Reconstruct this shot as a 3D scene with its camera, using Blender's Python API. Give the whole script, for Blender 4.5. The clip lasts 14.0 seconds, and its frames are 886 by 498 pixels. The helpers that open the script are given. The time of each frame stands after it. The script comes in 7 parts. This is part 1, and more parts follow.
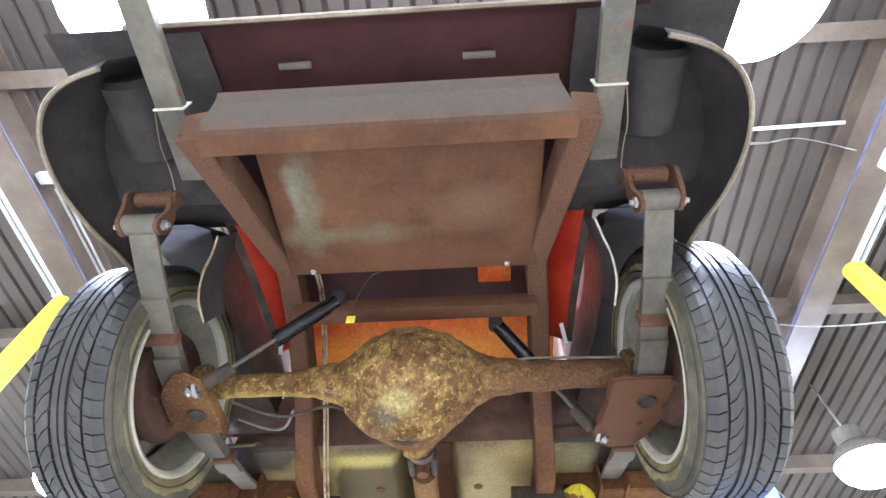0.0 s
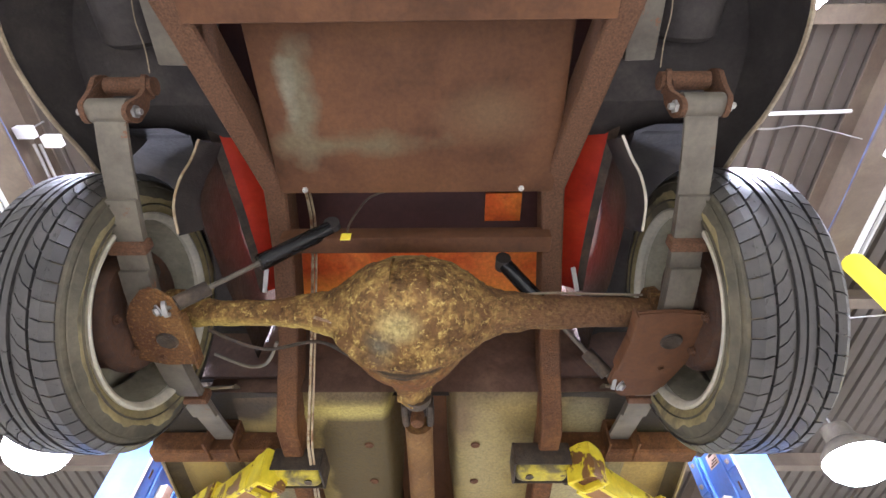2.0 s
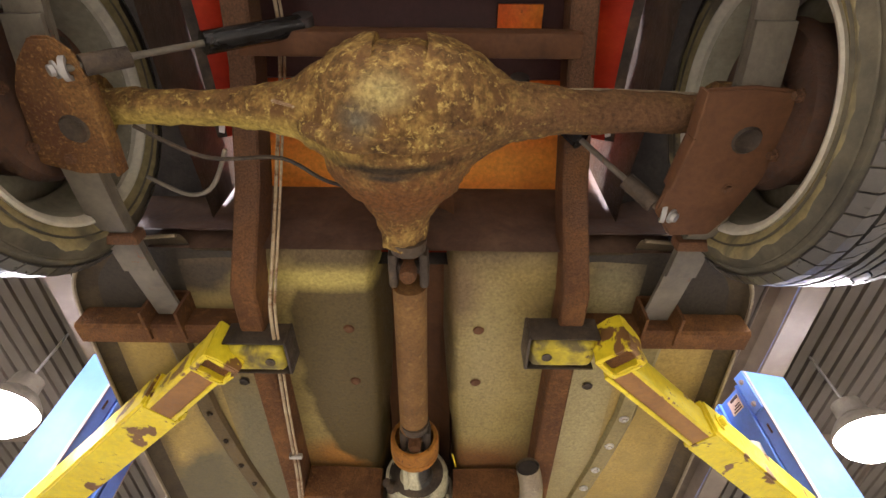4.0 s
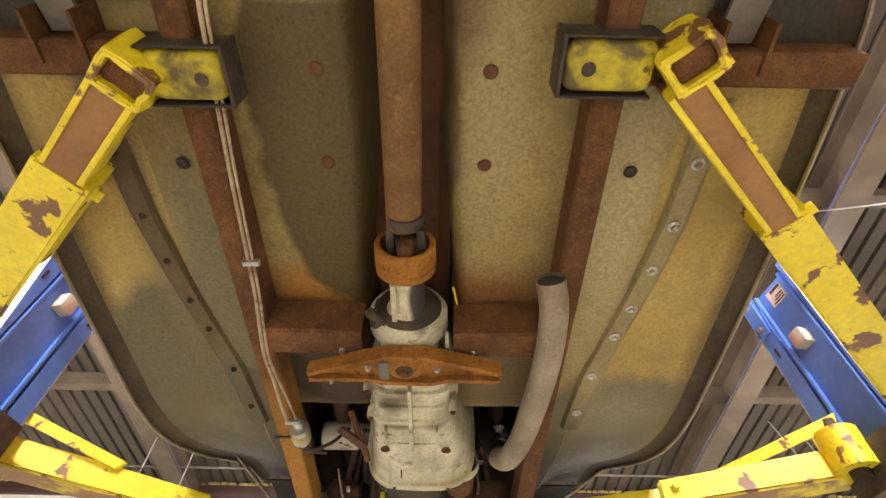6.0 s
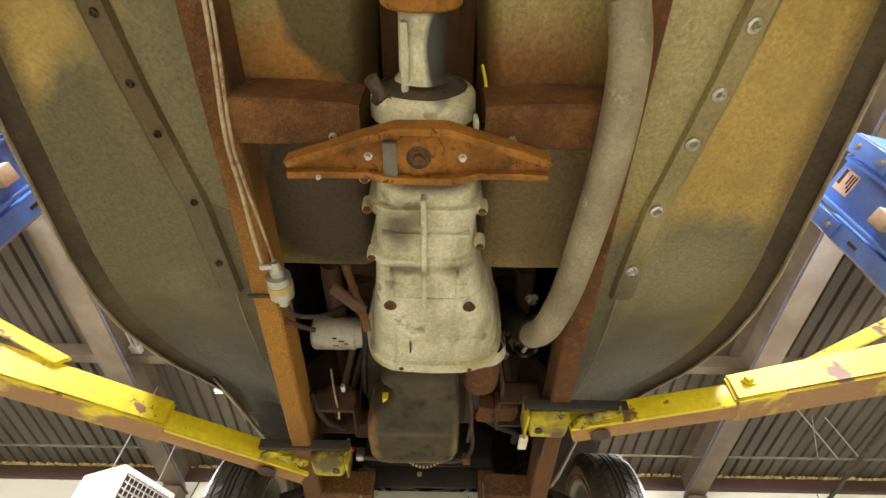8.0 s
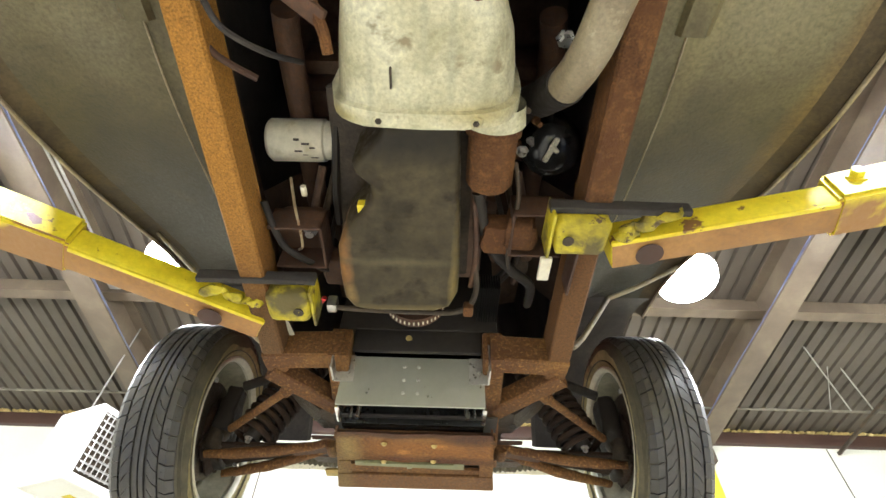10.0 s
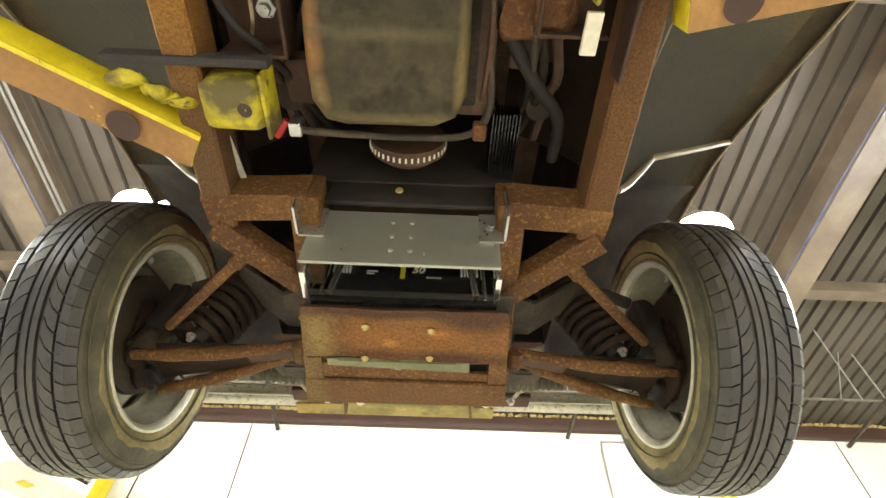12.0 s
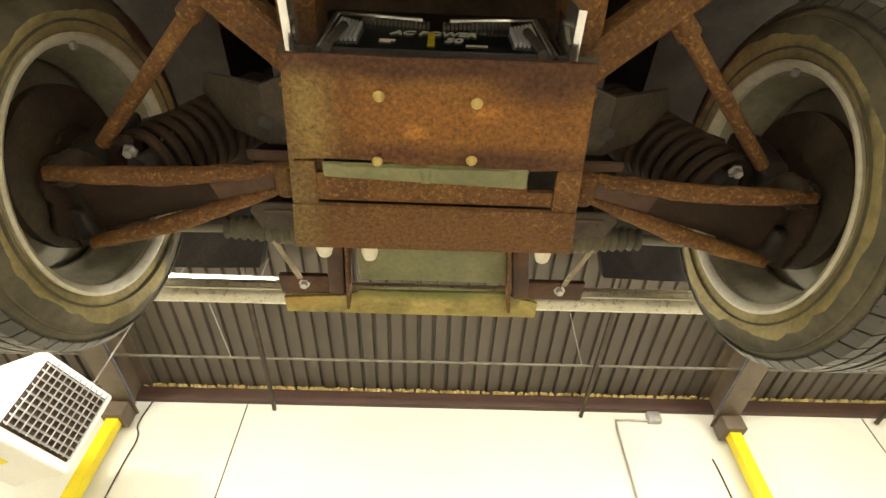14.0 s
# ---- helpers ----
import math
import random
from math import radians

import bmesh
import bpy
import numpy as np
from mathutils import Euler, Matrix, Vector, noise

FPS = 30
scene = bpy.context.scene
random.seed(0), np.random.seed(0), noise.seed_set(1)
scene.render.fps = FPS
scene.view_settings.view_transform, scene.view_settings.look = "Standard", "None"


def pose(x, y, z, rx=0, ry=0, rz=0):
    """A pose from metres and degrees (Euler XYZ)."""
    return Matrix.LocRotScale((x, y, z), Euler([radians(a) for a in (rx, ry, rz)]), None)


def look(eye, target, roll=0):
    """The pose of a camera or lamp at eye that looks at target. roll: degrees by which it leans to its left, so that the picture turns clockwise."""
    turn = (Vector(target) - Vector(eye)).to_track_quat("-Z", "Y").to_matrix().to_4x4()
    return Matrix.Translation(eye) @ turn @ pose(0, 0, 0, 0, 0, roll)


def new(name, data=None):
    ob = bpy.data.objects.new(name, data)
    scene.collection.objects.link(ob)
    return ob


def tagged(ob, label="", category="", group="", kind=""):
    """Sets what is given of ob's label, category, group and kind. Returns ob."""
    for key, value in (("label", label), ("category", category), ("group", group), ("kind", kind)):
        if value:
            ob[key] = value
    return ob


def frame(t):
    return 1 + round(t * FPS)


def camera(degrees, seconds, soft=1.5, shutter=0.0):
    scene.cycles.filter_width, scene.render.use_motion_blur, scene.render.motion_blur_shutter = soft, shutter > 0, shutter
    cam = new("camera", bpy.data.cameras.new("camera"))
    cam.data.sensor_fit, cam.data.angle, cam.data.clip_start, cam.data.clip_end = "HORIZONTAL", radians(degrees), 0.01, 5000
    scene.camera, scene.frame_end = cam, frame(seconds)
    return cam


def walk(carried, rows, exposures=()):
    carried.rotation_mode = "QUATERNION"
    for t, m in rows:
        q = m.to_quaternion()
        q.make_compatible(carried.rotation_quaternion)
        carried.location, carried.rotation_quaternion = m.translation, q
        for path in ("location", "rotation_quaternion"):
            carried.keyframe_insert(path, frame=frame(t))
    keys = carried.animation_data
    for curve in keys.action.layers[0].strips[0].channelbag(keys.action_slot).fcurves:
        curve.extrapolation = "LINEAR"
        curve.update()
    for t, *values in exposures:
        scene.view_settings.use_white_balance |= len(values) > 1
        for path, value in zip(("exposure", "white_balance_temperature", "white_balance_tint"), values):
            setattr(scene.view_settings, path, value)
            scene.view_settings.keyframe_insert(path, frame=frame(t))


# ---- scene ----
cam = camera(83.6, 14.0)
PATH = [
    (0, (0.127, -0.026, 1.251), (0.058, 1.153, 2.865), 0.1),
    (0.5, (0.108, 0.009, 1.236), (0.055, 1.2, 2.841), 0.6),
    (1, (0.105, 0.055, 1.237), (0.069, 1.246, 2.843), 0.5),
    (1.5, (0.103, 0.099, 1.248), (0.07, 1.294, 2.851), 0.7),
    (2, (0.081, 0.182, 1.248), (0.054, 1.37, 2.856), 0.7),
    (2.5, (0.065, 0.28, 1.248), (0.042, 1.467, 2.858), 0.8),
    (2.7, (0.064, 0.324, 1.248), (0.042, 1.51, 2.859), 0.9),
    (4.8, (0.081, 0.833, 1.232), (0.076, 2.051, 2.818), 1.0),
    (5, (0.083, 0.89, 1.232), (0.074, 2.117, 2.811), 1.2),
    (5.5, (0.066, 1.046, 1.209), (0.057, 2.276, 2.786), 1.4),
    (6, (0.076, 1.17, 1.19), (0.071, 2.415, 2.756), 1.3),
    (6.5, (0.084, 1.307, 1.182), (0.083, 2.552, 2.747), 1.1),
    (7, (0.082, 1.429, 1.17), (0.079, 2.669, 2.74), 1.0),
    (7.5, (0.047, 1.554, 1.165), (0.046, 2.788, 2.738), 0.9),
    (7.7, (0.034, 1.602, 1.164), (0.035, 2.835, 2.738), 0.9),
    (9.8, (0.06, 2.146, 1.156), (0.064, 3.445, 2.676), 1.5),
    (10, (0.053, 2.206, 1.157), (0.058, 3.513, 2.671), 1.5),
    (10.5, (0.036, 2.355, 1.153), (0.051, 3.652, 2.675), 1.4),
    (11, (0.025, 2.447, 1.159), (0.051, 3.734, 2.69), 1.1),
    (11.5, (0.039, 2.532, 1.158), (0.07, 3.816, 2.691), 1.2),
    (12, (0.048, 2.664, 1.149), (0.084, 3.939, 2.69), 0.9),
    (12.5, (0.041, 2.788, 1.148), (0.075, 4.064, 2.687), 0.7),
    (13, (0.012, 2.922, 1.145), (0.045, 4.198, 2.684), 0.5),
    (13.5, (-0.004, 3.04, 1.166), (0.034, 4.318, 2.703), 0.3),
    (14, (-0.002, 3.12, 1.17), (0.039, 4.396, 2.71), 0.3),
]
walk(cam, [(t, look(eye, target, roll)) for t, eye, target, roll in PATH], [(0.0, 2.15, 4850, 20), (1.0, 1.95, 4950, 23), (2.0, 1.75, 5250, 26), (2.7, 1.45, 5700, 28), (5.0, 1.25, 6250, 28), (7.5, 1.2, 6600, 17), (10.0, 1.85, 5750, 11), (11.0, 2.15, 5700, 11), (12.0, 1.85, 6200, 10), (13.0, 1.78, 6500, 11), (14.0, 1.47, 7000, 11)])

# ---- light: an indoor shop lit by round high-bay lamps ----
world = bpy.data.worlds.new("world")
scene.world = world
world.use_nodes = True
world.node_tree.nodes["Background"].inputs[0].default_value = (0.05, 0.05, 0.05, 1)
world.node_tree.nodes["Background"].inputs[1].default_value = 0.2

RAKE = 0.058          # the car stands a little nose-down on the lift


def car_z(z, y):
    """Height at y of a level of the car that lies at z above y = 1.5."""
    return z - RAKE * (y - 1.5)


# ---- mesh helpers ----
def finish(name, bm, material, smooth=40):
    bmesh.ops.recalc_face_normals(bm, faces=bm.faces)
    me = bpy.data.meshes.new(name)
    bm.to_mesh(me)
    bm.free()
    me.materials.append(material)
    if smooth:
        me.shade_smooth()
        me.set_sharp_from_angle(angle=radians(smooth))
    return me


def part(name, bm, material, parent, label="", smooth=40):
    """One bmesh as one mesh object under a thing or a part."""
    ob = new(name, finish(name, bm, material, smooth))
    ob.parent = parent
    if label:
        ob["label"] = label
    return ob


def thing(name, label, category, group="", at=(0, 0, 0)):
    """An Empty that carries the parts of a thing, which are built in world coordinates."""
    ob = new(name)
    ob.location = at
    ob.empty_display_size = 0.1
    return tagged(ob, label, category, group)


def solid(name, bm, material, label="", category="", group="", kind="", smooth=40):
    return tagged(new(name, finish(name, bm, material, smooth)), label, category, group, kind)


def B():
    return bmesh.new()


def box(bm, lo, hi, bevel=0.0, seg=2, m=None):
    lo, hi = Vector(lo), Vector(hi)
    mat = Matrix.Translation((lo + hi) / 2) @ Matrix.Diagonal((*(abs(c) for c in hi - lo), 1))
    r = bmesh.ops.create_cube(bm, size=1, matrix=(m @ mat) if m else mat)
    vs = r["verts"]
    if bevel:
        es = list({e for v in vs for e in v.link_edges})
        bmesh.ops.bevel(bm, geom=es, offset=bevel, segments=seg, affect="EDGES", profile=0.5)
    return bm


def axes(p0, p1, up=(0, 0, 1)):
    d = (Vector(p1) - Vector(p0)).normalized()
    up = Vector(up)
    if abs(d.dot(up)) > 0.98:
        up = Vector((0, 1, 0))
    s = d.cross(up).normalized()
    return d, s, s.cross(d)


def bar(bm, p0, p1, w, h, bevel=0.004, up=(0, 0, 1)):
    """A rectangular bar whose middle line runs from p0 to p1."""
    d, s, u = axes(p0, p1, up)
    p0, p1 = Vector(p0), Vector(p1)
    m = Matrix((s, d, u)).transposed().to_4x4()
    m.translation = (p0 + p1) / 2
    n = (p1 - p0).length
    return box(bm, (-w / 2, -n / 2, -h / 2), (w / 2, n / 2, h / 2), bevel, 2, m)


def rail(bm, pts, w, h, wall=0.0):
    """A rectangular tube along bends, mitred, w across and h high; pts is its underside's middle."""
    pts = [Vector(p) for p in pts]
    rings = []
    for i, p in enumerate(pts):
        a = (pts[i] - pts[i - 1]).normalized() if i else (pts[1] - p).normalized()
        b = (pts[i + 1] - p).normalized() if i < len(pts) - 1 else a
        d = (a + b).normalized()
        s = d.cross(Vector((0, 0, 1))).normalized()
        u = s.cross(d)
        k = 1 / max(0.5, d.dot(a))
        ch = min(w, h) * 0.09
        prof = [(-w / 2 + ch, 0), (w / 2 - ch, 0), (w / 2, ch), (w / 2, h - ch), (w / 2 - ch, h), (-w / 2 + ch, h), (-w / 2, h - ch), (-w / 2, ch)]
        rings.append([bm.verts.new(p + s * x * (k if abs(d.z - a.z) < 0.02 else 1) + u * z) for x, z in prof])
    n = len(rings[0])
    for r0, r1 in zip(rings, rings[1:]):
        for j in range(n):
            bm.faces.new((r0[j], r0[(j + 1) % n], r1[(j + 1) % n], r1[j]))
    bm.faces.new(rings[0])
    bm.faces.new(rings[-1][::-1])
    return bm


def smooth_path(pts, steps=6):
    """Catmull-Rom points through pts."""
    pts = [Vector(p) for p in pts]
    if len(pts) < 3:
        return pts
    out = []
    for i in range(len(pts) - 1):
        p0, p1, p2, p3 = pts[max(i - 1, 0)], pts[i], pts[i + 1], pts[min(i + 2, len(pts) - 1)]
        for k in range(steps):
            t = k / steps
            out.append(0.5 * (2 * p1 + (p2 - p0) * t + (2 * p0 - 5 * p1 + 4 * p2 - p3) * t ** 2 + (3 * p1 - p0 - 3 * p2 + p3) * t ** 3))
    return out + [pts[-1]]


def tube(bm, pts, r, n=10, steps=6, cap=True, radii=None):
    """A round tube through pts, bent smoothly; r, or radii along it."""
    path = smooth_path(pts, steps)
    rings, s = [], None
    for i, p in enumerate(path):
        a = path[min(i + 1, len(path) - 1)] - path[max(i - 1, 0)]
        d = a.normalized()
        if s is None:
            s = axes((0, 0, 0), d)[1]
        s = (s - d * s.dot(d)).normalized()
        u = s.cross(d)
        rr = r
        if radii:
            f = i / (len(path) - 1) * (len(radii) - 1)
            k = min(int(f), len(radii) - 2)
            rr = radii[k] + (radii[k + 1] - radii[k]) * (f - k)
        rings.append([bm.verts.new(p + (s * math.cos(j * math.tau / n) + u * math.sin(j * math.tau / n)) * rr) for j in range(n)])
    for r0, r1 in zip(rings, rings[1:]):
        for j in range(n):
            bm.faces.new((r0[j], r0[(j + 1) % n], r1[(j + 1) % n], r1[j]))
    if cap:
        bm.faces.new(rings[0])
        bm.faces.new(rings[-1][::-1])
    return bm


def lathe(bm, prof, p0, p1, n=24, closed=False, up=(0, 0, 1)):
    """prof: (along, radius), turned round the line from p0 to p1; along is in metres from p0."""
    d, s, u = axes(p0, p1, up)
    p0 = Vector(p0)
    rings = []
    for a, r in prof:
        if r < 1e-5:
            rings.append([bm.verts.new(p0 + d * a)])
        else:
            rings.append([bm.verts.new(p0 + d * a + (s * math.cos(j * math.tau / n) + u * math.sin(j * math.tau / n)) * r) for j in range(n)])
    pairs = list(zip(rings, rings[1:])) + ([(rings[-1], rings[0])] if closed else [])
    for r0, r1 in pairs:
        for j in range(n):
            k = (j + 1) % n
            if len(r0) == 1 and len(r1) == 1:
                continue
            if len(r0) == 1:
                bm.faces.new((r0[0], r1[k], r1[j]))
            elif len(r1) == 1:
                bm.faces.new((r0[j], r0[k], r1[0]))
            else:
                bm.faces.new((r0[j], r0[k], r1[k], r1[j]))
    return bm


def slab(bm, outline, z0, z1, bevel=0.0):
    """A plate: an outline of (x, y) between two heights, which may be functions of (x, y)."""
    f0 = z0 if callable(z0) else (lambda x, y: z0)
    f1 = z1 if callable(z1) else (lambda x, y: z1)
    lo = [bm.verts.new((x, y, f0(x, y))) for x, y in outline]
    hi = [bm.verts.new((x, y, f1(x, y))) for x, y in outline]
    n = len(lo)
    fs = [bm.faces.new(lo[::-1]), bm.faces.new(hi)]
    for j in range(n):
        fs.append(bm.faces.new((lo[j], lo[(j + 1) % n], hi[(j + 1) % n], hi[j])))
    if bevel:
        es = list({e for f in fs for e in f.edges})
        bmesh.ops.bevel(bm, geom=es, offset=bevel, segments=2, affect="EDGES")
    return bm


def loft(bm, rings, close_ends=True, loop=True):
    vs = [[bm.verts.new(p) for p in r] for r in rings]
    n = len(vs[0])
    for a, b in zip(vs, vs[1:]):
        for j in range(n if loop else n - 1):
            bm.faces.new((a[j], a[(j + 1) % n], b[(j + 1) % n], b[j]))
    if close_ends:
        bm.faces.new(vs[0][::-1])
        bm.faces.new(vs[-1])
    return bm


def bolt(bm, p, r, h, d=(0, 0, -1), n=6):
    """A bolt head with a washer, standing out along d."""
    p, d = Vector(p), Vector(d)
    lathe(bm, [(0, 0), (0, r * 1.6), (h * 0.25, r * 1.6), (h * 0.25, r), (h, r), (h, 0)], p, p + d, n)
    return bm


# ---- materials ----
def material(name, stops, scale=6.0, rough=0.7, metal=0.0, bump=0.15, fine=60.0, rough_var=0.15, grain=0.35, coat=0.0, stain=None, stain_scale=2.5, stain_at=0.55, stain_soft=0.035, spot=None, spot_scale=30.0, spot_at=0.62, spot_soft=0.018, patches=()):
    """A worn surface. patches: areas of stain, tone and painted shade at (x, y) with half sizes, a colour, the softness
    of the rim and, if given, how ragged and how turned they are. stops: colours laid over a large noise; grain mixes in
    a fine one; stain: a colour in large patches; spot: a colour in small ones.
    """
    m = bpy.data.materials.new(name)
    m.use_nodes = True
    nt = m.node_tree
    nd, ln = nt.nodes, nt.links
    bs = nd["Principled BSDF"]
    co = nd.new("ShaderNodeTexCoord")

    def noise_at(s, detail=5, rough_=0.6, dist=0.0):
        n = nd.new("ShaderNodeTexNoise")
        n.inputs["Scale"].default_value = s
        n.inputs["Detail"].default_value = detail
        n.inputs["Roughness"].default_value = rough_
        n.inputs["Distortion"].default_value = dist
        ln.new(co.outputs["Object"], n.inputs["Vector"])
        return n

    def ramp(src, pts):
        r = nd.new("ShaderNodeValToRGB")
        el = r.color_ramp.elements
        while len(el) < len(pts):
            el.new(0.5)
        for e, (p, c) in zip(el, pts):
            e.position, e.color = p, (*c, 1)
        ln.new(src, r.inputs[0])
        return r

    def mix(a, b, fac, mode="MIX"):
        x = nd.new("ShaderNodeMix")
        x.data_type, x.blend_type = "RGBA", mode
        for sock, v in ((x.inputs[6], a), (x.inputs[7], b)):
            if isinstance(v, tuple):
                sock.default_value = (*v, 1)
            else:
                ln.new(v, sock)
        if isinstance(fac, float):
            x.inputs[0].default_value = fac
        else:
            ln.new(fac, x.inputs[0])
        return x.outputs[2]

    big, small = noise_at(scale, 6, 0.62, 0.3), noise_at(fine, 4, 0.65)
    n = len(stops)
    col = ramp(big.outputs["Fac"], [(0.30 + 0.40 * i / max(1, n - 1), c) for i, c in enumerate(stops)]).outputs[0]
    dark = ramp(small.outputs["Fac"], [(0.3, (0.45, 0.45, 0.45)), (0.7, (1.35, 1.35, 1.35))])
    col = mix(col, dark.outputs[0], grain, "MULTIPLY")
    if stain:
        s = ramp(noise_at(stain_scale, 5, 0.55, 0.25).outputs["Fac"], [(stain_at - stain_soft, (0, 0, 0)), (stain_at + stain_soft, (1, 1, 1))])
        col = mix(col, stain, s.outputs[0])
    if spot:
        s = ramp(noise_at(spot_scale, 6, 0.75, 0.1).outputs["Fac"], [(spot_at - spot_soft, (0, 0, 0)), (spot_at + spot_soft, (1, 1, 1))])
        col = mix(col, spot, s.outputs[0])
    if patches:
        warp = nd.new("ShaderNodeMapRange")
        ln.new(noise_at(8, 5, 0.55).outputs["Fac"], warp.inputs[0])
        warp.inputs[3].default_value, warp.inputs[4].default_value = -0.55, 0.55
        for (cx, cy), (rx, ry), colour, edge, *more in patches:
            mp = nd.new("ShaderNodeMapping")
            mp.vector_type = "TEXTURE"
            mp.inputs["Location"].default_value = (cx, cy, 0)
            mp.inputs["Rotation"].default_value = (0, 0, radians(more[1]) if len(more) > 1 else 0)
            mp.inputs["Scale"].default_value = (rx, ry, 1e6)
            ln.new(co.outputs["Object"], mp.inputs["Vector"])
            le = nd.new("ShaderNodeVectorMath")
            le.operation = "LENGTH"
            ln.new(mp.outputs[0], le.inputs[0])
            sm = nd.new("ShaderNodeMath")
            ln.new(le.outputs["Value"], sm.inputs[0])
            ragged = nd.new("ShaderNodeMath")
            ragged.operation = "MULTIPLY"
            ragged.inputs[1].default_value = more[0] if more else 1.0
            ln.new(warp.outputs[0], ragged.inputs[0])
            ln.new(ragged.outputs[0], sm.inputs[1])
            half = nd.new("ShaderNodeMath")
            half.operation = "MULTIPLY"
            half.inputs[1].default_value = 0.5
            ln.new(sm.outputs[0], half.inputs[0])
            k = ramp(half.outputs[0], [(0.5 - edge, (1, 1, 1)), (0.5 + edge, (0, 0, 0))])
            col = mix(col, mix(colour, dark.outputs[0], grain, "MULTIPLY"), k.outputs[0])
    ln.new(col, bs.inputs["Base Color"])
    rr = nd.new("ShaderNodeMapRange")
    ln.new(small.outputs["Fac"], rr.inputs[0])
    rr.inputs[1].default_value, rr.inputs[2].default_value = 0.3, 0.7
    rr.inputs[3].default_value, rr.inputs[4].default_value = max(0.02, rough - rough_var), min(1, rough + rough_var)
    ln.new(rr.outputs[0], bs.inputs["Roughness"])
    bs.inputs["Metallic"].default_value = metal
    bs.inputs["Coat Weight"].default_value = coat
    if bump:
        add = nd.new("ShaderNodeMath")
        ln.new(small.outputs["Fac"], add.inputs[0])
        ln.new(big.outputs["Fac"], add.inputs[1])
        b = nd.new("ShaderNodeBump")
        b.inputs["Strength"].default_value = bump
        b.inputs["Distance"].default_value = 0.004
        ln.new(add.outputs[0], b.inputs["Height"])
        ln.new(b.outputs[0], bs.inputs["Normal"])
    return m


M_RUST = material("rust_steel", [(0.075, 0.034, 0.017), (0.155, 0.072, 0.028), (0.25, 0.12, 0.038)], 9, 0.8, 0.05, 0.9, 260, 0.15, 0.9, spot=(0.25, 0.12, 0.04), spot_scale=60, spot_at=0.63, spot_soft=0.12, stain=(0.11, 0.05, 0.022), stain_scale=7, stain_at=0.56, stain_soft=0.10, patches=[((0, 0.45), (2.0, 0.72), (0.15, 0.08, 0.044), 0.1), ((-0.335, 2.56), (0.07, 0.36), (0.42, 0.205, 0.040), 0.3, 0.8), ((-0.352, 3.08), (0.06, 0.14), (0.14, 0.08, 0.036), 0.3, 0.8), ((0.345, 3.02), (0.06, 0.26), (0.155, 0.078, 0.032), 0.3, 0.8)])
M_RUST_FRONT = material("speckled_front_rust", [(0.075, 0.035, 0.016), (0.150, 0.072, 0.026), (0.26, 0.14, 0.045)], 5, 0.75, 0.05, 0.9, 170, 0.2, 1.0, stain=(0.105, 0.048, 0.022), stain_scale=9, stain_at=0.55, stain_soft=0.10, spot=(0.36, 0.205, 0.065), spot_scale=120, spot_at=0.62, spot_soft=0.10, patches=[((-0.165, 3.40), (0.032, 0.062), (0.27, 0.19, 0.07), 0.25, 1.2), ((0.03, 3.400), (0.17, 0.045), (0.265, 0.118, 0.034), 0.3, 1.6), ((0.02, 3.326), (0.24, 0.022), (0.095, 0.046, 0.026), 0.22, 1.2), ((0.13, 3.345), (0.06, 0.028), (0.095, 0.046, 0.026), 0.25, 1.2), ((0.10, 3.458), (0.09, 0.016), (0.10, 0.046, 0.026), 0.3, 1.4), ((-0.05, 3.452), (0.05, 0.012), (0.12, 0.05, 0.028), 0.3, 1.4), ((0.0, 3.60), (0.24, 0.05), (0.165, 0.082, 0.034), 0.3, 0.8), ((-0.20, 3.56), (0.03, 0.12), (0.19, 0.125, 0.05), 0.3, 0.8), ((-0.03, 3.42), (0.012, 0.008), (0.46, 0.20, 0.05), 0.45, 1.6), ((0.06, 3.39), (0.016, 0.008), (0.46, 0.20, 0.05), 0.45, 1.6)])
M_RUST_ORANGE = material("orange_rust", [(0.17, 0.072, 0.016), (0.32, 0.135, 0.022), (0.44, 0.20, 0.035)], 7, 0.75, 0.05, 0.45, 110, 0.12, 0.55, spot=(0.12, 0.05, 0.02), spot_scale=45, spot_at=0.60)
M_RUST_BROWN = material("brown_primer_rust", [(0.076, 0.037, 0.018), (0.120, 0.057, 0.027), (0.16, 0.077, 0.034)], 5, 0.7, 0.0, 0.2, 90, 0.12, 0.35, patches=[((-0.215, 0.54), (0.030, 0.11), (0.165, 0.14, 0.085), 0.22, 3.0), ((-0.235, 0.51), (0.016, 0.05), (0.215, 0.20, 0.14), 0.25, 3.0), ((-0.14, 0.622), (0.12, 0.022), (0.155, 0.125, 0.07), 0.3, 3.5), ((0.17, 0.56), (0.07, 0.04), (0.15, 0.09, 0.045), 0.4, 1.2), ((0, 0.288), (0.6, 0.024), (0.085, 0.066, 0.045), 0.25, 1.3)])
M_SHAFT = material("speckled_rust_shaft", [(0.12, 0.062, 0.024), (0.20, 0.108, 0.038), (0.27, 0.155, 0.052)], 7, 0.7, 0.1, 0.4, 160, 0.15, 0.6, spot=(0.33, 0.205, 0.07), spot_scale=60, spot_at=0.64, spot_soft=0.08)
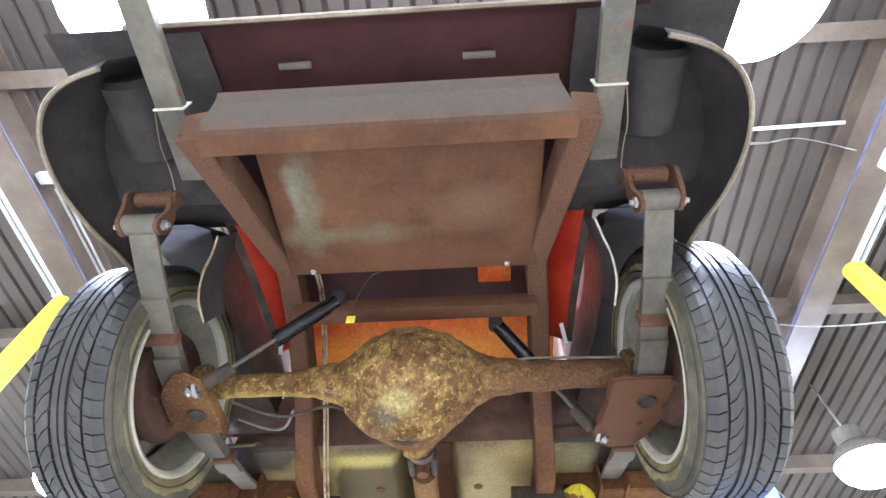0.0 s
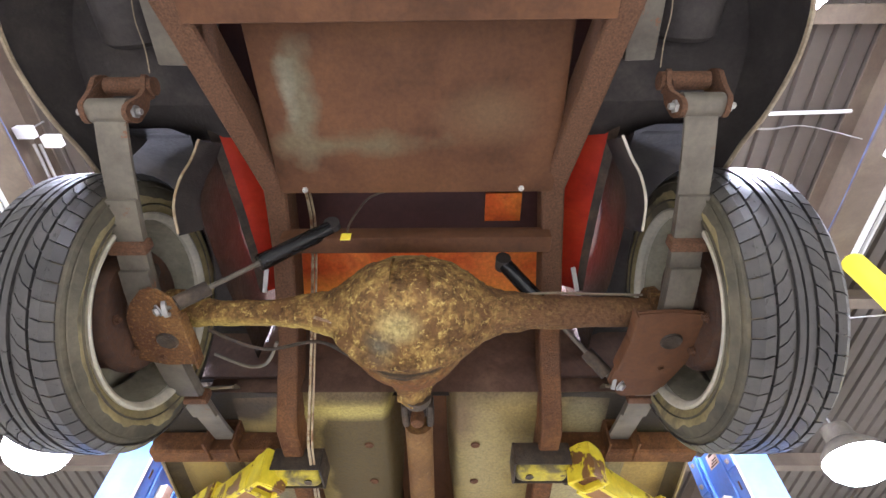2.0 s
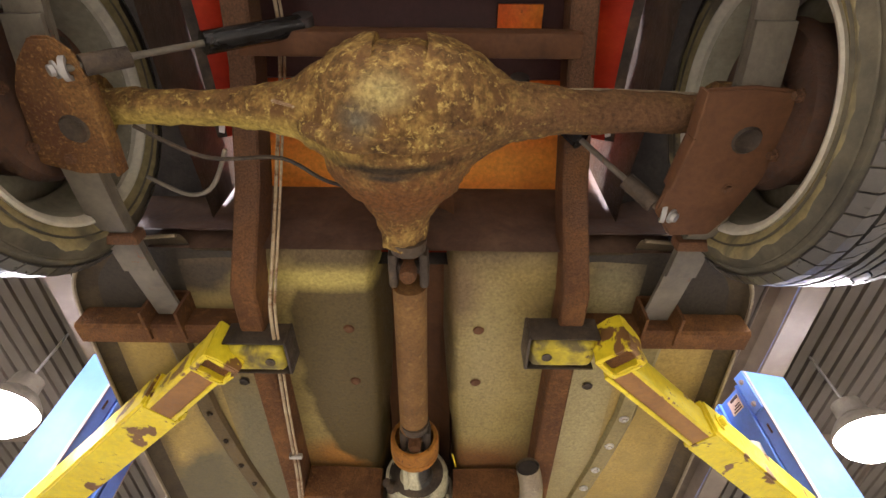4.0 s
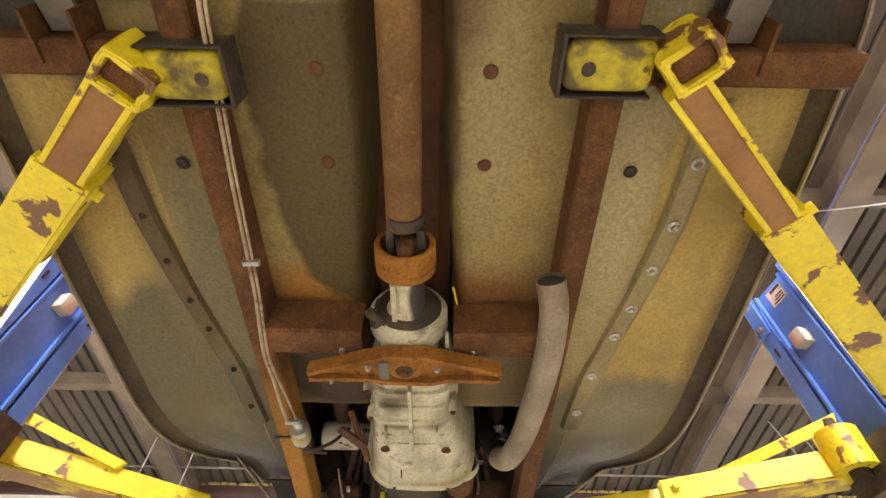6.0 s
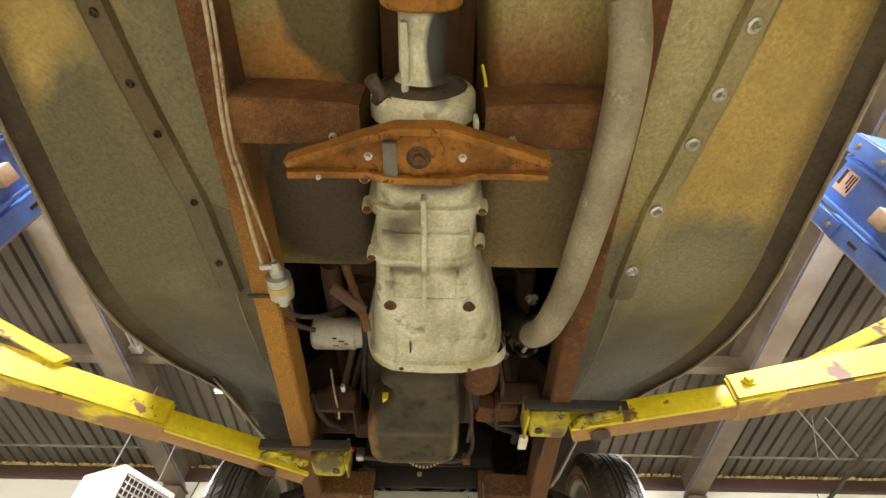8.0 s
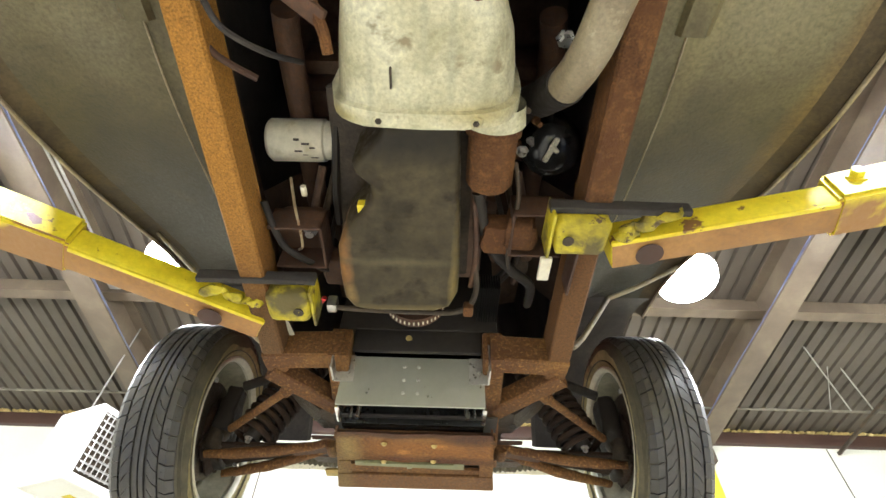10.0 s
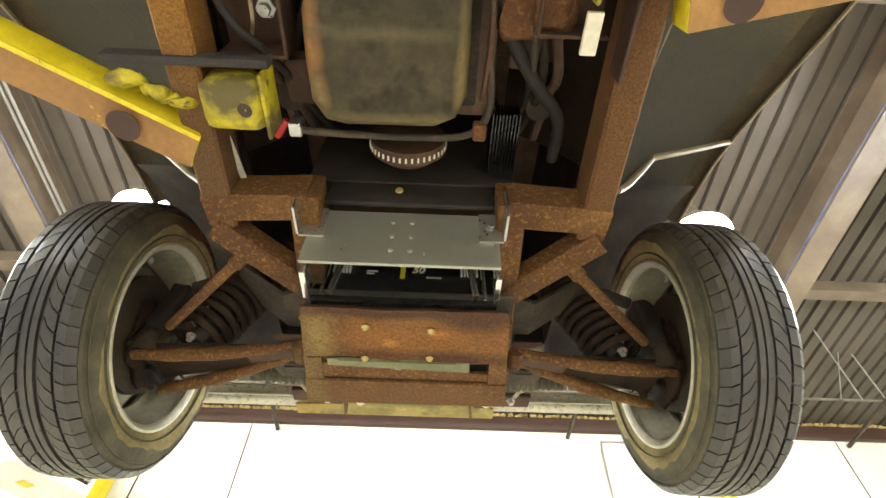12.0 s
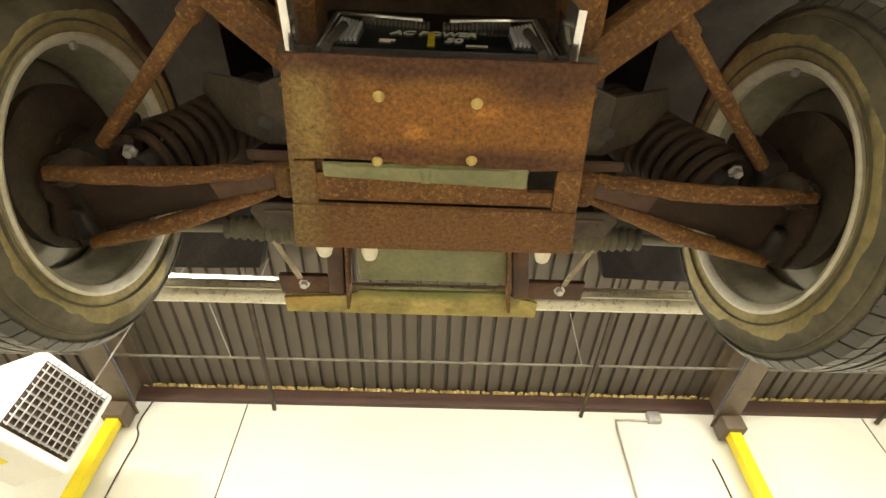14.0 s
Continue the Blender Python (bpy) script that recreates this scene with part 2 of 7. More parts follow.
# Thin dark arcs near y 0.97 paint crease shade and grease under the lip.
M_CAST = material("rusty_cast_iron", [(0.065, 0.034, 0.015), (0.20, 0.115, 0.036), (0.42, 0.28, 0.08)], 26, 0.85, 0.05, 1.0, 120, 0.1, 0.95, stain=(0.15, 0.078, 0.028), stain_scale=17, stain_at=0.57, stain_soft=0.06, spot=(0.52, 0.38, 0.11), spot_scale=70, spot_at=0.60, spot_soft=0.05, patches=[((0.0, 1.045), (0.15, 0.065), (0.17, 0.075, 0.024), 0.3, 1.2), ((-0.01, 0.972), (0.105, 0.009), (0.045, 0.032, 0.018), 0.25, 0.8), ((-0.02, 0.985), (0.04, 0.006), (0.06, 0.045, 0.03), 0.3, 0.8), ((0.39, 0.93), (0.23, 0.07), (0.125, 0.066, 0.03), 0.35, 1.4), ((-0.38, 0.955), (0.22, 0.022), (0.46, 0.35, 0.08), 0.35, 1.5), ((-0.02, 0.862), (0.03, 0.016), (0.46, 0.37, 0.15), 0.4), ((-0.055, 0.895), (0.022, 0.016), (0.15, 0.13, 0.085), 0.45, 1.4)])
# Dark patch at (-0.19, 2.22) holds a stain and its shade in one colour.
# Rear edge: darker corners and a pale band.
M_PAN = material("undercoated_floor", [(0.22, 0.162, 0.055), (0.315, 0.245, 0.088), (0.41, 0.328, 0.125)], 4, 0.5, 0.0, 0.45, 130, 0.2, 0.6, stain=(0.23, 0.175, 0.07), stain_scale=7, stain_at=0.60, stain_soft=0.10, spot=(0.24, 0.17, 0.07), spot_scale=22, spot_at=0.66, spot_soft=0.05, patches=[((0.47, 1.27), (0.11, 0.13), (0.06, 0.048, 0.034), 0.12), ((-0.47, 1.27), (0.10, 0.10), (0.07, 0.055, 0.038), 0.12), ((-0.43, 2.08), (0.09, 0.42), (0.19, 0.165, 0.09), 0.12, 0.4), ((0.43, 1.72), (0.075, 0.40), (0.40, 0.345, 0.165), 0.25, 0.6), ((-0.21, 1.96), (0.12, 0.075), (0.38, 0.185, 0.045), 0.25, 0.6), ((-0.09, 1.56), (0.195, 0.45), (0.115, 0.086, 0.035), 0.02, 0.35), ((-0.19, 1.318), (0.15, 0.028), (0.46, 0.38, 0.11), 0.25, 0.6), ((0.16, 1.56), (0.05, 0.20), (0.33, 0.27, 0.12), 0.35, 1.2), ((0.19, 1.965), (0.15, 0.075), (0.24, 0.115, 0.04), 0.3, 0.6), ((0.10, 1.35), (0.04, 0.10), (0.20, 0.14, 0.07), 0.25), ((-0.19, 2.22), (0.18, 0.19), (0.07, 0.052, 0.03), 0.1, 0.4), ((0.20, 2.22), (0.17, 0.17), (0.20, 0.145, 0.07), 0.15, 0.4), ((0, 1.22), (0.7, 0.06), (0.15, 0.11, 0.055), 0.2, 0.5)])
# Dark front ends, y above 2.9, put the fenders' shade into the colour.
# Other patches: large darker areas, soft paler ones, brown bands along the edges.
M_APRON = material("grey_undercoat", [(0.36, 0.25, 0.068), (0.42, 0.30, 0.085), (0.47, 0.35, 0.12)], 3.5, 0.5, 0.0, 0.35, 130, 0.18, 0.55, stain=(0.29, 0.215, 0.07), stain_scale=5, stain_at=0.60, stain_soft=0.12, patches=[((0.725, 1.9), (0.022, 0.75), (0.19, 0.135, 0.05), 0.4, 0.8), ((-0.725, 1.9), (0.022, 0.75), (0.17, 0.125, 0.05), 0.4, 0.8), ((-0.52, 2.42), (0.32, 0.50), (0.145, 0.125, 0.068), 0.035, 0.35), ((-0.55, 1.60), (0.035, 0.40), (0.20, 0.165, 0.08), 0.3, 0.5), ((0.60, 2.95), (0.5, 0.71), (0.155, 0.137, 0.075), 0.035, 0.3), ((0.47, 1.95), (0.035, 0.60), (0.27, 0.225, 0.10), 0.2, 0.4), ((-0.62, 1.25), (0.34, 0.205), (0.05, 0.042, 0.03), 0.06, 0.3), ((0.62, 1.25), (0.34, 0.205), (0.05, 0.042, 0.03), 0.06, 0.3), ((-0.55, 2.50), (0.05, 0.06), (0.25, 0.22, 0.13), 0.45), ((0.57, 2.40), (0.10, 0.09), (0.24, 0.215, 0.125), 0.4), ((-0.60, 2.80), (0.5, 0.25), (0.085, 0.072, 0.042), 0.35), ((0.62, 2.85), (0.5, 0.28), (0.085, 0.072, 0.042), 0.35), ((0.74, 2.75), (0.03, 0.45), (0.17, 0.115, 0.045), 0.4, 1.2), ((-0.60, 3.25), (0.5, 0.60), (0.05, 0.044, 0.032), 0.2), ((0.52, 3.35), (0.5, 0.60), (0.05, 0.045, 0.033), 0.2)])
M_BLACK = material("black_undercoat", [(0.032, 0.028, 0.026), (0.052, 0.046, 0.042), (0.082, 0.072, 0.062)], 7, 0.72, 0.0, 0.4, 120, 0.15, 0.4)
M_GREASE = material("greasy_dark_brown", [(0.085, 0.054, 0.040), (0.14, 0.088, 0.062), (0.20, 0.13, 0.085)], 9, 0.6, 0.0, 0.4, 60, 0.15, 0.4)
M_BLACK_GLOSS = material("black_paint", [(0.012, 0.012, 0.012), (0.02, 0.02, 0.02)], 8, 0.16, 0.0, 0.03, 60, 0.1, 0.2)
M_RED = material("red_body_paint", [(0.26, 0.014, 0.006), (0.40, 0.028, 0.008), (0.52, 0.055, 0.011)], 5, 0.5, 0.0, 0.06, 60, 0.1, 0.25)
# Dark maroon puts shade into the paint of the trunk floor and rear pan.
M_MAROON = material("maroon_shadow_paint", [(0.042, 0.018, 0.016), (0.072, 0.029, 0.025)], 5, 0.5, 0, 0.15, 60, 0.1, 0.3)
# The brighter patch at y 1.19 paints in light falling on the floor.
M_ORANGE = material("orange_overspray", [(0.46, 0.045, 0.008), (0.70, 0.13, 0.012), (0.85, 0.27, 0.030)], 5, 0.5, 0.0, 0.3, 90, 0.15, 0.4, stain=(0.36, 0.04, 0.010), stain_scale=6, stain_at=0.60, stain_soft=0.08, spot=(0.20, 0.06, 0.02), spot_scale=30, spot_at=0.68, patches=[((0.0, 1.19), (0.5, 0.07), (0.92, 0.36, 0.04), 0.35, 1.0)])
M_ALLOY = material("dirty_cast_alloy", [(0.38, 0.355, 0.215), (0.56, 0.535, 0.36), (0.68, 0.66, 0.48)], 13, 0.6, 0.05, 0.45, 140, 0.15, 0.5, stain=(0.26, 0.22, 0.13), stain_scale=14, stain_at=0.64, stain_soft=0.03, patches=[((0.02, 2.10), (0.085, 0.022), (0.10, 0.08, 0.045), 0.2, 1.2), ((-0.045, 2.20), (0.03, 0.045), (0.15, 0.125, 0.075), 0.25, 1.4), ((0.06, 2.285), (0.03, 0.016), (0.17, 0.14, 0.085), 0.3, 1.4), ((-0.03, 2.29), (0.04, 0.012), (0.16, 0.13, 0.08), 0.3, 1.4), ((0.03, 1.90), (0.026, 0.075), (0.045, 0.042, 0.035), 0.08, 0.5), ((0.02, 2.035), (0.06, 0.014), (0.08, 0.06, 0.035), 0.25), ((-0.118, 2.47), (0.007, 0.09), (0.20, 0.185, 0.115), 0.3, 1.0), ((0.06, 2.47), (0.006, 0.05), (0.40, 0.385, 0.26), 0.4, 1.2), ((-0.06, 2.50), (0.005, 0.06), (0.42, 0.40, 0.27), 0.4, 1.2), ((0.115, 2.49), (0.006, 0.04), (0.38, 0.36, 0.23), 0.4, 1.2), ((0.02, 2.415), (0.005, 0.05), (0.42, 0.40, 0.27), 0.4, 1.2), ((0.11, 2.545), (0.05, 0.014), (0.42, 0.36, 0.17), 0.4, 1.2), ((-0.11, 2.56), (0.03, 0.010), (0.34, 0.29, 0.12), 0.4, 1.2)])
# Faint line at y 2.885 paints the light catching a step not modelled.
M_OILPAN = material("oily_black_pan", [(0.036, 0.029, 0.017), (0.058, 0.047, 0.027), (0.085, 0.069, 0.039)], 9, 0.58, 0.0, 0.1, 60, 0.25, 0.5, stain=(0.030, 0.024, 0.015), stain_scale=13, stain_at=0.58, stain_soft=0.05, patches=[((-0.147, 2.90), (0.014, 0.05), (0.27, 0.135, 0.045), 0.4, 2.6), ((-0.138, 2.975), (0.012, 0.022), (0.22, 0.15, 0.06), 0.4, 2.4), ((0.080, 2.93), (0.007, 0.09), (0.17, 0.13, 0.05), 0.4, 2.0), ((-0.03, 3.016), (0.13, 0.010), (0.14, 0.11, 0.05), 0.4, 2.2), ((-0.03, 2.885), (0.13, 0.008), (0.10, 0.085, 0.048), 0.45, 2.0), ((0.0, 2.62), (0.10, 0.03), (0.030, 0.026, 0.020), 0.3)])
M_RUBBER = material("tyre_rubber", [(0.034, 0.032, 0.028), (0.055, 0.051, 0.044), (0.085, 0.077, 0.062)], 5, 0.4, 0.0, 0.15, 90, 0.15, 0.3)
M_SIDEWALL = material("dusty_sidewall", [(0.06, 0.055, 0.042), (0.10, 0.09, 0.062), (0.15, 0.13, 0.085)], 9, 0.75, 0.0, 0.15, 70, 0.1, 0.4)
M_DUST = material("ochre_road_dust", [(0.19, 0.16, 0.08), (0.30, 0.25, 0.12), (0.38, 0.32, 0.16)], 7, 0.8, 0.0, 0.15, 80, 0.1, 0.4, stain=(0.12, 0.105, 0.07), stain_scale=7, stain_at=0.60, stain_soft=0.05)
M_RIM = material("dirty_steel_rim", [(0.50, 0.47, 0.36), (0.58, 0.55, 0.43), (0.64, 0.61, 0.50)], 7, 0.45, 0.1, 0.12, 70, 0.15, 0.3)
M_BARREL = material("dusty_rim_barrel", [(0.20, 0.19, 0.13), (0.29, 0.27, 0.19), (0.38, 0.36, 0.26)], 6, 0.6, 0.0, 0.12, 70, 0.15, 0.35)
M_SEAM = material("grey_green_seam", [(0.22, 0.18, 0.08), (0.30, 0.25, 0.115), (0.36, 0.31, 0.15)], 6, 0.55, 0.0, 0.4, 120, 0.15, 0.45, patches=[((-0.52, 1.80), (0.10, 0.50), (0.125, 0.09, 0.042), 0.15, 0.6), ((-0.47, 2.38), (0.08, 0.22), (0.12, 0.104, 0.058), 0.15, 0.4), ((0.445, 2.45), (0.06, 0.09), (0.115, 0.10, 0.056), 0.4)])
M_COIL = material("dark_rusty_coil", [(0.020, 0.013, 0.009), (0.034, 0.021, 0.014), (0.058, 0.034, 0.02)], 14, 0.75, 0.0, 0.5, 120, 0.15, 0.5)
M_SPRING = material("grey_leaf_steel", [(0.085, 0.074, 0.056), (0.145, 0.128, 0.095), (0.19, 0.17, 0.125)], 8, 0.6, 0.1, 0.25, 90, 0.12, 0.35, spot=(0.17, 0.08, 0.035), spot_scale=14, spot_at=0.64)
M_YELLOW = material("chipped_yellow_paint", [(0.66, 0.52, 0.008), (0.78, 0.64, 0.015), (0.85, 0.72, 0.03)], 6, 0.42, 0.0, 0.3, 70, 0.12, 0.25, stain=(0.20, 0.10, 0.035), stain_scale=10, stain_at=0.60, stain_soft=0.012, spot=(0.22, 0.11, 0.035), spot_scale=24, spot_at=0.645)
# Darker than the arm paint: grime, plus some shade put into the colour.
M_PAD = material("worn_yellow_pad", [(0.24, 0.19, 0.008), (0.42, 0.345, 0.010), (0.62, 0.52, 0.015)], 11, 0.55, 0.0, 0.45, 60, 0.12, 0.5, stain=(0.11, 0.085, 0.02), stain_scale=14, stain_at=0.54, stain_soft=0.06, spot=(0.11, 0.07, 0.03), spot_scale=22, spot_at=0.62)
M_HOSE = material("dull_black_hose", [(0.024, 0.021, 0.019), (0.042, 0.036, 0.03)], 12, 0.55, 0.0, 0.15, 60, 0.12, 0.3)
M_ARMRUST = material("bare_orange_brown_steel", [(0.24, 0.115, 0.038), (0.34, 0.175, 0.055), (0.44, 0.24, 0.075)], 5, 0.6, 0.1, 0.15, 90, 0.12, 0.35, spot=(0.62, 0.34, 0.06), spot_scale=9, spot_at=0.66)
M_ARMCHIP = material("half_worn_yellow_steel", [(0.70, 0.57, 0.01), (0.80, 0.67, 0.02)], 6, 0.5, 0.05, 0.25, 80, 0.12, 0.25, stain=(0.32, 0.165, 0.05), stain_scale=5, stain_at=0.46)
M_TRIM = material("dark_brown_trim", [(0.050, 0.024, 0.016), (0.070, 0.034, 0.022)], 3, 0.6, 0.0, 0.1, 60, 0.1, 0.3)
M_STRIP = material("dull_green_grey_metal", [(0.12, 0.125, 0.06), (0.18, 0.18, 0.085), (0.24, 0.23, 0.12)], 8, 0.5, 0.1, 0.15, 90, 0.12, 0.35)
M_EDGE = material("dark_brown_edge", [(0.045, 0.034, 0.02), (0.07, 0.053, 0.03), (0.105, 0.08, 0.042)], 6, 0.65, 0.0, 0.4, 120, 0.15, 0.5)
M_BLUE = material("blue_machine_paint", [(0.085, 0.22, 0.64), (0.10, 0.26, 0.72), (0.14, 0.31, 0.76)], 4, 0.4, 0.0, 0.05, 60, 0.1, 0.2)
M_DARKSTEEL = material("dark_greasy_steel", [(0.032, 0.026, 0.020), (0.06, 0.047, 0.034), (0.105, 0.075, 0.047)], 12, 0.5, 0.0, 0.5, 120, 0.15, 0.5)
M_CHROME = material("dull_chrome", [(0.58, 0.55, 0.42), (0.70, 0.67, 0.53)], 9, 0.35, 0.3, 0.05, 70, 0.15, 0.25, spot=(0.50, 0.43, 0.26), spot_scale=14, spot_at=0.68, spot_soft=0.08)
M_STEEL = material("bright_steel", [(0.45, 0.44, 0.41), (0.62, 0.61, 0.58)], 12, 0.35, 0.9, 0.08, 90, 0.12, 0.25)
M_ALU = material("sheet_aluminium", [(0.40, 0.405, 0.34), (0.47, 0.475, 0.41)], 4, 0.33, 0.75, 0.02, 40, 0.06, 0.1)
M_PIPE = material("aluminised_exhaust", [(0.17, 0.13, 0.08), (0.27, 0.22, 0.14), (0.36, 0.31, 0.21)], 8, 0.5, 0.2, 0.3, 160, 0.15, 0.5, spot=(0.42, 0.36, 0.25), spot_scale=40, spot_at=0.64, spot_soft=0.04)
M_LINE = material("tarnished_line", [(0.30, 0.215, 0.11), (0.50, 0.42, 0.27)], 20, 0.4, 0.2, 0.2, 120, 0.1, 0.3, spot=(0.20, 0.10, 0.04), spot_scale=22, spot_at=0.55, spot_soft=0.06)
M_WHITE = material("white_filter_paint", [(0.64, 0.60, 0.46), (0.76, 0.72, 0.58)], 9, 0.45, 0.0, 0.05, 60, 0.1, 0.25, stain=(0.50, 0.44, 0.28), stain_scale=16, stain_at=0.62, stain_soft=0.06)
M_WALL = material("painted_wall", [(0.66, 0.655, 0.56), (0.71, 0.705, 0.61)], 1.2, 0.7, 0.0, 0.05, 40, 0.1, 0.08)
M_DECK = material("brown_roof_deck", [(0.068, 0.055, 0.041), (0.082, 0.067, 0.050), (0.096, 0.079, 0.060)], 1.5, 0.6, 0.0, 0.05, 40, 0.1, 0.2)
M_BEAM = material("brown_primer_beam", [(0.085, 0.064, 0.042), (0.115, 0.086, 0.057), (0.16, 0.125, 0.082)], 2.5, 0.55, 0.0, 0.1, 50, 0.1, 0.25)
M_GALV = material("galvanised_pipe", [(0.32, 0.31, 0.29), (0.45, 0.44, 0.41)], 9, 0.45, 0.6, 0.05, 60, 0.1, 0.2)
M_FOAM = material("yellow_foam", [(0.45, 0.34, 0.12), (0.65, 0.52, 0.22)], 12, 0.9, 0.0, 0.6, 60, 0.05, 0.4)
M_CONCRETE = material("sealed_concrete", [(0.34, 0.315, 0.255), (0.42, 0.39, 0.32), (0.48, 0.45, 0.375)], 1.1, 0.5, 0.0, 0.08, 40, 0.15, 0.15)
M_HEATER = material("white_enamel", [(0.74, 0.74, 0.70), (0.80, 0.80, 0.77)], 3, 0.4, 0.0, 0.03, 40, 0.1, 0.1)
M_CABLE = material("blue_grey_cable", [(0.05, 0.07, 0.16), (0.16, 0.18, 0.28)], 6, 0.5, 0.0, 0.03, 40, 0.1, 0.1)
M_BRASS = material("brass_fitting", [(0.42, 0.31, 0.10), (0.56, 0.43, 0.15)], 15, 0.45, 0.3, 0.05, 60, 0.1, 0.2)
M_MIRROR = material("bright_chrome", [(0.75, 0.74, 0.70), (0.82, 0.81, 0.78)], 9, 0.16, 0.9, 0.02, 60, 0.06, 0.1)
M_BAY = material("maroon_bay_rust", [(0.042, 0.021, 0.012), (0.072, 0.035, 0.019), (0.115, 0.057, 0.028)], 11, 0.75, 0.0, 0.5, 110, 0.15, 0.6)
M_COPPERRED = material("red_wire", [(0.5, 0.02, 0.02), (0.6, 0.04, 0.03)], 9, 0.5, 0, 0.03, 60, 0.1, 0.1)

M_TRAY = material("mossy_yellow_tray", [(0.20, 0.16, 0.04), (0.36, 0.285, 0.075), (0.46, 0.37, 0.12)], 12, 0.6, 0.0, 0.4, 80, 0.15, 0.5, stain=(0.16, 0.14, 0.04), stain_scale=14, stain_at=0.60, stain_soft=0.06, patches=[((0.0, 3.895), (0.20, 0.016), (0.12, 0.135, 0.03), 0.35, 1.5), ((-0.30, 3.93), (0.08, 0.02), (0.36, 0.24, 0.05), 0.4, 1.2)])
M_YELLOW_CLEAN = material("yellow_column_paint", [(0.72, 0.58, 0.015), (0.82, 0.68, 0.03)], 4, 0.5, 0, 0.05, 50, 0.1, 0.15)

for m in (M_APRON, M_PAN, M_SEAM, M_EDGE, M_RUST, M_RUST_FRONT, M_RUST_BROWN, M_RUST_ORANGE, M_SHAFT, M_CAST, M_ORANGE, M_RED, M_DUST, M_SIDEWALL, M_BARREL, M_MAROON, M_OILPAN, M_COIL, M_BLACK, M_HOSE, M_GREASE, M_DARKSTEEL):
    m.node_tree.nodes["Principled BSDF"].inputs["Specular IOR Level"].default_value = 0.2


def glow(name, colour, strength):
    m = bpy.data.materials.new(name)
    m.use_nodes = True
    bs = m.node_tree.nodes["Principled BSDF"]
    bs.inputs["Base Color"].default_value = (0.8, 0.8, 0.8, 1)
    bs.inputs["Emission Color"].default_value = (*colour, 1)
    bs.inputs["Emission Strength"].default_value = strength
    return m


M_LAMP = glow("lamp_lens", (1.0, 0.975, 0.91), 75.0)
M_TUBE = glow("tube_lens", (1.0, 0.98, 0.94), 6.0)


# ---- the shop ----
WALL_Y, ROOF0, SLOPE = 8.0, 4.46, 0.07     # front wall, deck height there, and the roof's rise away from it
X0, X1, Y0 = -8.0, 8.0, -6.0


def roof_z(y):
    return ROOF0 + SLOPE * (WALL_Y - y)


def room():
    solid("floor", box(B(), (X0, Y0, -0.1), (X1, WALL_Y, 0.0)), M_CONCRETE, "pale sealed concrete workshop floor", "floor", kind="structure")
    solid("wall_front", box(B(), (X0, WALL_Y, 0), (X1, WALL_Y + 0.2, 4.28)), M_WALL, "white painted block wall", "wall", kind="structure")
    solid("wall_rear", box(B(), (X0, Y0 - 0.2, 0), (X1, Y0, 5.6)), M_WALL, "white painted wall", "wall", kind="structure")
    solid("wall_left", box(B(), (X0 - 0.2, Y0, 0), (X0, WALL_Y, 5.6)), M_WALL, "white painted wall", "wall", kind="structure")
    solid("wall_right", box(B(), (X1, Y0, 0), (X1 + 0.2, WALL_Y, 5.6)), M_WALL, "white painted wall", "wall", kind="structure")
    # ribbed steel roof deck, ribs running towards the front wall
    bm = B()
    pitch, deep = 0.152, 0.036
    prof, x = [], X0
    while x < X1:
        prof += [(x, 0), (x + 0.108, 0), (x + 0.118, deep), (x + 0.142, deep)]
        x += pitch
    a = [bm.verts.new((px, Y0, roof_z(Y0) + pz)) for px, pz in prof]
    b = [bm.verts.new((px, WALL_Y + 0.1, roof_z(WALL_Y + 0.1) + pz)) for px, pz in prof]
    for j in range(len(prof) - 1):
        bm.faces.new((a[j], a[j + 1], b[j + 1], b[j]))
    top = [bm.verts.new((px, py, roof_z(py) + 0.12)) for px, py in ((X0, Y0), (X1, Y0), (X1, WALL_Y + 0.1), (X0, WALL_Y + 0.1))]
    bm.faces.new(top)
    solid("ceiling", bm, M_DECK, "brown ribbed steel roof deck", "ceiling", kind="structure", smooth=0)
    # edge angle along the wall top, and the foam stuffed under the ribs
    solid("trim", box(B(), (X0, WALL_Y - 0.07, 4.28), (X1, WALL_Y + 0.19, 4.43), 0.004), M_TRIM, "dark brown steel edge angle", "trim", kind="structure")
    bm = B()
    rnd = random.Random(4)
    x = X0 + 0.05
    while x < X1:
        w = rnd.uniform(0.02, 0.06)
        bmesh.ops.create_icosphere(bm, subdivisions=2, radius=1, matrix=Matrix.Translation((x, WALL_Y - 0.06, 4.447 + rnd.uniform(-0.006, 0.01))) @ Matrix.Diagonal((w * 0.6, 0.035, rnd.uniform(0.010, 0.022), 1)))
        x += w * rnd.uniform(0.9, 1.5)
    for v in bm.verts:
        v.co += noise.noise_vector(v.co * 60) * 0.016
    solid("foam_seal", bm, M_FOAM, "ragged yellow foam stuffed under the roof ribs", "insulation", kind="stuff")
    # wall joints
    for i, jx in enumerate((-1.99, 4.9)):
        solid("wall_joint", box(B(), (jx - 0.006, WALL_Y - 0.004, 0), (jx + 0.006, WALL_Y + 0.01, 4.27)), M_DARKSTEEL, "dark sealed joint in the wall", "joint", kind="structure")


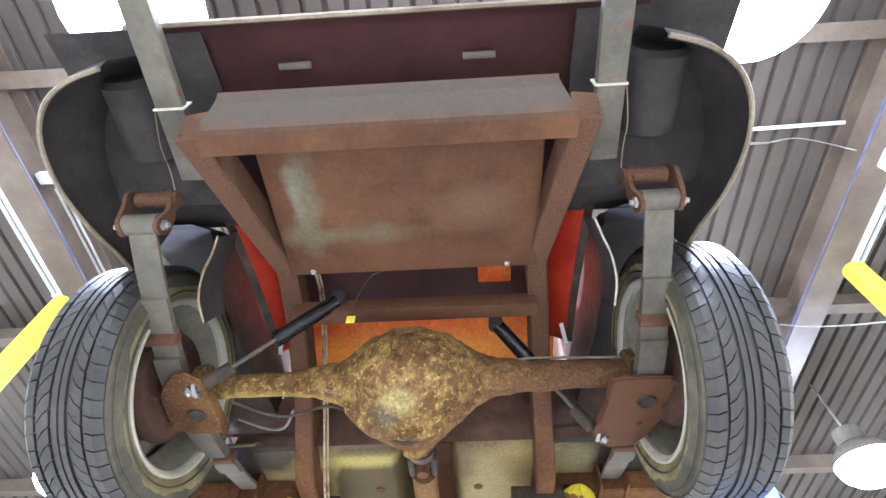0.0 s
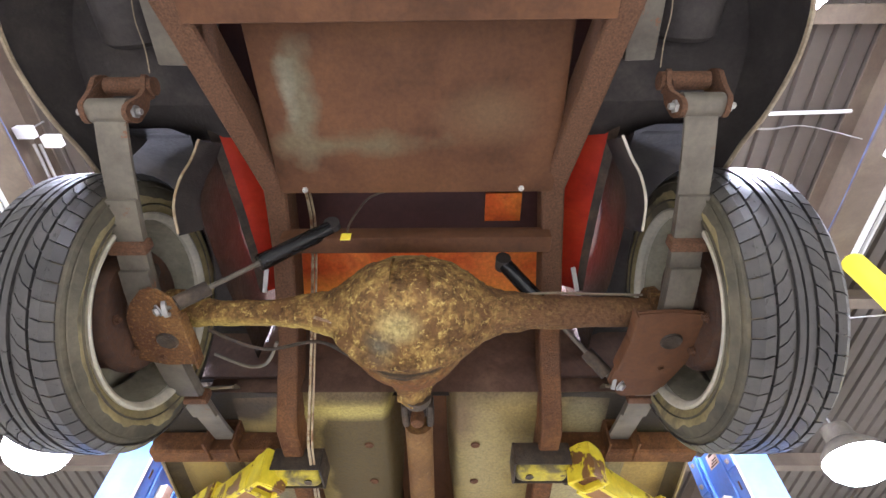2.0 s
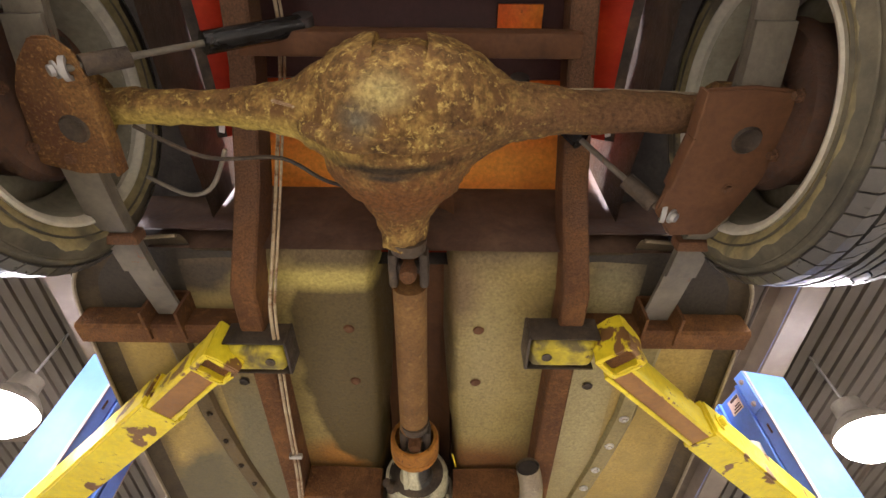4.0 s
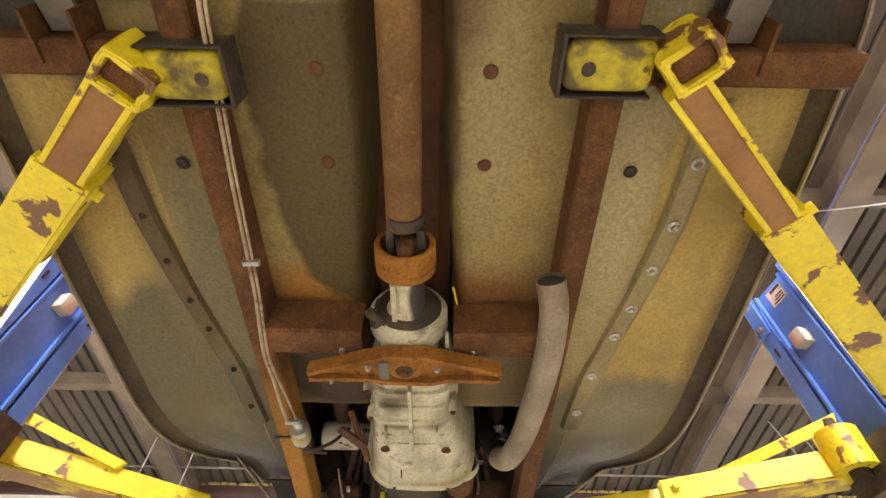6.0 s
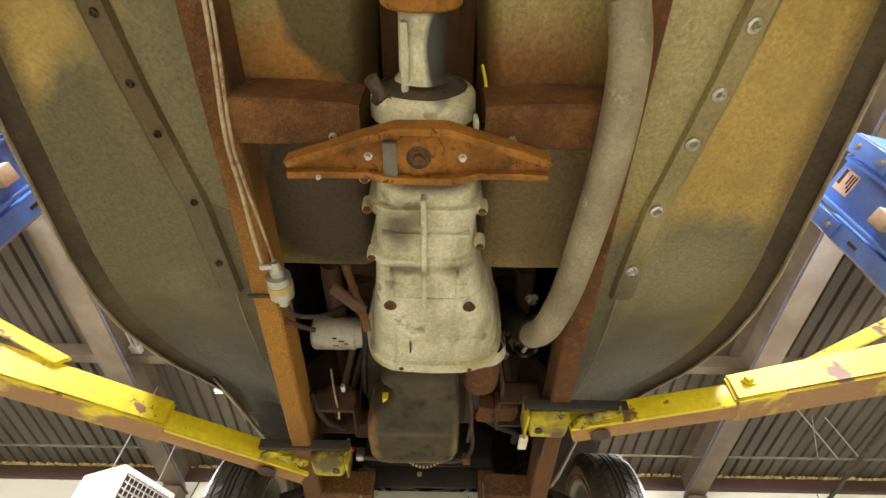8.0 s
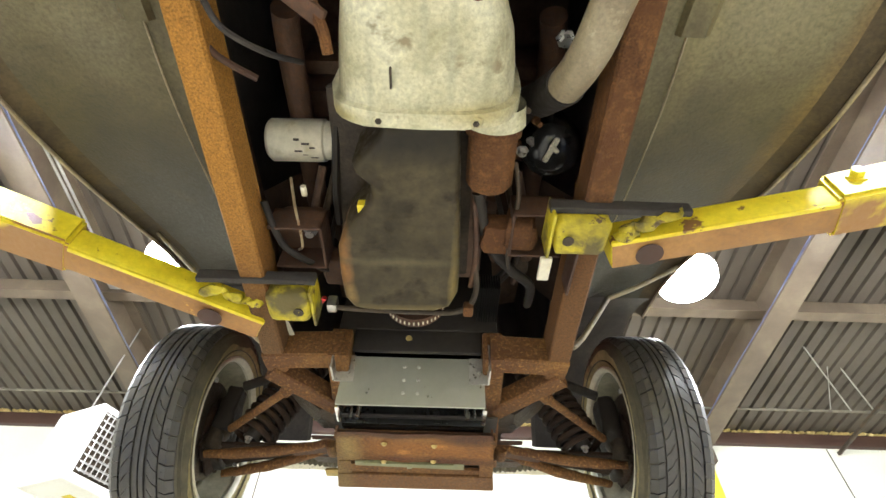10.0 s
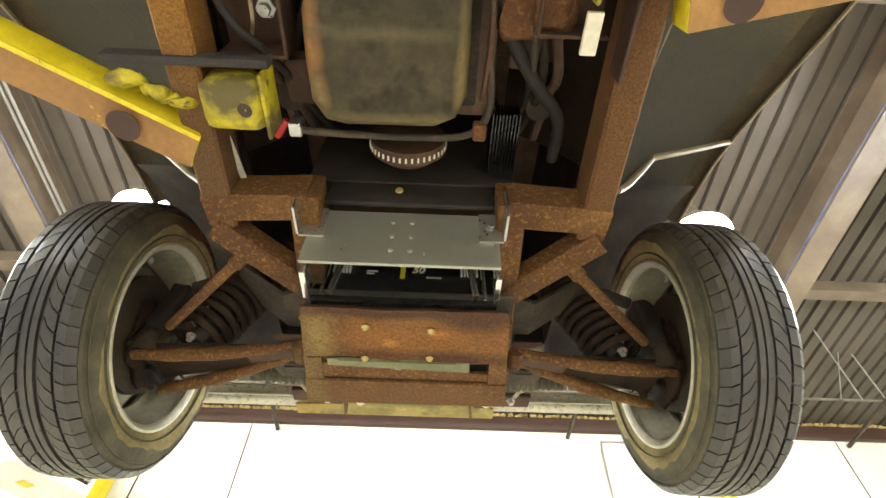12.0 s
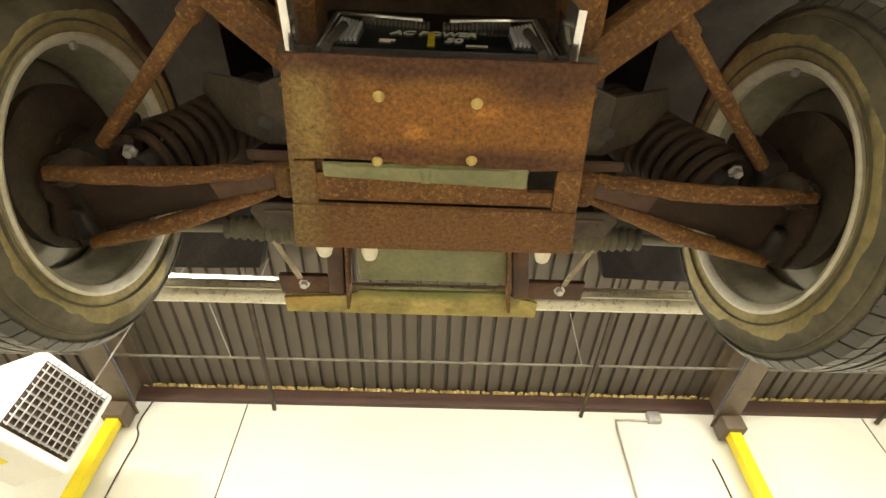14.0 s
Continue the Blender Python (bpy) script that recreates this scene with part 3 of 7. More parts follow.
def i_beam(bm, x, y0, y1, low, w=0.24, h=0.36, t=0.018):
    """A sloping I-beam along y; its underside lies at low above the wall's line."""
    for lo, hi, hw in ((0, t, w / 2), (t, h - t, 0.009), (h - t, h, w / 2)):
        bot = [(x - hw, y0), (x + hw, y0), (x + hw, y1), (x - hw, y1)]
        slab(bm, bot, lambda px, py, q=lo: roof_z(py) - h + q + low, lambda px, py, q=hi: roof_z(py) - h + q + low)
    return bm


def framing():
    for x in (-3.2, 3.2):
        bm = i_beam(B(), x, Y0, WALL_Y - 0.05, -0.005)
        solid("roof_beam", bm, M_BEAM, "brown primed steel roof beam", "beam", "roof beams", "structure")
        bm = B()
        box(bm, (x - 0.06, WALL_Y - 0.24, 0), (x + 0.06, WALL_Y - 0.12, 3.93), 0.006)
        col = solid("column", bm, M_YELLOW_CLEAN, "yellow painted steel column against the wall", "column", "columns", "structure")
        part("cap_plate", box(B(), (x - 0.11, WALL_Y - 0.30, 3.93), (x + 0.11, WALL_Y - 0.06, 4.09), 0.01), M_BEAM, col, "brown steel cap")
    for y in (5.75, 3.3, 0.9, -1.6):
        for x0, x1 in ((-8, -3.215), (-3.185, 3.185), (3.215, 8)):
            z = roof_z(y)
            bm = B()
            box(bm, (x0, y - 0.06, z - 0.20), (x1, y + 0.06, z - 0.186))
            box(bm, (x0, y - 0.006, z - 0.186), (x1, y + 0.006, z - 0.006))
            solid("purlin", bm, M_BEAM, "brown primed steel purlin", "beam", "purlins", "structure")
    # pipe under the deck along the wall, its hangers, and two bracing struts
    solid("sprinkler_pipe", tube(B(), [(-7.9, 7.23, 4.30), (7.9, 7.18, 4.30)], 0.014, 8), M_SPRING, "thin grey steel pipe under the roof", "pipe")
    for x in (-1.95, 1.6, 4.6):
        solid("pipe_hanger", tube(B(), [(x - 0.05, 7.2, 4.31), (x - 0.22, 6.7, roof_z(6.7))], 0.006, 6), M_GALV, "thin steel hanger rod", "hanger", "pipe hangers")
    for x in (-1.67, 1.68, 5.0):
        bm = bar(B(), (x, WALL_Y - 0.03, 4.20), (x + 0.02, 5.2, 4.48), 0.035, 0.035, 0.003)
        solid("strut", bm, M_DARKSTEEL, "dark steel strut running to the wall", "strut", "struts")


def conduit():
    bm = tube(B(), [(2.42, 7.975, 4.17), (2.12, 7.975, 4.17), (2.06, 7.975, 4.11), (2.05, 7.975, 3.6), (2.05, 7.975, 0.4)], 0.012, 8, 4)
    c = solid("conduit", bm, M_GALV, "grey electrical conduit bent down the white wall", "conduit")
    part("junction_box", box(B(), (2.42, 7.92, 4.14), (2.56, 7.998, 4.26), 0.008), M_GALV, c)
    bm = tube(B(), [(-3.02, 7.985, 4.27), (-3.05, 7.985, 4.0), (-2.98, 7.985, 3.82), (-3.0, 7.985, 3.3), (-3.02, 7.985, 0.4)], 0.008, 6, 6)
    solid("cable", bm, M_DARKSTEEL, "dark cable clipped down the wall", "cable")
    bm = tube(B(), [(2.97, 7.985, 3.75), (3.0, 7.985, 3.2), (3.05, 7.985, 0.4)], 0.008, 6, 6)
    solid("cable", bm, M_DARKSTEEL, "dark cable clipped down the wall", "cable")
    for x, s in ((3.10, -1), (-3.10, 1)):
        bm = B()
        for k in range(3):
            pts = []
            for i in range(24):
                y = -3 + i * 0.47
                pts.append((x + s * 0.014 * k + 0.006 * math.sin(i * 1.7 + k), y, roof_z(y) - 0.3465 + 0.006 * abs(math.sin(i * 0.9 + k))))
            tube(bm, pts, 0.005, 5, 2)
        solid("cable_run", bm, M_CABLE, "blue and grey cables tied along the roof beam", "cable", "cable runs")


def high_bay(x, y, z, r):
    """A glowing prismatic bowl under a small ballast housing."""
    lamp = thing("high_bay_lamp", "round high-bay lamp, its bowl glowing white", "lamp", "high-bay lamps")
    part("ballast", lathe(B(), [(r * 0.72, r * 0.45), (r * 0.75, r * 0.5), (r * 0.75 + 0.14, r * 0.45), (r * 0.75 + 0.16, 0.05), (r * 0.75 + 0.2, 0)], (x, y, z), (x, y, z + 1), 24), M_SPRING, lamp, "grey ballast housing")
    part("bowl", lathe(B(), [(-r * 0.62, 0), (-r * 0.60, r * 0.35), (-r * 0.48, r * 0.68), (-r * 0.25, r * 0.92), (0, r), (r * 0.12, r * 0.98)], (x, y, z), (x, y, z + 1), 32), M_LAMP, lamp, "glowing bowl")
    part("reflector", lathe(B(), [(r * 0.10, r * 1.02), (r * 0.14, r * 1.02), (r * 0.35, r * 0.93), (r * 0.62, r * 0.68), (r * 0.75, r * 0.45)], (x, y, z), (x, y, z + 1), 32), M_SPRING, lamp, "grey metal reflector")
    part("stem", tube(B(), [(x, y, z + r * 0.75 + 0.19), (x, y, roof_z(y) + 0.02)], 0.012, 8), M_GALV, lamp)
    return lamp


def strip_light(x, y0, y1, drop):
    st = thing("strip_light", "unlit white strip light running along the roof", "lamp", "strip lights")
    z = lambda y: roof_z(y) - drop
    part("channel", bar(B(), (x, y0, z(y0) + 0.05), (x, y1, z(y1) + 0.05), 0.07, 0.07, 0.006), M_HEATER, st, "white enamel channel")
    for dx in (-0.05, 0.05):
        part("lamp_tube", tube(B(), [(x + dx, y0 + 0.03, z(y0) + 0.005), (x + dx, y1 - 0.03, z(y1) + 0.005)], 0.016, 10, 1), M_HEATER, st, "white tube")
    for yy in (y0 + 0.03, y1 - 0.03):
        part("tube_holder", box(B(), (x - 0.07, yy - 0.012, z(yy) - 0.015), (x + 0.07, yy + 0.012, z(yy) + 0.02), 0.003), M_HEATER, st)
        part("hanger", tube(B(), [(x, yy, z(yy) + 0.08), (x, yy, roof_z(yy) + 0.01)], 0.005, 6), M_GALV, st)


def unit_heater():
    h = thing("unit_heater", "white unit heater hung by the wall, its louvred grille facing down", "heater")
    h_dir, n_dir = Vector((0.424, 0.906, 0)), Vector((0.906, -0.424, 0))
    w, d, t = 0.335, 0.28, 0.335
    m = Matrix((h_dir, -n_dir, Vector((0, 0, 1)))).transposed().to_4x4()
    m.translation = Vector((-2.77, 6.51, 3.235)) - n_dir * d
    part("cabinet", box(B(), (-w, -d, -t), (w, d, t), 0.03, 3, m), M_HEATER, h)
    part("grille_backing", box(B(), (-w * 0.82, -d - 0.006, -t * 0.8), (w * 0.82, -d + 0.01, t * 0.8), 0.004, 1, m), M_DARKSTEEL, h, "dark recess")
    for i in range(9):
        z = -t * 0.72 + i * t * 0.18
        mm = m @ Matrix.Translation((0, -d - 0.02, z)) @ Matrix.Rotation(radians(35), 4, "X")
        part("louvre", box(B(), (-w * 0.8, -0.025, -0.004), (w * 0.8, 0.02, 0.004), 0, 1, mm), M_GALV, h)
    for i in range(11):
        x = -w * 0.76 + i * w * 0.152
        part("guard_wire", bar(B(), m @ Vector((x, -d - 0.05, -t * 0.8)), m @ Vector((x, -d - 0.05, t * 0.8)), 0.008, 0.008, 0), M_GALV, h)
    part("label_plate", box(B(), (-w * 0.2, -d * 0.2, -t - 0.004), (w * 0.1, d * 0.15, -t + 0.01), 0.002, 1, m), M_YELLOW_CLEAN, h, "small yellow sticker")
    for sx in (-1, 1):
        p = m @ Vector((sx * w * 0.8, 0, t))
        part("hanger", tube(B(), [p, (p.x, p.y, roof_z(p.y))], 0.008, 6), M_GALV, h)


room()
framing()
conduit()
# Bowl radii are enlarged to stand in for the lamps' glare.
for lx, ly, lr in ((-1.88, 4.70, 0.22), (1.85, 4.70, 0.22), (-3.75, 4.35, 0.28), (3.85, 4.55, 0.28)):
    high_bay(lx, ly, 3.80, lr)
for lx, ly in ((-1.42, 0.36), (1.60, 0.46)):
    high_bay(lx, ly, 3.9, 0.34)
# Four more lamps, added out of view for their light.
for lx, ly in ((-4.5, 0.3), (4.6, 0.3), (-1.5, -3.2), (1.6, -3.2)):
    high_bay(lx, ly, 3.9, 0.25)
for lx, y0, y1 in ((-3.62, 0.2, 2.87), (3.62, 0.2, 2.95), (0.02, -2.4, 0.25)):
    strip_light(lx, y0, y1, 0.10)
for lx in (-3.28, 3.30):
    bm = lathe(B(), [(0, 0), (0, 0.085), (4.39, 0.085), (4.415, 0.07), (4.42, 0)], (lx, 2.66, 0), (lx, 2.66, 1), 24)
    solid("column", bm, M_YELLOW_CLEAN, "round yellow steel column under a roof beam", "column", "columns", "structure")
st = thing("strip_light", "lit white tube light across the roof", "lamp", "strip lights")
part("channel", bar(B(), (-2.36, 6.14, 4.35), (-1.34, 6.15, 4.35), 0.03, 0.03, 0.005), M_HEATER, st, "white enamel channel")
part("lamp_tube", tube(B(), [(-2.33, 6.135, 4.32), (-1.37, 6.145, 4.32)], 0.011, 10, 1), M_TUBE, st, "glowing white tube")
for hx in (-2.2, -1.5):
    part("hanger", tube(B(), [(hx, 6.135, 4.38), (hx, 6.135, roof_z(6.135) + 0.01)], 0.005, 6), M_GALV, st)
solid("drop_cable", tube(B(), [(2.95, 3.3, roof_z(3.3) - 0.36), (3.05, 3.1, 4.2), (3.25, 2.9, 4.02), (3.5, 2.75, 3.95), (4.2, 2.5, 4.1)], 0.006, 6), M_GALV, "grey cable slung past the column", "cable")
solid("junction_box", box(B(), (3.19, 1.66, roof_z(1.7) - 0.46), (3.31, 1.80, roof_z(1.7) - 0.36), 0.006), M_HEATER, "white junction box under the roof beam", "box")
for cx in (-2.99, -3.035):
    c = solid("conduit", tube(B(), [(cx, 1.72, roof_z(1.72) - 0.215), (cx, 3.3, roof_z(3.3) - 0.215), (cx, 5.55, roof_z(5.55) - 0.215)], 0.011, 8), M_GALV, "thin grey conduit run under the roof purlins", "conduit", "conduits")
    bx = cx - 0.03 if cx < -3.0 else cx + 0.10
    by = 1.63 if cx < -3.0 else 1.70
    part("junction_box", box(B(), (bx - 0.065, by - 0.045, roof_z(by) - 0.235), (bx + 0.065, by + 0.045, roof_z(by) - 0.175), 0.006), M_HEATER, c, "white junction box")
    part("box_hanger", tube(B(), [(bx, by, roof_z(by) - 0.18), (bx, by, roof_z(by) + 0.01)], 0.006, 6), M_GALV, c)
    part("end_box", box(B(), (cx - 0.03, 5.53, roof_z(5.55) - 0.24), (cx + 0.03, 5.62, roof_z(5.55) - 0.19), 0.004), M_GALV, c)
for xa, ya, xb, yb in ((3.98, 6.40, 4.78, 7.19), (4.53, 6.71, 5.06, 7.20)):
    solid("pipe_hanger", tube(B(), [(xb, yb, 4.305), (xa, ya, roof_z(ya) + 0.01)], 0.008, 6), M_GALV, "thin steel hanger rod", "hanger", "pipe hangers")
for k in range(2):
    solid("wire", tube(B(), [(2.15, 1.70 + 0.02 * k, roof_z(1.7) - 0.02), (2.5, 1.72, roof_z(1.7) - 0.05 - 0.02 * k), (2.8, 1.71, roof_z(1.7) - 0.03), (3.05, 1.70, roof_z(1.7) - 0.30)], 0.004, 6), M_GALV, "thin slack wire under the roof", "wire", "wires")
solid("white_pipe", tube(B(), [(2.2, 1.62, roof_z(1.6) - 0.03), (3.1, 1.60, roof_z(1.6) - 0.03)], 0.016, 8), M_HEATER, "thin white pipe under the roof deck", "pipe")
unit_heater()


# ---- the car on the lift ----
car = thing("car", "old red street-rod coupe with a rusty underside, raised on a lift", "car")
SIDES = (-1, 1)


def mirror(pts, s):
    return [(p[0] * s, *p[1:]) for p in pts]


# frame
def chassis():
    for s in SIDES:
        bm = rail(B(), mirror([(0.335, 3.22, 1.862), (0.335, 2.4, 1.912), (0.335, 1.29, 1.975), (0.335, 1.12, 2.125), (0.333, 0.92, 2.225), (0.315, 0.74, 2.225), (0.372, 0.325, 2.110)], s), 0.052, 0.080)
        fr_ = part("frame_rail", bm, M_RUST, car, "rusty boxed steel frame rail")
        part("rail_seam", tube(B(), [(s * 0.3625, 2.42, 1.935), (s * 0.3625, 2.75, 1.915), (s * 0.3625, 3.14, 1.892)], 0.0018, 6), M_HEATER, fr_, "pale bead along the rail")
        if s > 0:
            part("rail_slot", box(B(), (0.3065, 2.80, 1.860), (0.312, 2.930, 1.915), 0.002, 1), M_TRIM, fr_, "dark maroon pocket in the rail")
    # rear crossbar: a folded channel, open at its ends
    prof = [(0.362, 2.114), (0.360, 2.108), (0.318, 2.108), (0.310, 2.112), (0.282, 2.172), (0.284, 2.178), (0.270, 2.20), (0.276, 2.20), (0.290, 2.18), (0.316, 2.118), (0.320, 2.114)]
    bm = loft(B(), [[(x * (0.93 if z > 2.15 else 1), y, z) for y, z in prof] for x in (-0.352, -0.12, 0.12, 0.352)])
    for s in SIDES:
        part("rail_end", box(B(), (s * 0.373 - 0.020, 0.3215, 2.124), (s * 0.373 + 0.020, 0.330, 2.178), 0.002, 1), M_BLACK, car, "dark open end of the rail")
    part("rear_crossbar", bm, M_RUST_BROWN, car, "brown folded steel crossbar behind the tank", 0)
    bm = bar(B(), (-0.32, 0.87, 2.215), (0.32, 0.87, 2.215), 0.045, 0.045)
    part("axle_crossmember", bm, M_RUST_BROWN, car, "brown rusty crossbar above the axle")
    # crossmember ahead of the rear springs
    for s in SIDES:
        prof = [(1.405, 2.05), (1.405, 1.998), (1.411, 1.992), (1.456, 1.992), (1.462, 1.998), (1.462, 2.04), (1.456, 2.04), (1.456, 1.999), (1.411, 1.999), (1.411, 2.05)]
        bm = loft(B(), [[(s * x, y, z) for y, z in prof] for x in (0.362, 0.55, 0.735)])
        part("spring_crossmember", bm, M_RUST, car, "rusty angle crossmember", 0)
    # transmission crossmember flanges on the rails
    for s in SIDES:
        prof = [(1.970, 2.0), (1.970, 1.912), (1.976, 1.906), (2.042, 1.906), (2.048, 1.912), (2.048, 2.0), (2.042, 2.0), (2.042, 1.914), (1.976, 1.914), (1.976, 2.0)]
        bm = loft(B(), [[(s * x, y + (0.008 if x < 0.2 and y < 1.99 else 0), z) for y, z in prof] for x in (0.305, 0.2, 0.10)])
        part("crossmember_flange", bm, M_RUST, car, "", 0)
        part("bolt", bolt(B(), (0.145 * s, 2.03, 1.906), 0.005, 0.010), M_STEEL, car, "bright bolt")


BOARD = [(0.47, 1.20), (0.62, 1.22), (0.690, 1.272), (0.730, 1.335), (0.746, 1.45), (0.757, 1.62), (0.763, 1.85), (0.766, 2.10), (0.766, 2.36), (0.767, 2.50), (0.768, 2.65), (0.770, 2.80), (0.770, 2.95), (0.770, 3.10), (0.770, 3.25), (0.770, 3.40), (0.770, 3.52)]
SWEEP = [(2.36, 0.0), (2.48, 0.014), (2.6, 0.045), (2.7, 0.083), (2.8, 0.128), (2.9, 0.176), (3.0, 0.229), (3.1, 0.281), (3.2, 0.333), (3.3, 0.373), (3.4, 0.401), (3.52, 0.427)]


def sweep(y):
    """How far the running board has swept up into the front fender at y."""
    if y <= SWEEP[0][0]:
        return 0.0
    for (ya, za), (yb, zb) in zip(SWEEP, SWEEP[1:]):
        if y <= yb:
            return za + (zb - za) * (y - ya) / (yb - ya)
    return SWEEP[-1][1]


def board_z(x, y):
    """Underside of the running board and fender."""
    t = min(1, max(0, (abs(x) - 0.36) / 0.40))
    return car_z(2.052, y) + sweep(y) * (0.35 + 0.65 * t)


def floor_pans():
    half = BOARD
    for s in SIDES:
        line = smooth_path([(x, y, 0) for x, y in BOARD], 4)

        def ring(inset, up):
            pts = []
            for i, p in enumerate(line):
                d = (line[min(i + 1, len(line) - 1)] - line[max(i - 1, 0)]).normalized()
                q = p + Vector((-d.y, d.x, 0)) * inset
                pts.append((s * q.x, q.y, car_z(2.03, q.y) + sweep(q.y) + up))
            return pts
        bm = B()
        rings = [ring(0.0, -0.004), ring(0.002, 0.004), ring(0.008, 0.012), ring(0.020, 0.019), ring(0.036, 0.024), ring(0.055, 0.026)]
        outer = rings[-1]
        for k in (0.66, 0.33, 0.0):
            row = []
            for r in outer:
                # over the front wheel only the outer part of the fender goes on
                w = min(1, max(0, (r[1] - 3.30) / 0.10))
                inner = 0.36 + 0.20 * w
                z = board_z(0.36 + 0.40 * k, r[1]) * (1 - k) + r[2] * k
                row.append((s * (inner + (abs(r[0]) - inner) * k), r[1], z + (r[2] - z) * w))
            rings.append(row)
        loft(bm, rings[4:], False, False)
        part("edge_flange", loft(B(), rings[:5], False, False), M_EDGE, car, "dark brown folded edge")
        part("running_board", bm, M_APRON, car, "grey undercoated running board with a rolled edge, front end shaded in its colour")
        bm = tube(B(), [Vector(p) + Vector((0, 0, 0.002)) for p in ring(0.0, -0.004)], 0.0045, 6, 1)
        part("edge_bead", bm, M_PIPE, car, "pale rolled bead")
        # seam strip with its bolts
        pts = [(0.556, 1.50), (0.552, 1.62), (0.546, 1.76), (0.530, 1.875), (0.511, 1.987), (0.492, 2.078), (0.463, 2.221), (0.450, 2.372), (0.445, 2.46)]
        bm = B()
        for (xa, ya), (xb, yb) in zip(pts, pts[1:]):
            loft(bm, [[(s * (x + dx), y, board_z(x, y) - 0.001 + dz) for dx, dz in ((-0.024, 0), (-0.018, -0.013), (0.020, -0.013), (0.034, 0.0))] for x, y in ((xa, ya), (xb, yb))], False, False)
        part("seam_strip", bm, M_SEAM, car, "raised bolted seam strip")
        tail = [(0.444, 2.46), (0.444, 2.58), (0.442, 2.70), (0.440, 2.85), (0.438, 2.98)]
        part("seam_bead", tube(B(), [(s * (x + 0.002 * math.sin(40 * y)), y, board_z(x, y) - 0.001) for x, y in tail], 0.002, 6, 5), M_PIPE, car, "ragged pale seam bead")
        for x, y in pts[1:-1]:
            k = 1.0 if s > 0 else 0.6
            bm = lathe(B(), [(0, 0.006 * k), (0.0, 0.013 * k), (0.003, 0.013 * k), (0.006, 0.009 * k), (0.003, 0.006 * k), (-0.001, 0.005 * k), (-0.001, 0)], (s * x, y, car_z(2.0375, y)), (s * x, y, 0), 12)
            part("seam_bolt", bm, M_STEEL if s > 0 else M_DARKSTEEL, car, "bright washer and bolt" if s > 0 else "dark bolt")
    # pans between the rails, either side of the tunnel
    for s in SIDES:
        bm = B()
        ys = [1.245, 1.262, 1.29, 1.33, 1.40, 1.6, 1.8, 1.9, 2.0, 2.15, 2.30, 2.39]
        rows = []
        for y in ys:
            lift = 0.025 * max(0, (1.29 - y) / 0.045) ** 2 if y < 1.29 else 0.0
            lift += 0.02 * max(0, (y - 2.1) / 0.29) ** 2
            w = 0.088 if y < 1.7 else 0.088 + 0.03 * min(1, (y - 1.7) / 0.25)
            base = car_z(2.046, y) + lift
            rows.append([(s * x, y, base + dz) for x, dz in ((w - 0.02, 0.16), (w - 0.012, 0.05), (w, 0.012), (w + 0.018, 0.0), (0.2, -0.002), (0.28, 0.0), (0.40, 0.0), (0.50, 0.004))])
        loft(bm, rows, False, False)
        part("floor_pan", bm, M_PAN, car, "tan undercoated floor pan with dark stains and painted-in shade")
        for x, y in ((0.15, 1.46), (0.15, 1.635), (0.432, 1.643)):
            bm = lathe(B(), [(0, 0), (0.001, 0.008), (0.003, 0.011), (0.0, 0.0135)], (s * x, y, car_z(2.043, y)), (s * x, y, 0), 14)
            part("drain_plug", bm, M_RUST_BROWN if x < 0.3 else M_DARKSTEEL, car, "rusty drain plug" if x < 0.3 else "dark drain plug")
    bm = loft(B(), [[(x, y, car_z(2.046, y) + z) for x, z in ((-0.09, 0.14), (-0.06, 0.17), (0.06, 0.17), (0.09, 0.14))] for y in (1.2, 2.3)], False, False)
    part("tunnel_top", bm, M_RUST_BROWN, car)
    # heel board and the orange floor above the axle
    bm = B()
    loft(bm, [[(x, y, z) for x in (-0.55, 0.55)] for y, z in ((1.242, 2.060), (1.240, 2.10), (1.248, 2.335))], False, False)
    part("heel_board", bm, M_GREASE, car, "dark brown heel board")
    bm = loft(B(), [[(x, y, z) for x in (-0.41, -0.2, 0, 0.2, 0.41)] for y, z in ((1.25, 2.33), (1.12, 2.36), (0.99, 2.40))], False, False)
    part("trunk_floor", bm, M_ORANGE, car, "orange painted trunk floor, its lit band put into the colour")
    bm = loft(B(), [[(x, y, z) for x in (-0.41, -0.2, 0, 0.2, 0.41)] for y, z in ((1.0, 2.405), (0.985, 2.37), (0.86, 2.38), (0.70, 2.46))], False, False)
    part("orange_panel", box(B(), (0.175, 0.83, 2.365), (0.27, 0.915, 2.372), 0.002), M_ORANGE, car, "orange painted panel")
    part("trunk_well", bm, M_MAROON, car, "trunk floor over the axle, its shade painted dark maroon")
    # closing body above, red
    line = smooth_path([(x, y, 0) for x, y in half], 3)
    out = [(p.x * 0.86 if p.y < 2.3 else 0.40, max(p.y, 1.31 + 0.01 * i)) for i, p in enumerate(line)] + [(0.39, 3.8), (0.0, 3.9)]
    out = out + [(-x, y) for x, y in out[::-1][1:]] + [(-0.40, 1.31), (0.40, 1.31)]
    bm = loft(B(), [[(x * k, y, z) for x, y in out] for k, z in ((0.985, 2.10), (1.0, 2.35), (0.96, 2.75), (0.86, 2.95))], False)
    bm.faces.new([v for v in bm.verts if abs(v.co.z - 2.95) < 1e-4])
    part("body_lining", bm, M_BLACK, car, "dark inside of the body")
    bm = loft(B(), [[(x * k * 1.015, 2.4 + (y - 2.4) * 1.01, z) for x, y in out] for k, z in ((0.985, 2.13), (1.0, 2.35), (0.96, 2.75), (0.86, 2.97))], False)
    bm.faces.new([v for v in bm.verts if abs(v.co.z - 2.97) < 1e-4])
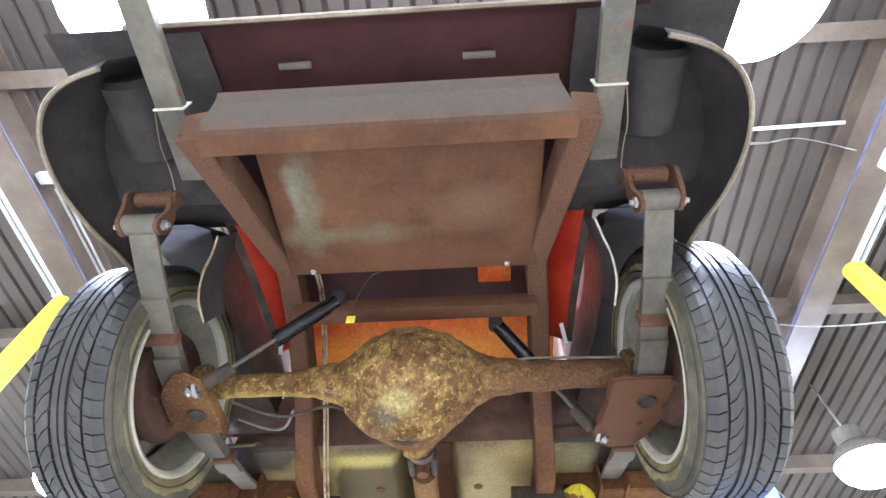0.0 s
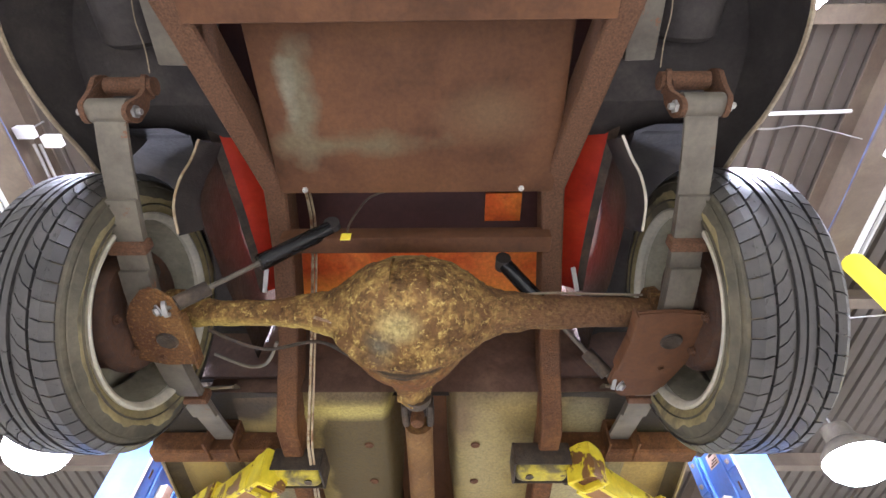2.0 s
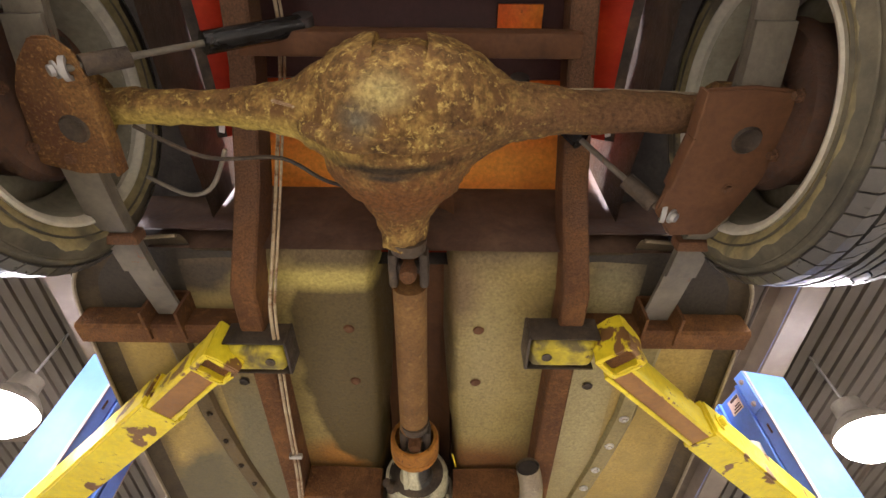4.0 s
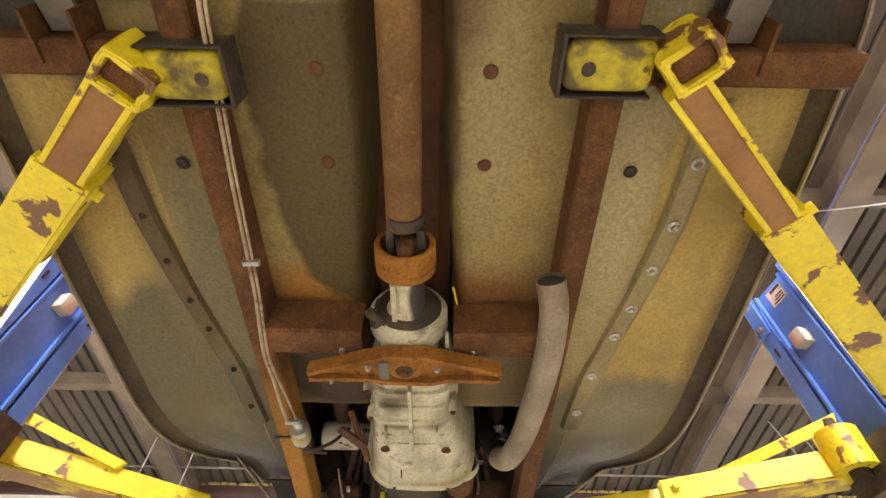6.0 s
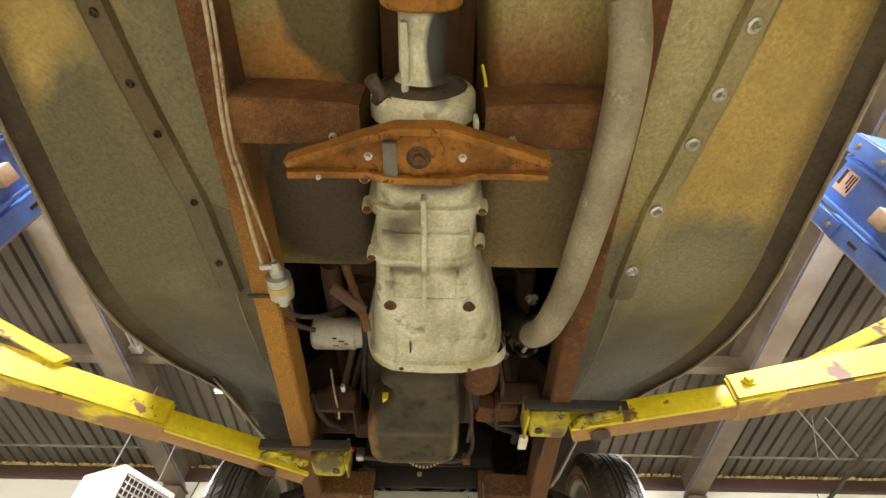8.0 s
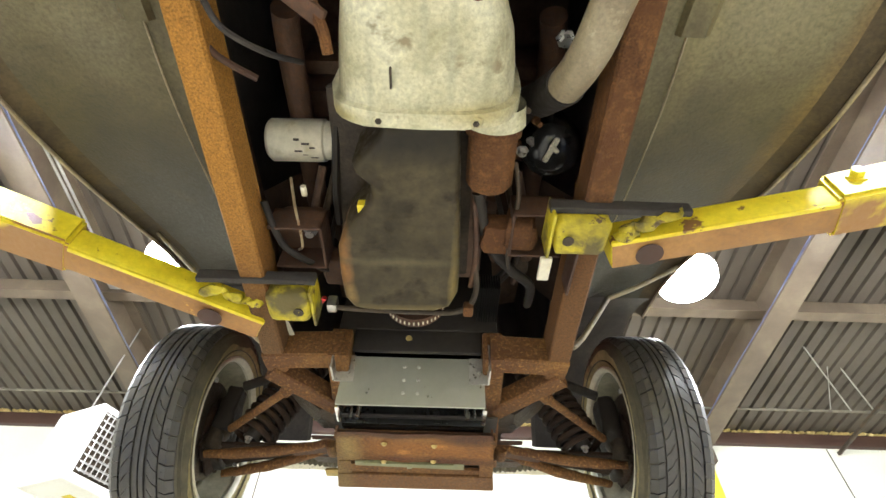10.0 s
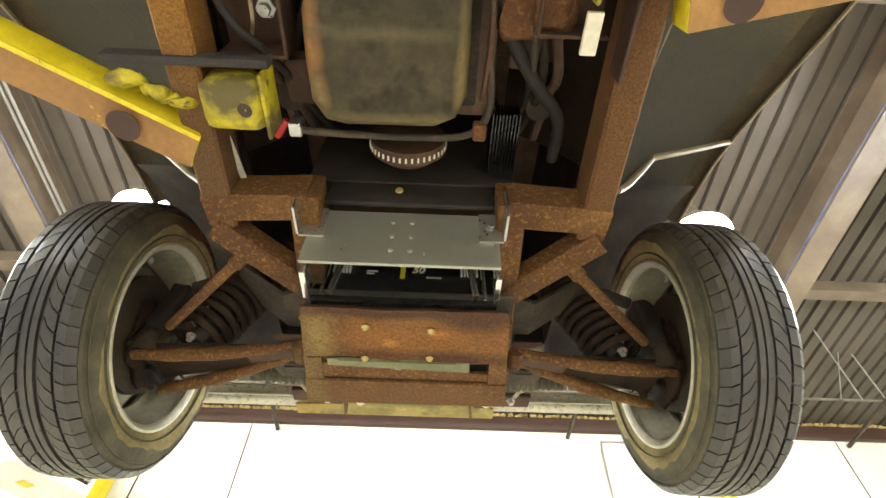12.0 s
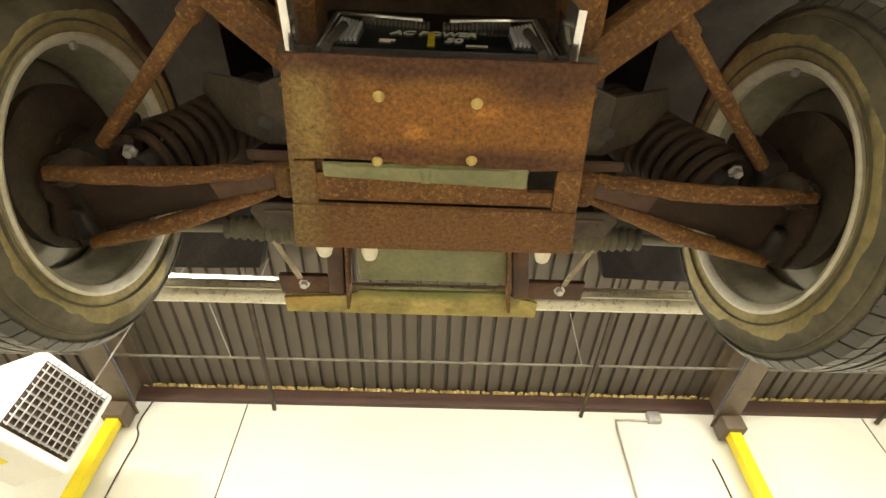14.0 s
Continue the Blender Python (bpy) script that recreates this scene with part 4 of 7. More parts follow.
    part("body_shell", bm, M_RED, car, "red painted body")
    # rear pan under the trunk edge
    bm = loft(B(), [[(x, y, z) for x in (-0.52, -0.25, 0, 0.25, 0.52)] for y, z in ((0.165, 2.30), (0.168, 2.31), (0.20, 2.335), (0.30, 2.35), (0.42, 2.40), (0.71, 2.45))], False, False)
    part("rear_pan", bm, M_MAROON, car, "rear body pan, its shade painted dark maroon")
    for x, w in ((-0.19, 0.05), (0.20, 0.05)):
        part("latch", box(B(), (x - w, 0.255, 2.325), (x + w * 0.4, 0.27, 2.338), 0.003), M_SPRING, car, "bright latch bracket")
    part("rear_edge", tube(B(), [(-0.52, 0.163, 2.30), (0.52, 0.163, 2.30)], 0.006, 6), M_PIPE, car, "pale rolled edge")
    for s in SIDES:
        # inner wheel house and the dark side of the trunk, rear
        bm = loft(B(), [[(s * x, 0.93 + r * math.cos(a), 2.03 + r * math.sin(a)) for a in [0.3 + 2.25 * k / 14 for k in range(15)]] for x, r in ((0.466, 0.35), (0.475, 0.385), (0.52, 0.40), (0.74, 0.40))], False, False)
        part("wheelhouse", bm, M_BLACK, car, "black undercoated wheelhouse")
        bm = loft(B(), [[(s * x, y, z) for y, z in ((0.17, 2.32), (0.30, 2.34), (0.45, 2.30), (0.55, 2.26), (0.64, 2.30), (0.70, 2.40))] for x in (0.38, 0.44, 0.53, 0.62, 0.70)], False, False)
        part("trunk_side", bm, M_BLACK, car, "black trunk side")
        bm = loft(B(), [[(s * (0.463 + 0.01 * math.sin(9 * y)), y, z) for y in (0.66, 0.8, 0.95, 1.1, 1.24)] for z in (2.17, 2.5)], False, False)
        part("wheelhouse_side", bm, M_DARKSTEEL, car, "dark brown inner side")
        bm = loft(B(), [[(s * (x + 0.01 * math.sin(5 * y)), y, z) for y in (0.60, 0.72, 0.84, 0.96, 1.10)] for x, z in ((0.362, 2.36), (0.395, 2.32), (0.438, 2.297))], False, False)
        part("red_inner_panel", bm, M_RED, car, "red painted inner panel")
        # The panel's outer strip is dark, its shade put into the colour.
        bm = loft(B(), [[(s * (x + 0.01 * math.sin(5 * y)), y, z) for y in (0.60, 0.72, 0.84, 0.96, 1.10)] for x, z in ((0.437, 2.298), (0.447, 2.293), (0.458, 2.29))], False, False)
        part("inner_panel_edge", bm, M_DARKSTEEL, car, "outer edge of the inner panel, its shade painted dark brown")
        # curved sheet edge between trunk and wheel; right lip's highlight is in its colour
        strip = smooth_path([(0.435, 0.60, 2.20), (0.452, 0.635, 2.175), (0.462, 0.655, 2.13), (0.466, 0.69, 2.085), (0.462, 0.74, 2.06)], 4)
        bm = loft(B(), [[(s * (p.x + dx), p.y + dy, p.z + dz) for p in strip] for dx, dy, dz in ((0, 0, 0), (0.001, 0.006, 0.001), (-0.002, 0.03, 0.05), (-0.002, 0.05, 0.09))], False, False)
        part("wheelhouse_sheet", bm, M_BLACK, car, "dark curved sheet ahead of the spring")
        part("wheelhouse_lip", tube(B(), [(s * p.x, p.y, p.z) for p in strip], 0.0028, 6, 1), M_RIM if s > 0 else M_LINE, car, "bent lip, pale for its highlight" if s > 0 else "ochre bent lip")
        bm = loft(B(), [[(s * x, y, z) for x in (0.36, 0.45, 0.56, 0.76)] for y, z in ((1.20, 2.07), (1.225, 2.10), (1.245, 2.20), (1.25, 2.60))], False, False)
        part("seat_riser", bm, M_GREASE, car, "dark brown riser beside the frame")
        # Pale strip added for the bright highlight along the red panel.
        part("highlight_tab", bar(B(), (s * 0.405, 1.0, 2.27), (s * 0.425, 1.075, 2.262), 0.012, 0.004, 0.001), M_HEATER, car, "small pale strip standing for a highlight by the red panel")
        bm = lathe(B(), [(0, 0), (0, 0.05), (0.012, 0.062), (0.17, 0.062), (0.18, 0.05), (0.18, 0)], (s * 0.545, 0.255, 2.30), (s * 0.545, 1.3, 2.29), 24)
        part("canister", bm, M_BLACK, car, "round black canister")


def fender_rear():
    """Skirt of the rear fender behind the wheel, with a rolled bead along its lower edge."""
    for s in SIDES:
        edge = [(0.50, 0.20), (0.575, 0.222), (0.638, 0.265), (0.680, 0.335), (0.694, 0.43), (0.678, 0.53), (0.650, 0.60), (0.632, 0.67)]
        line = smooth_path([(x, y, 2.15) for x, y in edge], 4)
        bm = loft(B(), [[(s * (c + (p.x - c) * k), 0.5 + (p.y - 0.5) * kk, z) for p in line] for c, k, kk, z in ((0.5, 1, 1, 2.15), (0.5, 1.02, 1.02, 2.18), (0.5, 0.95, 0.95, 2.30), (0.5, 0.6, 0.6, 2.42), (0.5, 0.1, 0.2, 2.45))], False, False)
        part("fender_skirt", bm, M_BLACK, car, "black undercoated fender skirt")
        part("fender_bead", tube(B(), [(s * p.x, p.y, 2.15) for p in line], 0.005, 6, 1), M_PIPE, car, "pale rolled bead")


def fuel_tank():
    part("tag", box(B(), (-0.137, 0.748, 2.048), (-0.117, 0.751, 2.07), 0.001), M_YELLOW_CLEAN, car, "small yellow paper tag")
    part("tag_wire", tube(B(), [(-0.127, 0.7495, 2.07), (-0.125, 0.75, 2.12), (-0.10, 0.745, 2.20), (-0.06, 0.74, 2.225)], 0.0025, 6), M_DARKSTEEL, car)
    bm = box(B(), (-0.30, 0.375, 2.212), (0.315, 0.742, 2.38), 0.012, 2)
    tank = part("fuel_tank", bm, M_RUST_BROWN, car, "brown rusty fuel tank")
    for x in (-0.24, 0.24):
        part("bolt", bolt(B(), (x, 0.728, 2.213), 0.0045, 0.008), M_STEEL, tank, "bright bolt")


def wheel(s, y, z, xin, width, R, rim, drum):
    """xin: the rim's inner lip; the tyre is a little wider on both sides."""
    w = new("wheel")
    w.parent = car
    c0, c1 = (s * (xin - 0.012), y, z), (s * (xin + 1), y, z)
    W = width
    ax, n = Vector((s, 0, 0)), 56
    cen = Vector(c0)

    def on(a, t, r):
        return cen + ax * a + Vector((0, math.cos(t), math.sin(t))) * r

    def ragged(t):
        """Radius at which the road dust on the sidewall gives out."""
        return R - 0.052 + 0.018 * noise.noise(Vector((math.cos(t) * 2.2 + y, math.sin(t) * 2.2, s))) + 0.008 * noise.noise(Vector((math.cos(t) * 9, math.sin(t) * 9, s + y)))
    prof = [(0.012, rim), (0.004, rim + 0.02), (-0.004, rim + 0.035), (-0.003, R - 0.040), (0.008, R - 0.025), (0.024, R - 0.008)]
    side = B()
    lathe(side, [(W - a, r) for a, r in prof], c0, c1, 64)
    angles = [k * math.tau / 128 for k in range(128)]
    loft(side, [[on(a, t, r) for t in angles] for a, r in prof[4:]], False)
    edge = [[on(-0.0035, t, ragged(t)) for t in angles], [on(0.008, t, R - 0.025) for t in angles]]
    loft(side, edge, False)
    tyre = part("tyre", side, M_SIDEWALL, w, "dusty black tyre")
    dust = loft(B(), [[on(a, t, r) for t in angles] for a, r in prof[:3]] + [edge[0]], False)
    part("sidewall", dust, M_DUST, tyre, "sidewall caked with ochre road dust")
    for r in (rim + 0.024, R - 0.030):
        part("sidewall_ring", lathe(B(), [(0.0, r - 0.002), (-0.0035 if r < R - 0.04 else 0.0015, r), (0.001, r + 0.002)], c0, c1, 64), M_SIDEWALL, tyre)
    # carcass in the grooves, and the tread blocks
    bm = lathe(B(), [(0.024, R - 0.0085), (0.05, R - 0.0065), (W / 2, R - 0.006), (W - 0.05, R - 0.0065), (W - 0.024, R - 0.0085)], c0, c1, 64)
    part("tread_base", bm, M_RUBBER, tyre, "dark grooves of the tread")
    bm = B()
    step = math.tau / n
    u = W / 0.2
    rows = [(0.010, 0.045 * u, -0.30, 0.10), (0.051 * u, 0.078 * u, -0.85, 0.10), (0.086 * u, W / 2 - 0.002, 0.0, 0.0), (W / 2 + 0.002, W - 0.086 * u, 0.0, 0.0), (W - 0.078 * u, W - 0.051 * u, 0.85, 0.10), (W - 0.045 * u, W - 0.010, 0.30, 0.10)]
    for k in range(n):
        for j, (a, b, skew, cut) in enumerate(rows):
            t0 = k * step + j * 0.037
            t1 = t0 + step * (1 - cut)
            sk = skew * step
            drop_ = 0.014 if j == 0 else 0.0
            drop2 = 0.014 if j == 5 else 0.0
            mid, lift = (a + b) / 2, 0.0 if j in (2, 3) else 0.001
            top = [on(a, t0, R - drop_ - lift), on(mid, t0 + sk * 0.35, R - drop_ * 0.15 - drop2 * 0.15), on(b, t0 + sk, R - drop2 - lift), on(b, t1 + sk, R - drop2 - lift), on(mid, t1 + sk * 0.35, R - drop_ * 0.15 - drop2 * 0.15), on(a, t1, R - drop_ - lift)]
            low_ = [on(a, t0, R - 0.018), on(mid, t0 + sk * 0.35, R - 0.014), on(b, t0 + sk, R - 0.018), on(b, t1 + sk, R - 0.018), on(mid, t1 + sk * 0.35, R - 0.014), on(a, t1, R - 0.018)]
            vt, vl = [bm.verts.new(p) for p in top], [bm.verts.new(p) for p in low_]
            bm.faces.new((vt[0], vt[1], vt[4], vt[5]))
            bm.faces.new((vt[1], vt[2], vt[3], vt[4]))
            for i in range(6):
                bm.faces.new((vt[i], vl[i], vl[(i + 1) % 6], vt[(i + 1) % 6]))
    part("tread", bm, M_RUBBER, tyre, "black tread blocks", 30)
    bm = lathe(B(), [(0.014, rim - 0.010), (0.006, rim - 0.006), (0.002, rim + 0.002), (0.004, rim + 0.007), (0.014, rim + 0.006), (0.020, rim - 0.002), (0.026, rim - 0.010)], c0, c1, 72)
    rm = part("rim", bm, M_RIM, w, "pale worn rim lip")
    bm = lathe(B(), [(0.024, rim - 0.008), (0.030, rim - 0.014), (0.075, rim - 0.018), (0.10, rim - 0.035), (W - 0.08, rim - 0.035), (W - 0.05, rim - 0.016), (W - 0.060, 0.14), (W - 0.045, 0.09), (W - 0.05, 0.0)], c0, c1, 56)
    part("rim_barrel", bm, M_BARREL, rm, "dusty steel inside of the rim")
    weight = on(0.004, 0.4 + 2 * math.tau / 5, rim - 0.012)
    part("balance_weight", box(B(), weight - Vector((0.004, 0.006, 0.006)), weight + Vector((0.004, 0.006, 0.006)), 0.002), M_GALV, rm)
    if drum:
        bm = lathe(B(), [(0.02, 0.0), (0.02, 0.05), (0.035, 0.06), (0.035, 0.125), (0.05, 0.135), (0.06, 0.135), (0.062, 0.128), (0.13, 0.125), (0.13, 0.0)], c0, c1, 48)
        dr = part("brake_drum", bm, M_BAY, w, "rusty brake drum")
        for k in range(6):
            a = k * math.tau / 6
            part("backing_bolt", bolt(B(), on(0.034, a, 0.095), 0.007, 0.01, (-s, 0, 0)), M_RUST, dr)
        part("wheel_cylinder", lathe(B(), [(0, 0), (0, 0.02), (0.03, 0.02), (0.034, 0)], on(0.036, 2.6, 0.08), on(-0.4, 2.6, 0.08), 14), M_DARKSTEEL, dr)
    else:
        # ragged dust shield over the disc, greasy caliper and knuckle
        shield = B()
        ring = [0.100 + 0.020 * noise.noise(Vector((math.cos(t) * 2, math.sin(t) * 2, 3 + s))) + 0.008 * noise.noise(Vector((math.cos(t) * 8, math.sin(t) * 8, s))) for t in angles]
        mid_ = Vector((0, 0.035, 0.0))
        loft(shield, [[on(0.052, t, r) + mid_ for t, r in zip(angles, ring)], [on(0.046, t, r) + mid_ for t, r in zip(angles, ring)], [on(0.040, t, r * 0.6) + mid_ for t, r in zip(angles, ring)], [on(0.044, t, 0.02) + mid_ for t, r in zip(angles, ring)]], True)
        part("dust_shield", shield, M_COIL, w, "ragged brown dust shield", 30)
        bm = lathe(B(), [(0.060, 0.0), (0.060, 0.135), (0.075, 0.135), (0.075, 0.0)], c0, c1, 48)
        part("brake_disc", bm, M_DARKSTEEL, w, "dark brake disc")
        for name, dx, dy, dz, size in (("brake_caliper", 0.015, 0.105, 0.02, (0.03, 0.035, 0.065)), ("caliper_bracket", 0.03, 0.07, -0.045, (0.022, 0.035, 0.03)), ("hub", 0.02, 0.02, 0.0, (0.03, 0.055, 0.055)), ("steering_knuckle", 0.0, -0.02, 0.05, (0.026, 0.035, 0.07))):
            bm = box(B(), (-1, -1, -1), (1, 1, 1), 0.35, 3)
            bmesh.ops.subdivide_edges(bm, edges=bm.edges[:], cuts=2, use_grid_fill=True)
            for v in bm.verts:
                v.co = Vector((s * (xin + dx) + v.co.x * size[0], y + dy + v.co.y * size[1], z + dz + v.co.z * size[2]))
                v.co += noise.noise_vector(v.co * 22) * 0.008 + noise.noise_vector(v.co * 60) * 0.004
            part(name, bm, M_HOSE, w, "greasy dark " + name.replace("_", " "), 50)
        part("caliper_bolt", bolt(B(), (s * (xin - 0.018), y + 0.115, z - 0.02), 0.006, 0.012, (-s, 0, -0.3)), M_STEEL, w, "bright bolt")
        part("caliper_bolt", bolt(B(), (s * (xin - 0.018), y + 0.095, z - 0.055), 0.006, 0.012, (-s, 0, -0.3)), M_STEEL, w, "bright bolt")
        part("brake_hose", tube(B(), [(s * (xin - 0.02), y + 0.06, z + 0.06), (s * (xin - 0.06), y + 0.02, z + 0.03), (s * (xin - 0.12), y - 0.04, z + 0.06), (s * (xin - 0.17), y - 0.08, z + 0.14)], 0.006, 8), M_HOSE, w, "black brake hose")
    return w


def rear_axle():
    ax = new("rear_axle")
    ax.parent = car
    y, z = 0.93, 2.03
    bm = B()
    for s in SIDES:
        k = 1.0 if s < 0 else 1.15
        tube(bm, [(s * 0.04, y, z), (s * 0.10, y, z), (s * 0.18, y, z), (s * 0.30, y, z), (s * 0.52, y, z)], 0.04, 28, 10, True, [0.120, 0.117, 0.108, 0.092, 0.070, 0.050, 0.038 * k, 0.032 * k, 0.029 * k, 0.028 * k, 0.026 * k])
        lathe(bm, [(0, 0.03), (0, 0.052), (0.02, 0.052), (0.02, 0.03)], (s * 0.505, y, z), (s * 1, y, z), 20)
    # banjo with its cover dome behind, the bolted lip, and the carrier ahead that narrows to the pinion
    prof = [(-0.108, 0), (-0.104, 0.05), (-0.085, 0.098), (-0.045, 0.135), (-0.004, 0.148), (0.0, 0.162), (0.008, 0.167), (0.018, 0.164), (0.020, 0.138), (0.05, 0.136), (0.09, 0.124), (0.13, 0.100), (0.155, 0.072), (0.19, 0.052), (0.225, 0.044), (0.25, 0.041), (0.25, 0)]
    fine = []
    for (a0, r0), (a1, r1) in zip(prof, prof[1:]):
        for k in range(3):
            fine.append((a0 + (a1 - a0) * k / 3, r0 + (r1 - r0) * k / 3))
    lathe(bm, fine + [prof[-1]], (-0.008, y, z), (-0.008, y + 1, z - 0.10), 72)
    for v in bm.verts:
        v.co += noise.noise_vector(v.co * 20) * 0.005 + noise.noise_vector(v.co * 60) * 0.004 + noise.noise_vector(v.co * 150) * 0.002
    part("axle_housing", bm, M_CAST, ax, "crusty rusty axle housing with a round differential", 60)
    part("cover_tag", box(B(), (-0.042, 0.855, 1.915), (0.004, 0.88, 1.919), 0.001, 1, pose(0, 0, 0)), M_CAST, ax)
    plates = {-1: [(0.456, 0.87), (0.462, 0.825), (0.485, 0.803), (0.515, 0.803), (0.55, 0.84), (0.572, 0.88), (0.59, 1.0), (0.53, 1.018), (0.462, 1.016), (0.457, 0.95)], 1: [(0.449, 0.868), (0.52, 0.862), (0.585, 0.868), (0.60, 0.98), (0.56, 1.08), (0.535, 1.125), (0.465, 1.128), (0.428, 1.075), (0.438, 1.03), (0.450, 0.94)]}
    for s in SIDES:
        out = mirror(plates[s], s)
        stud = (-0.486, 0.845, 1.95) if s < 0 else (0.456, 1.083, 1.955)
        bm = slab(B(), out, 1.958, 1.970, 0.004)
        for (xa, ya), (xb, yb) in ((out[-1], out[-2]), (out[0], out[-1])):
            bar(bm, (xa, ya, 1.962), (xb, yb, 1.962), 0.006, 0.030, 0.002)
        pl = part("spring_plate", bm, M_RUST_FRONT if s < 0 else M_RUST_BROWN, ax, "rusty spring clamp plate", 30)
        part("shock_stud", lathe(B(), [(0, 0), (0, 0.013), (0.003, 0.013), (0.004, 0.009), (0.010, 0.008), (0.012, 0.0)], stud, (stud[0] + s * 0.6, stud[1], stud[2] - 0.8), 14), M_GALV, pl, "bright stud and washer")
        hx, hy = (-0.505, 0.938) if s < 0 else (0.535, 0.945)
        part("plate_hole", lathe(B(), [(0.0, 0.0), (0.001, 0.014), (0.004, 0.020), (0.0, 0.023)], (hx, hy, 1.957), (hx, hy, 0), 16), M_DARKSTEEL, pl, "dark hole")
        part("plate_rivet", bolt(B(), (s * 0.535, 0.99 if s < 0 else 1.03, 1.958), 0.006, 0.006), M_RUST, pl)
    # brake lines along the housing and past the plate
    part("brake_line", tube(B(), [(-0.44, 0.95, 2.0), (-0.33, 1.0, 1.99), (-0.22, 1.02, 2.03), (-0.14, 1.06, 2.02), (-0.05, 1.1, 2.05)], 0.004, 6), M_DARKSTEEL, ax)
    part("brake_line", tube(B(), [(-0.20, 0.90, 1.985), (-0.155, 0.91, 1.975), (-0.13, 0.935, 1.965), (-0.10, 0.915, 1.93), (-0.085, 0.88, 1.93)], 0.003, 6), M_LINE, ax, "tarnished brake line")
    part("brake_line", tube(B(), [(0.16, 0.91, 2.045), (0.28, 0.905, 2.062), (0.40, 0.905, 2.058), (0.50, 0.91, 2.06)], 0.003, 6), M_PIPE, ax, "thin brake line")
    part("hand_brake_cable", tube(B(), [(-0.30, 0.99, 2.0), (-0.34, 1.06, 2.0), (-0.40, 1.09, 2.02), (-0.47, 1.06, 2.03)], 0.004, 6), M_SPRING, ax, "grey cable")
    # shocks
    for s, a, b in ((-1, (-0.475, 0.845, 1.955), (-0.20, 0.845, 2.235)), (1, (0.446, 1.083, 1.965), (0.215, 0.955, 2.235))):
        a, b = Vector(a), Vector(b)
        d = (b - a).normalized()
        sh = part("shock_absorber", tube(B(), [a + d * 0.20, b - d * 0.01], 0.0195, 16, 1), M_BLACK_GLOSS, ax, "black shock absorber")
        part("shock_rod", tube(B(), [a, a + d * 0.21], 0.0055, 10, 1), M_SPRING, sh, "grey rod")
        part("shock_eye", lathe(B(), [(-0.018, 0), (-0.018, 0.019), (0.018, 0.019), (0.018, 0)], b, b + Vector((0, 1, 0.2)), 14), M_BLACK, sh)
        part("shock_sleeve", tube(B(), [a + d * 0.02, a + d * 0.085], 0.016, 12, 1), M_DARKSTEEL, sh, "greasy dark sleeve")
        part("eye_ring", lathe(B(), [(-0.004, 0.010), (-0.004, 0.018), (0.004, 0.018), (0.004, 0.010)], a, a + Vector((s, 0, -0.35)), 16), M_GALV, sh, "bright washer")


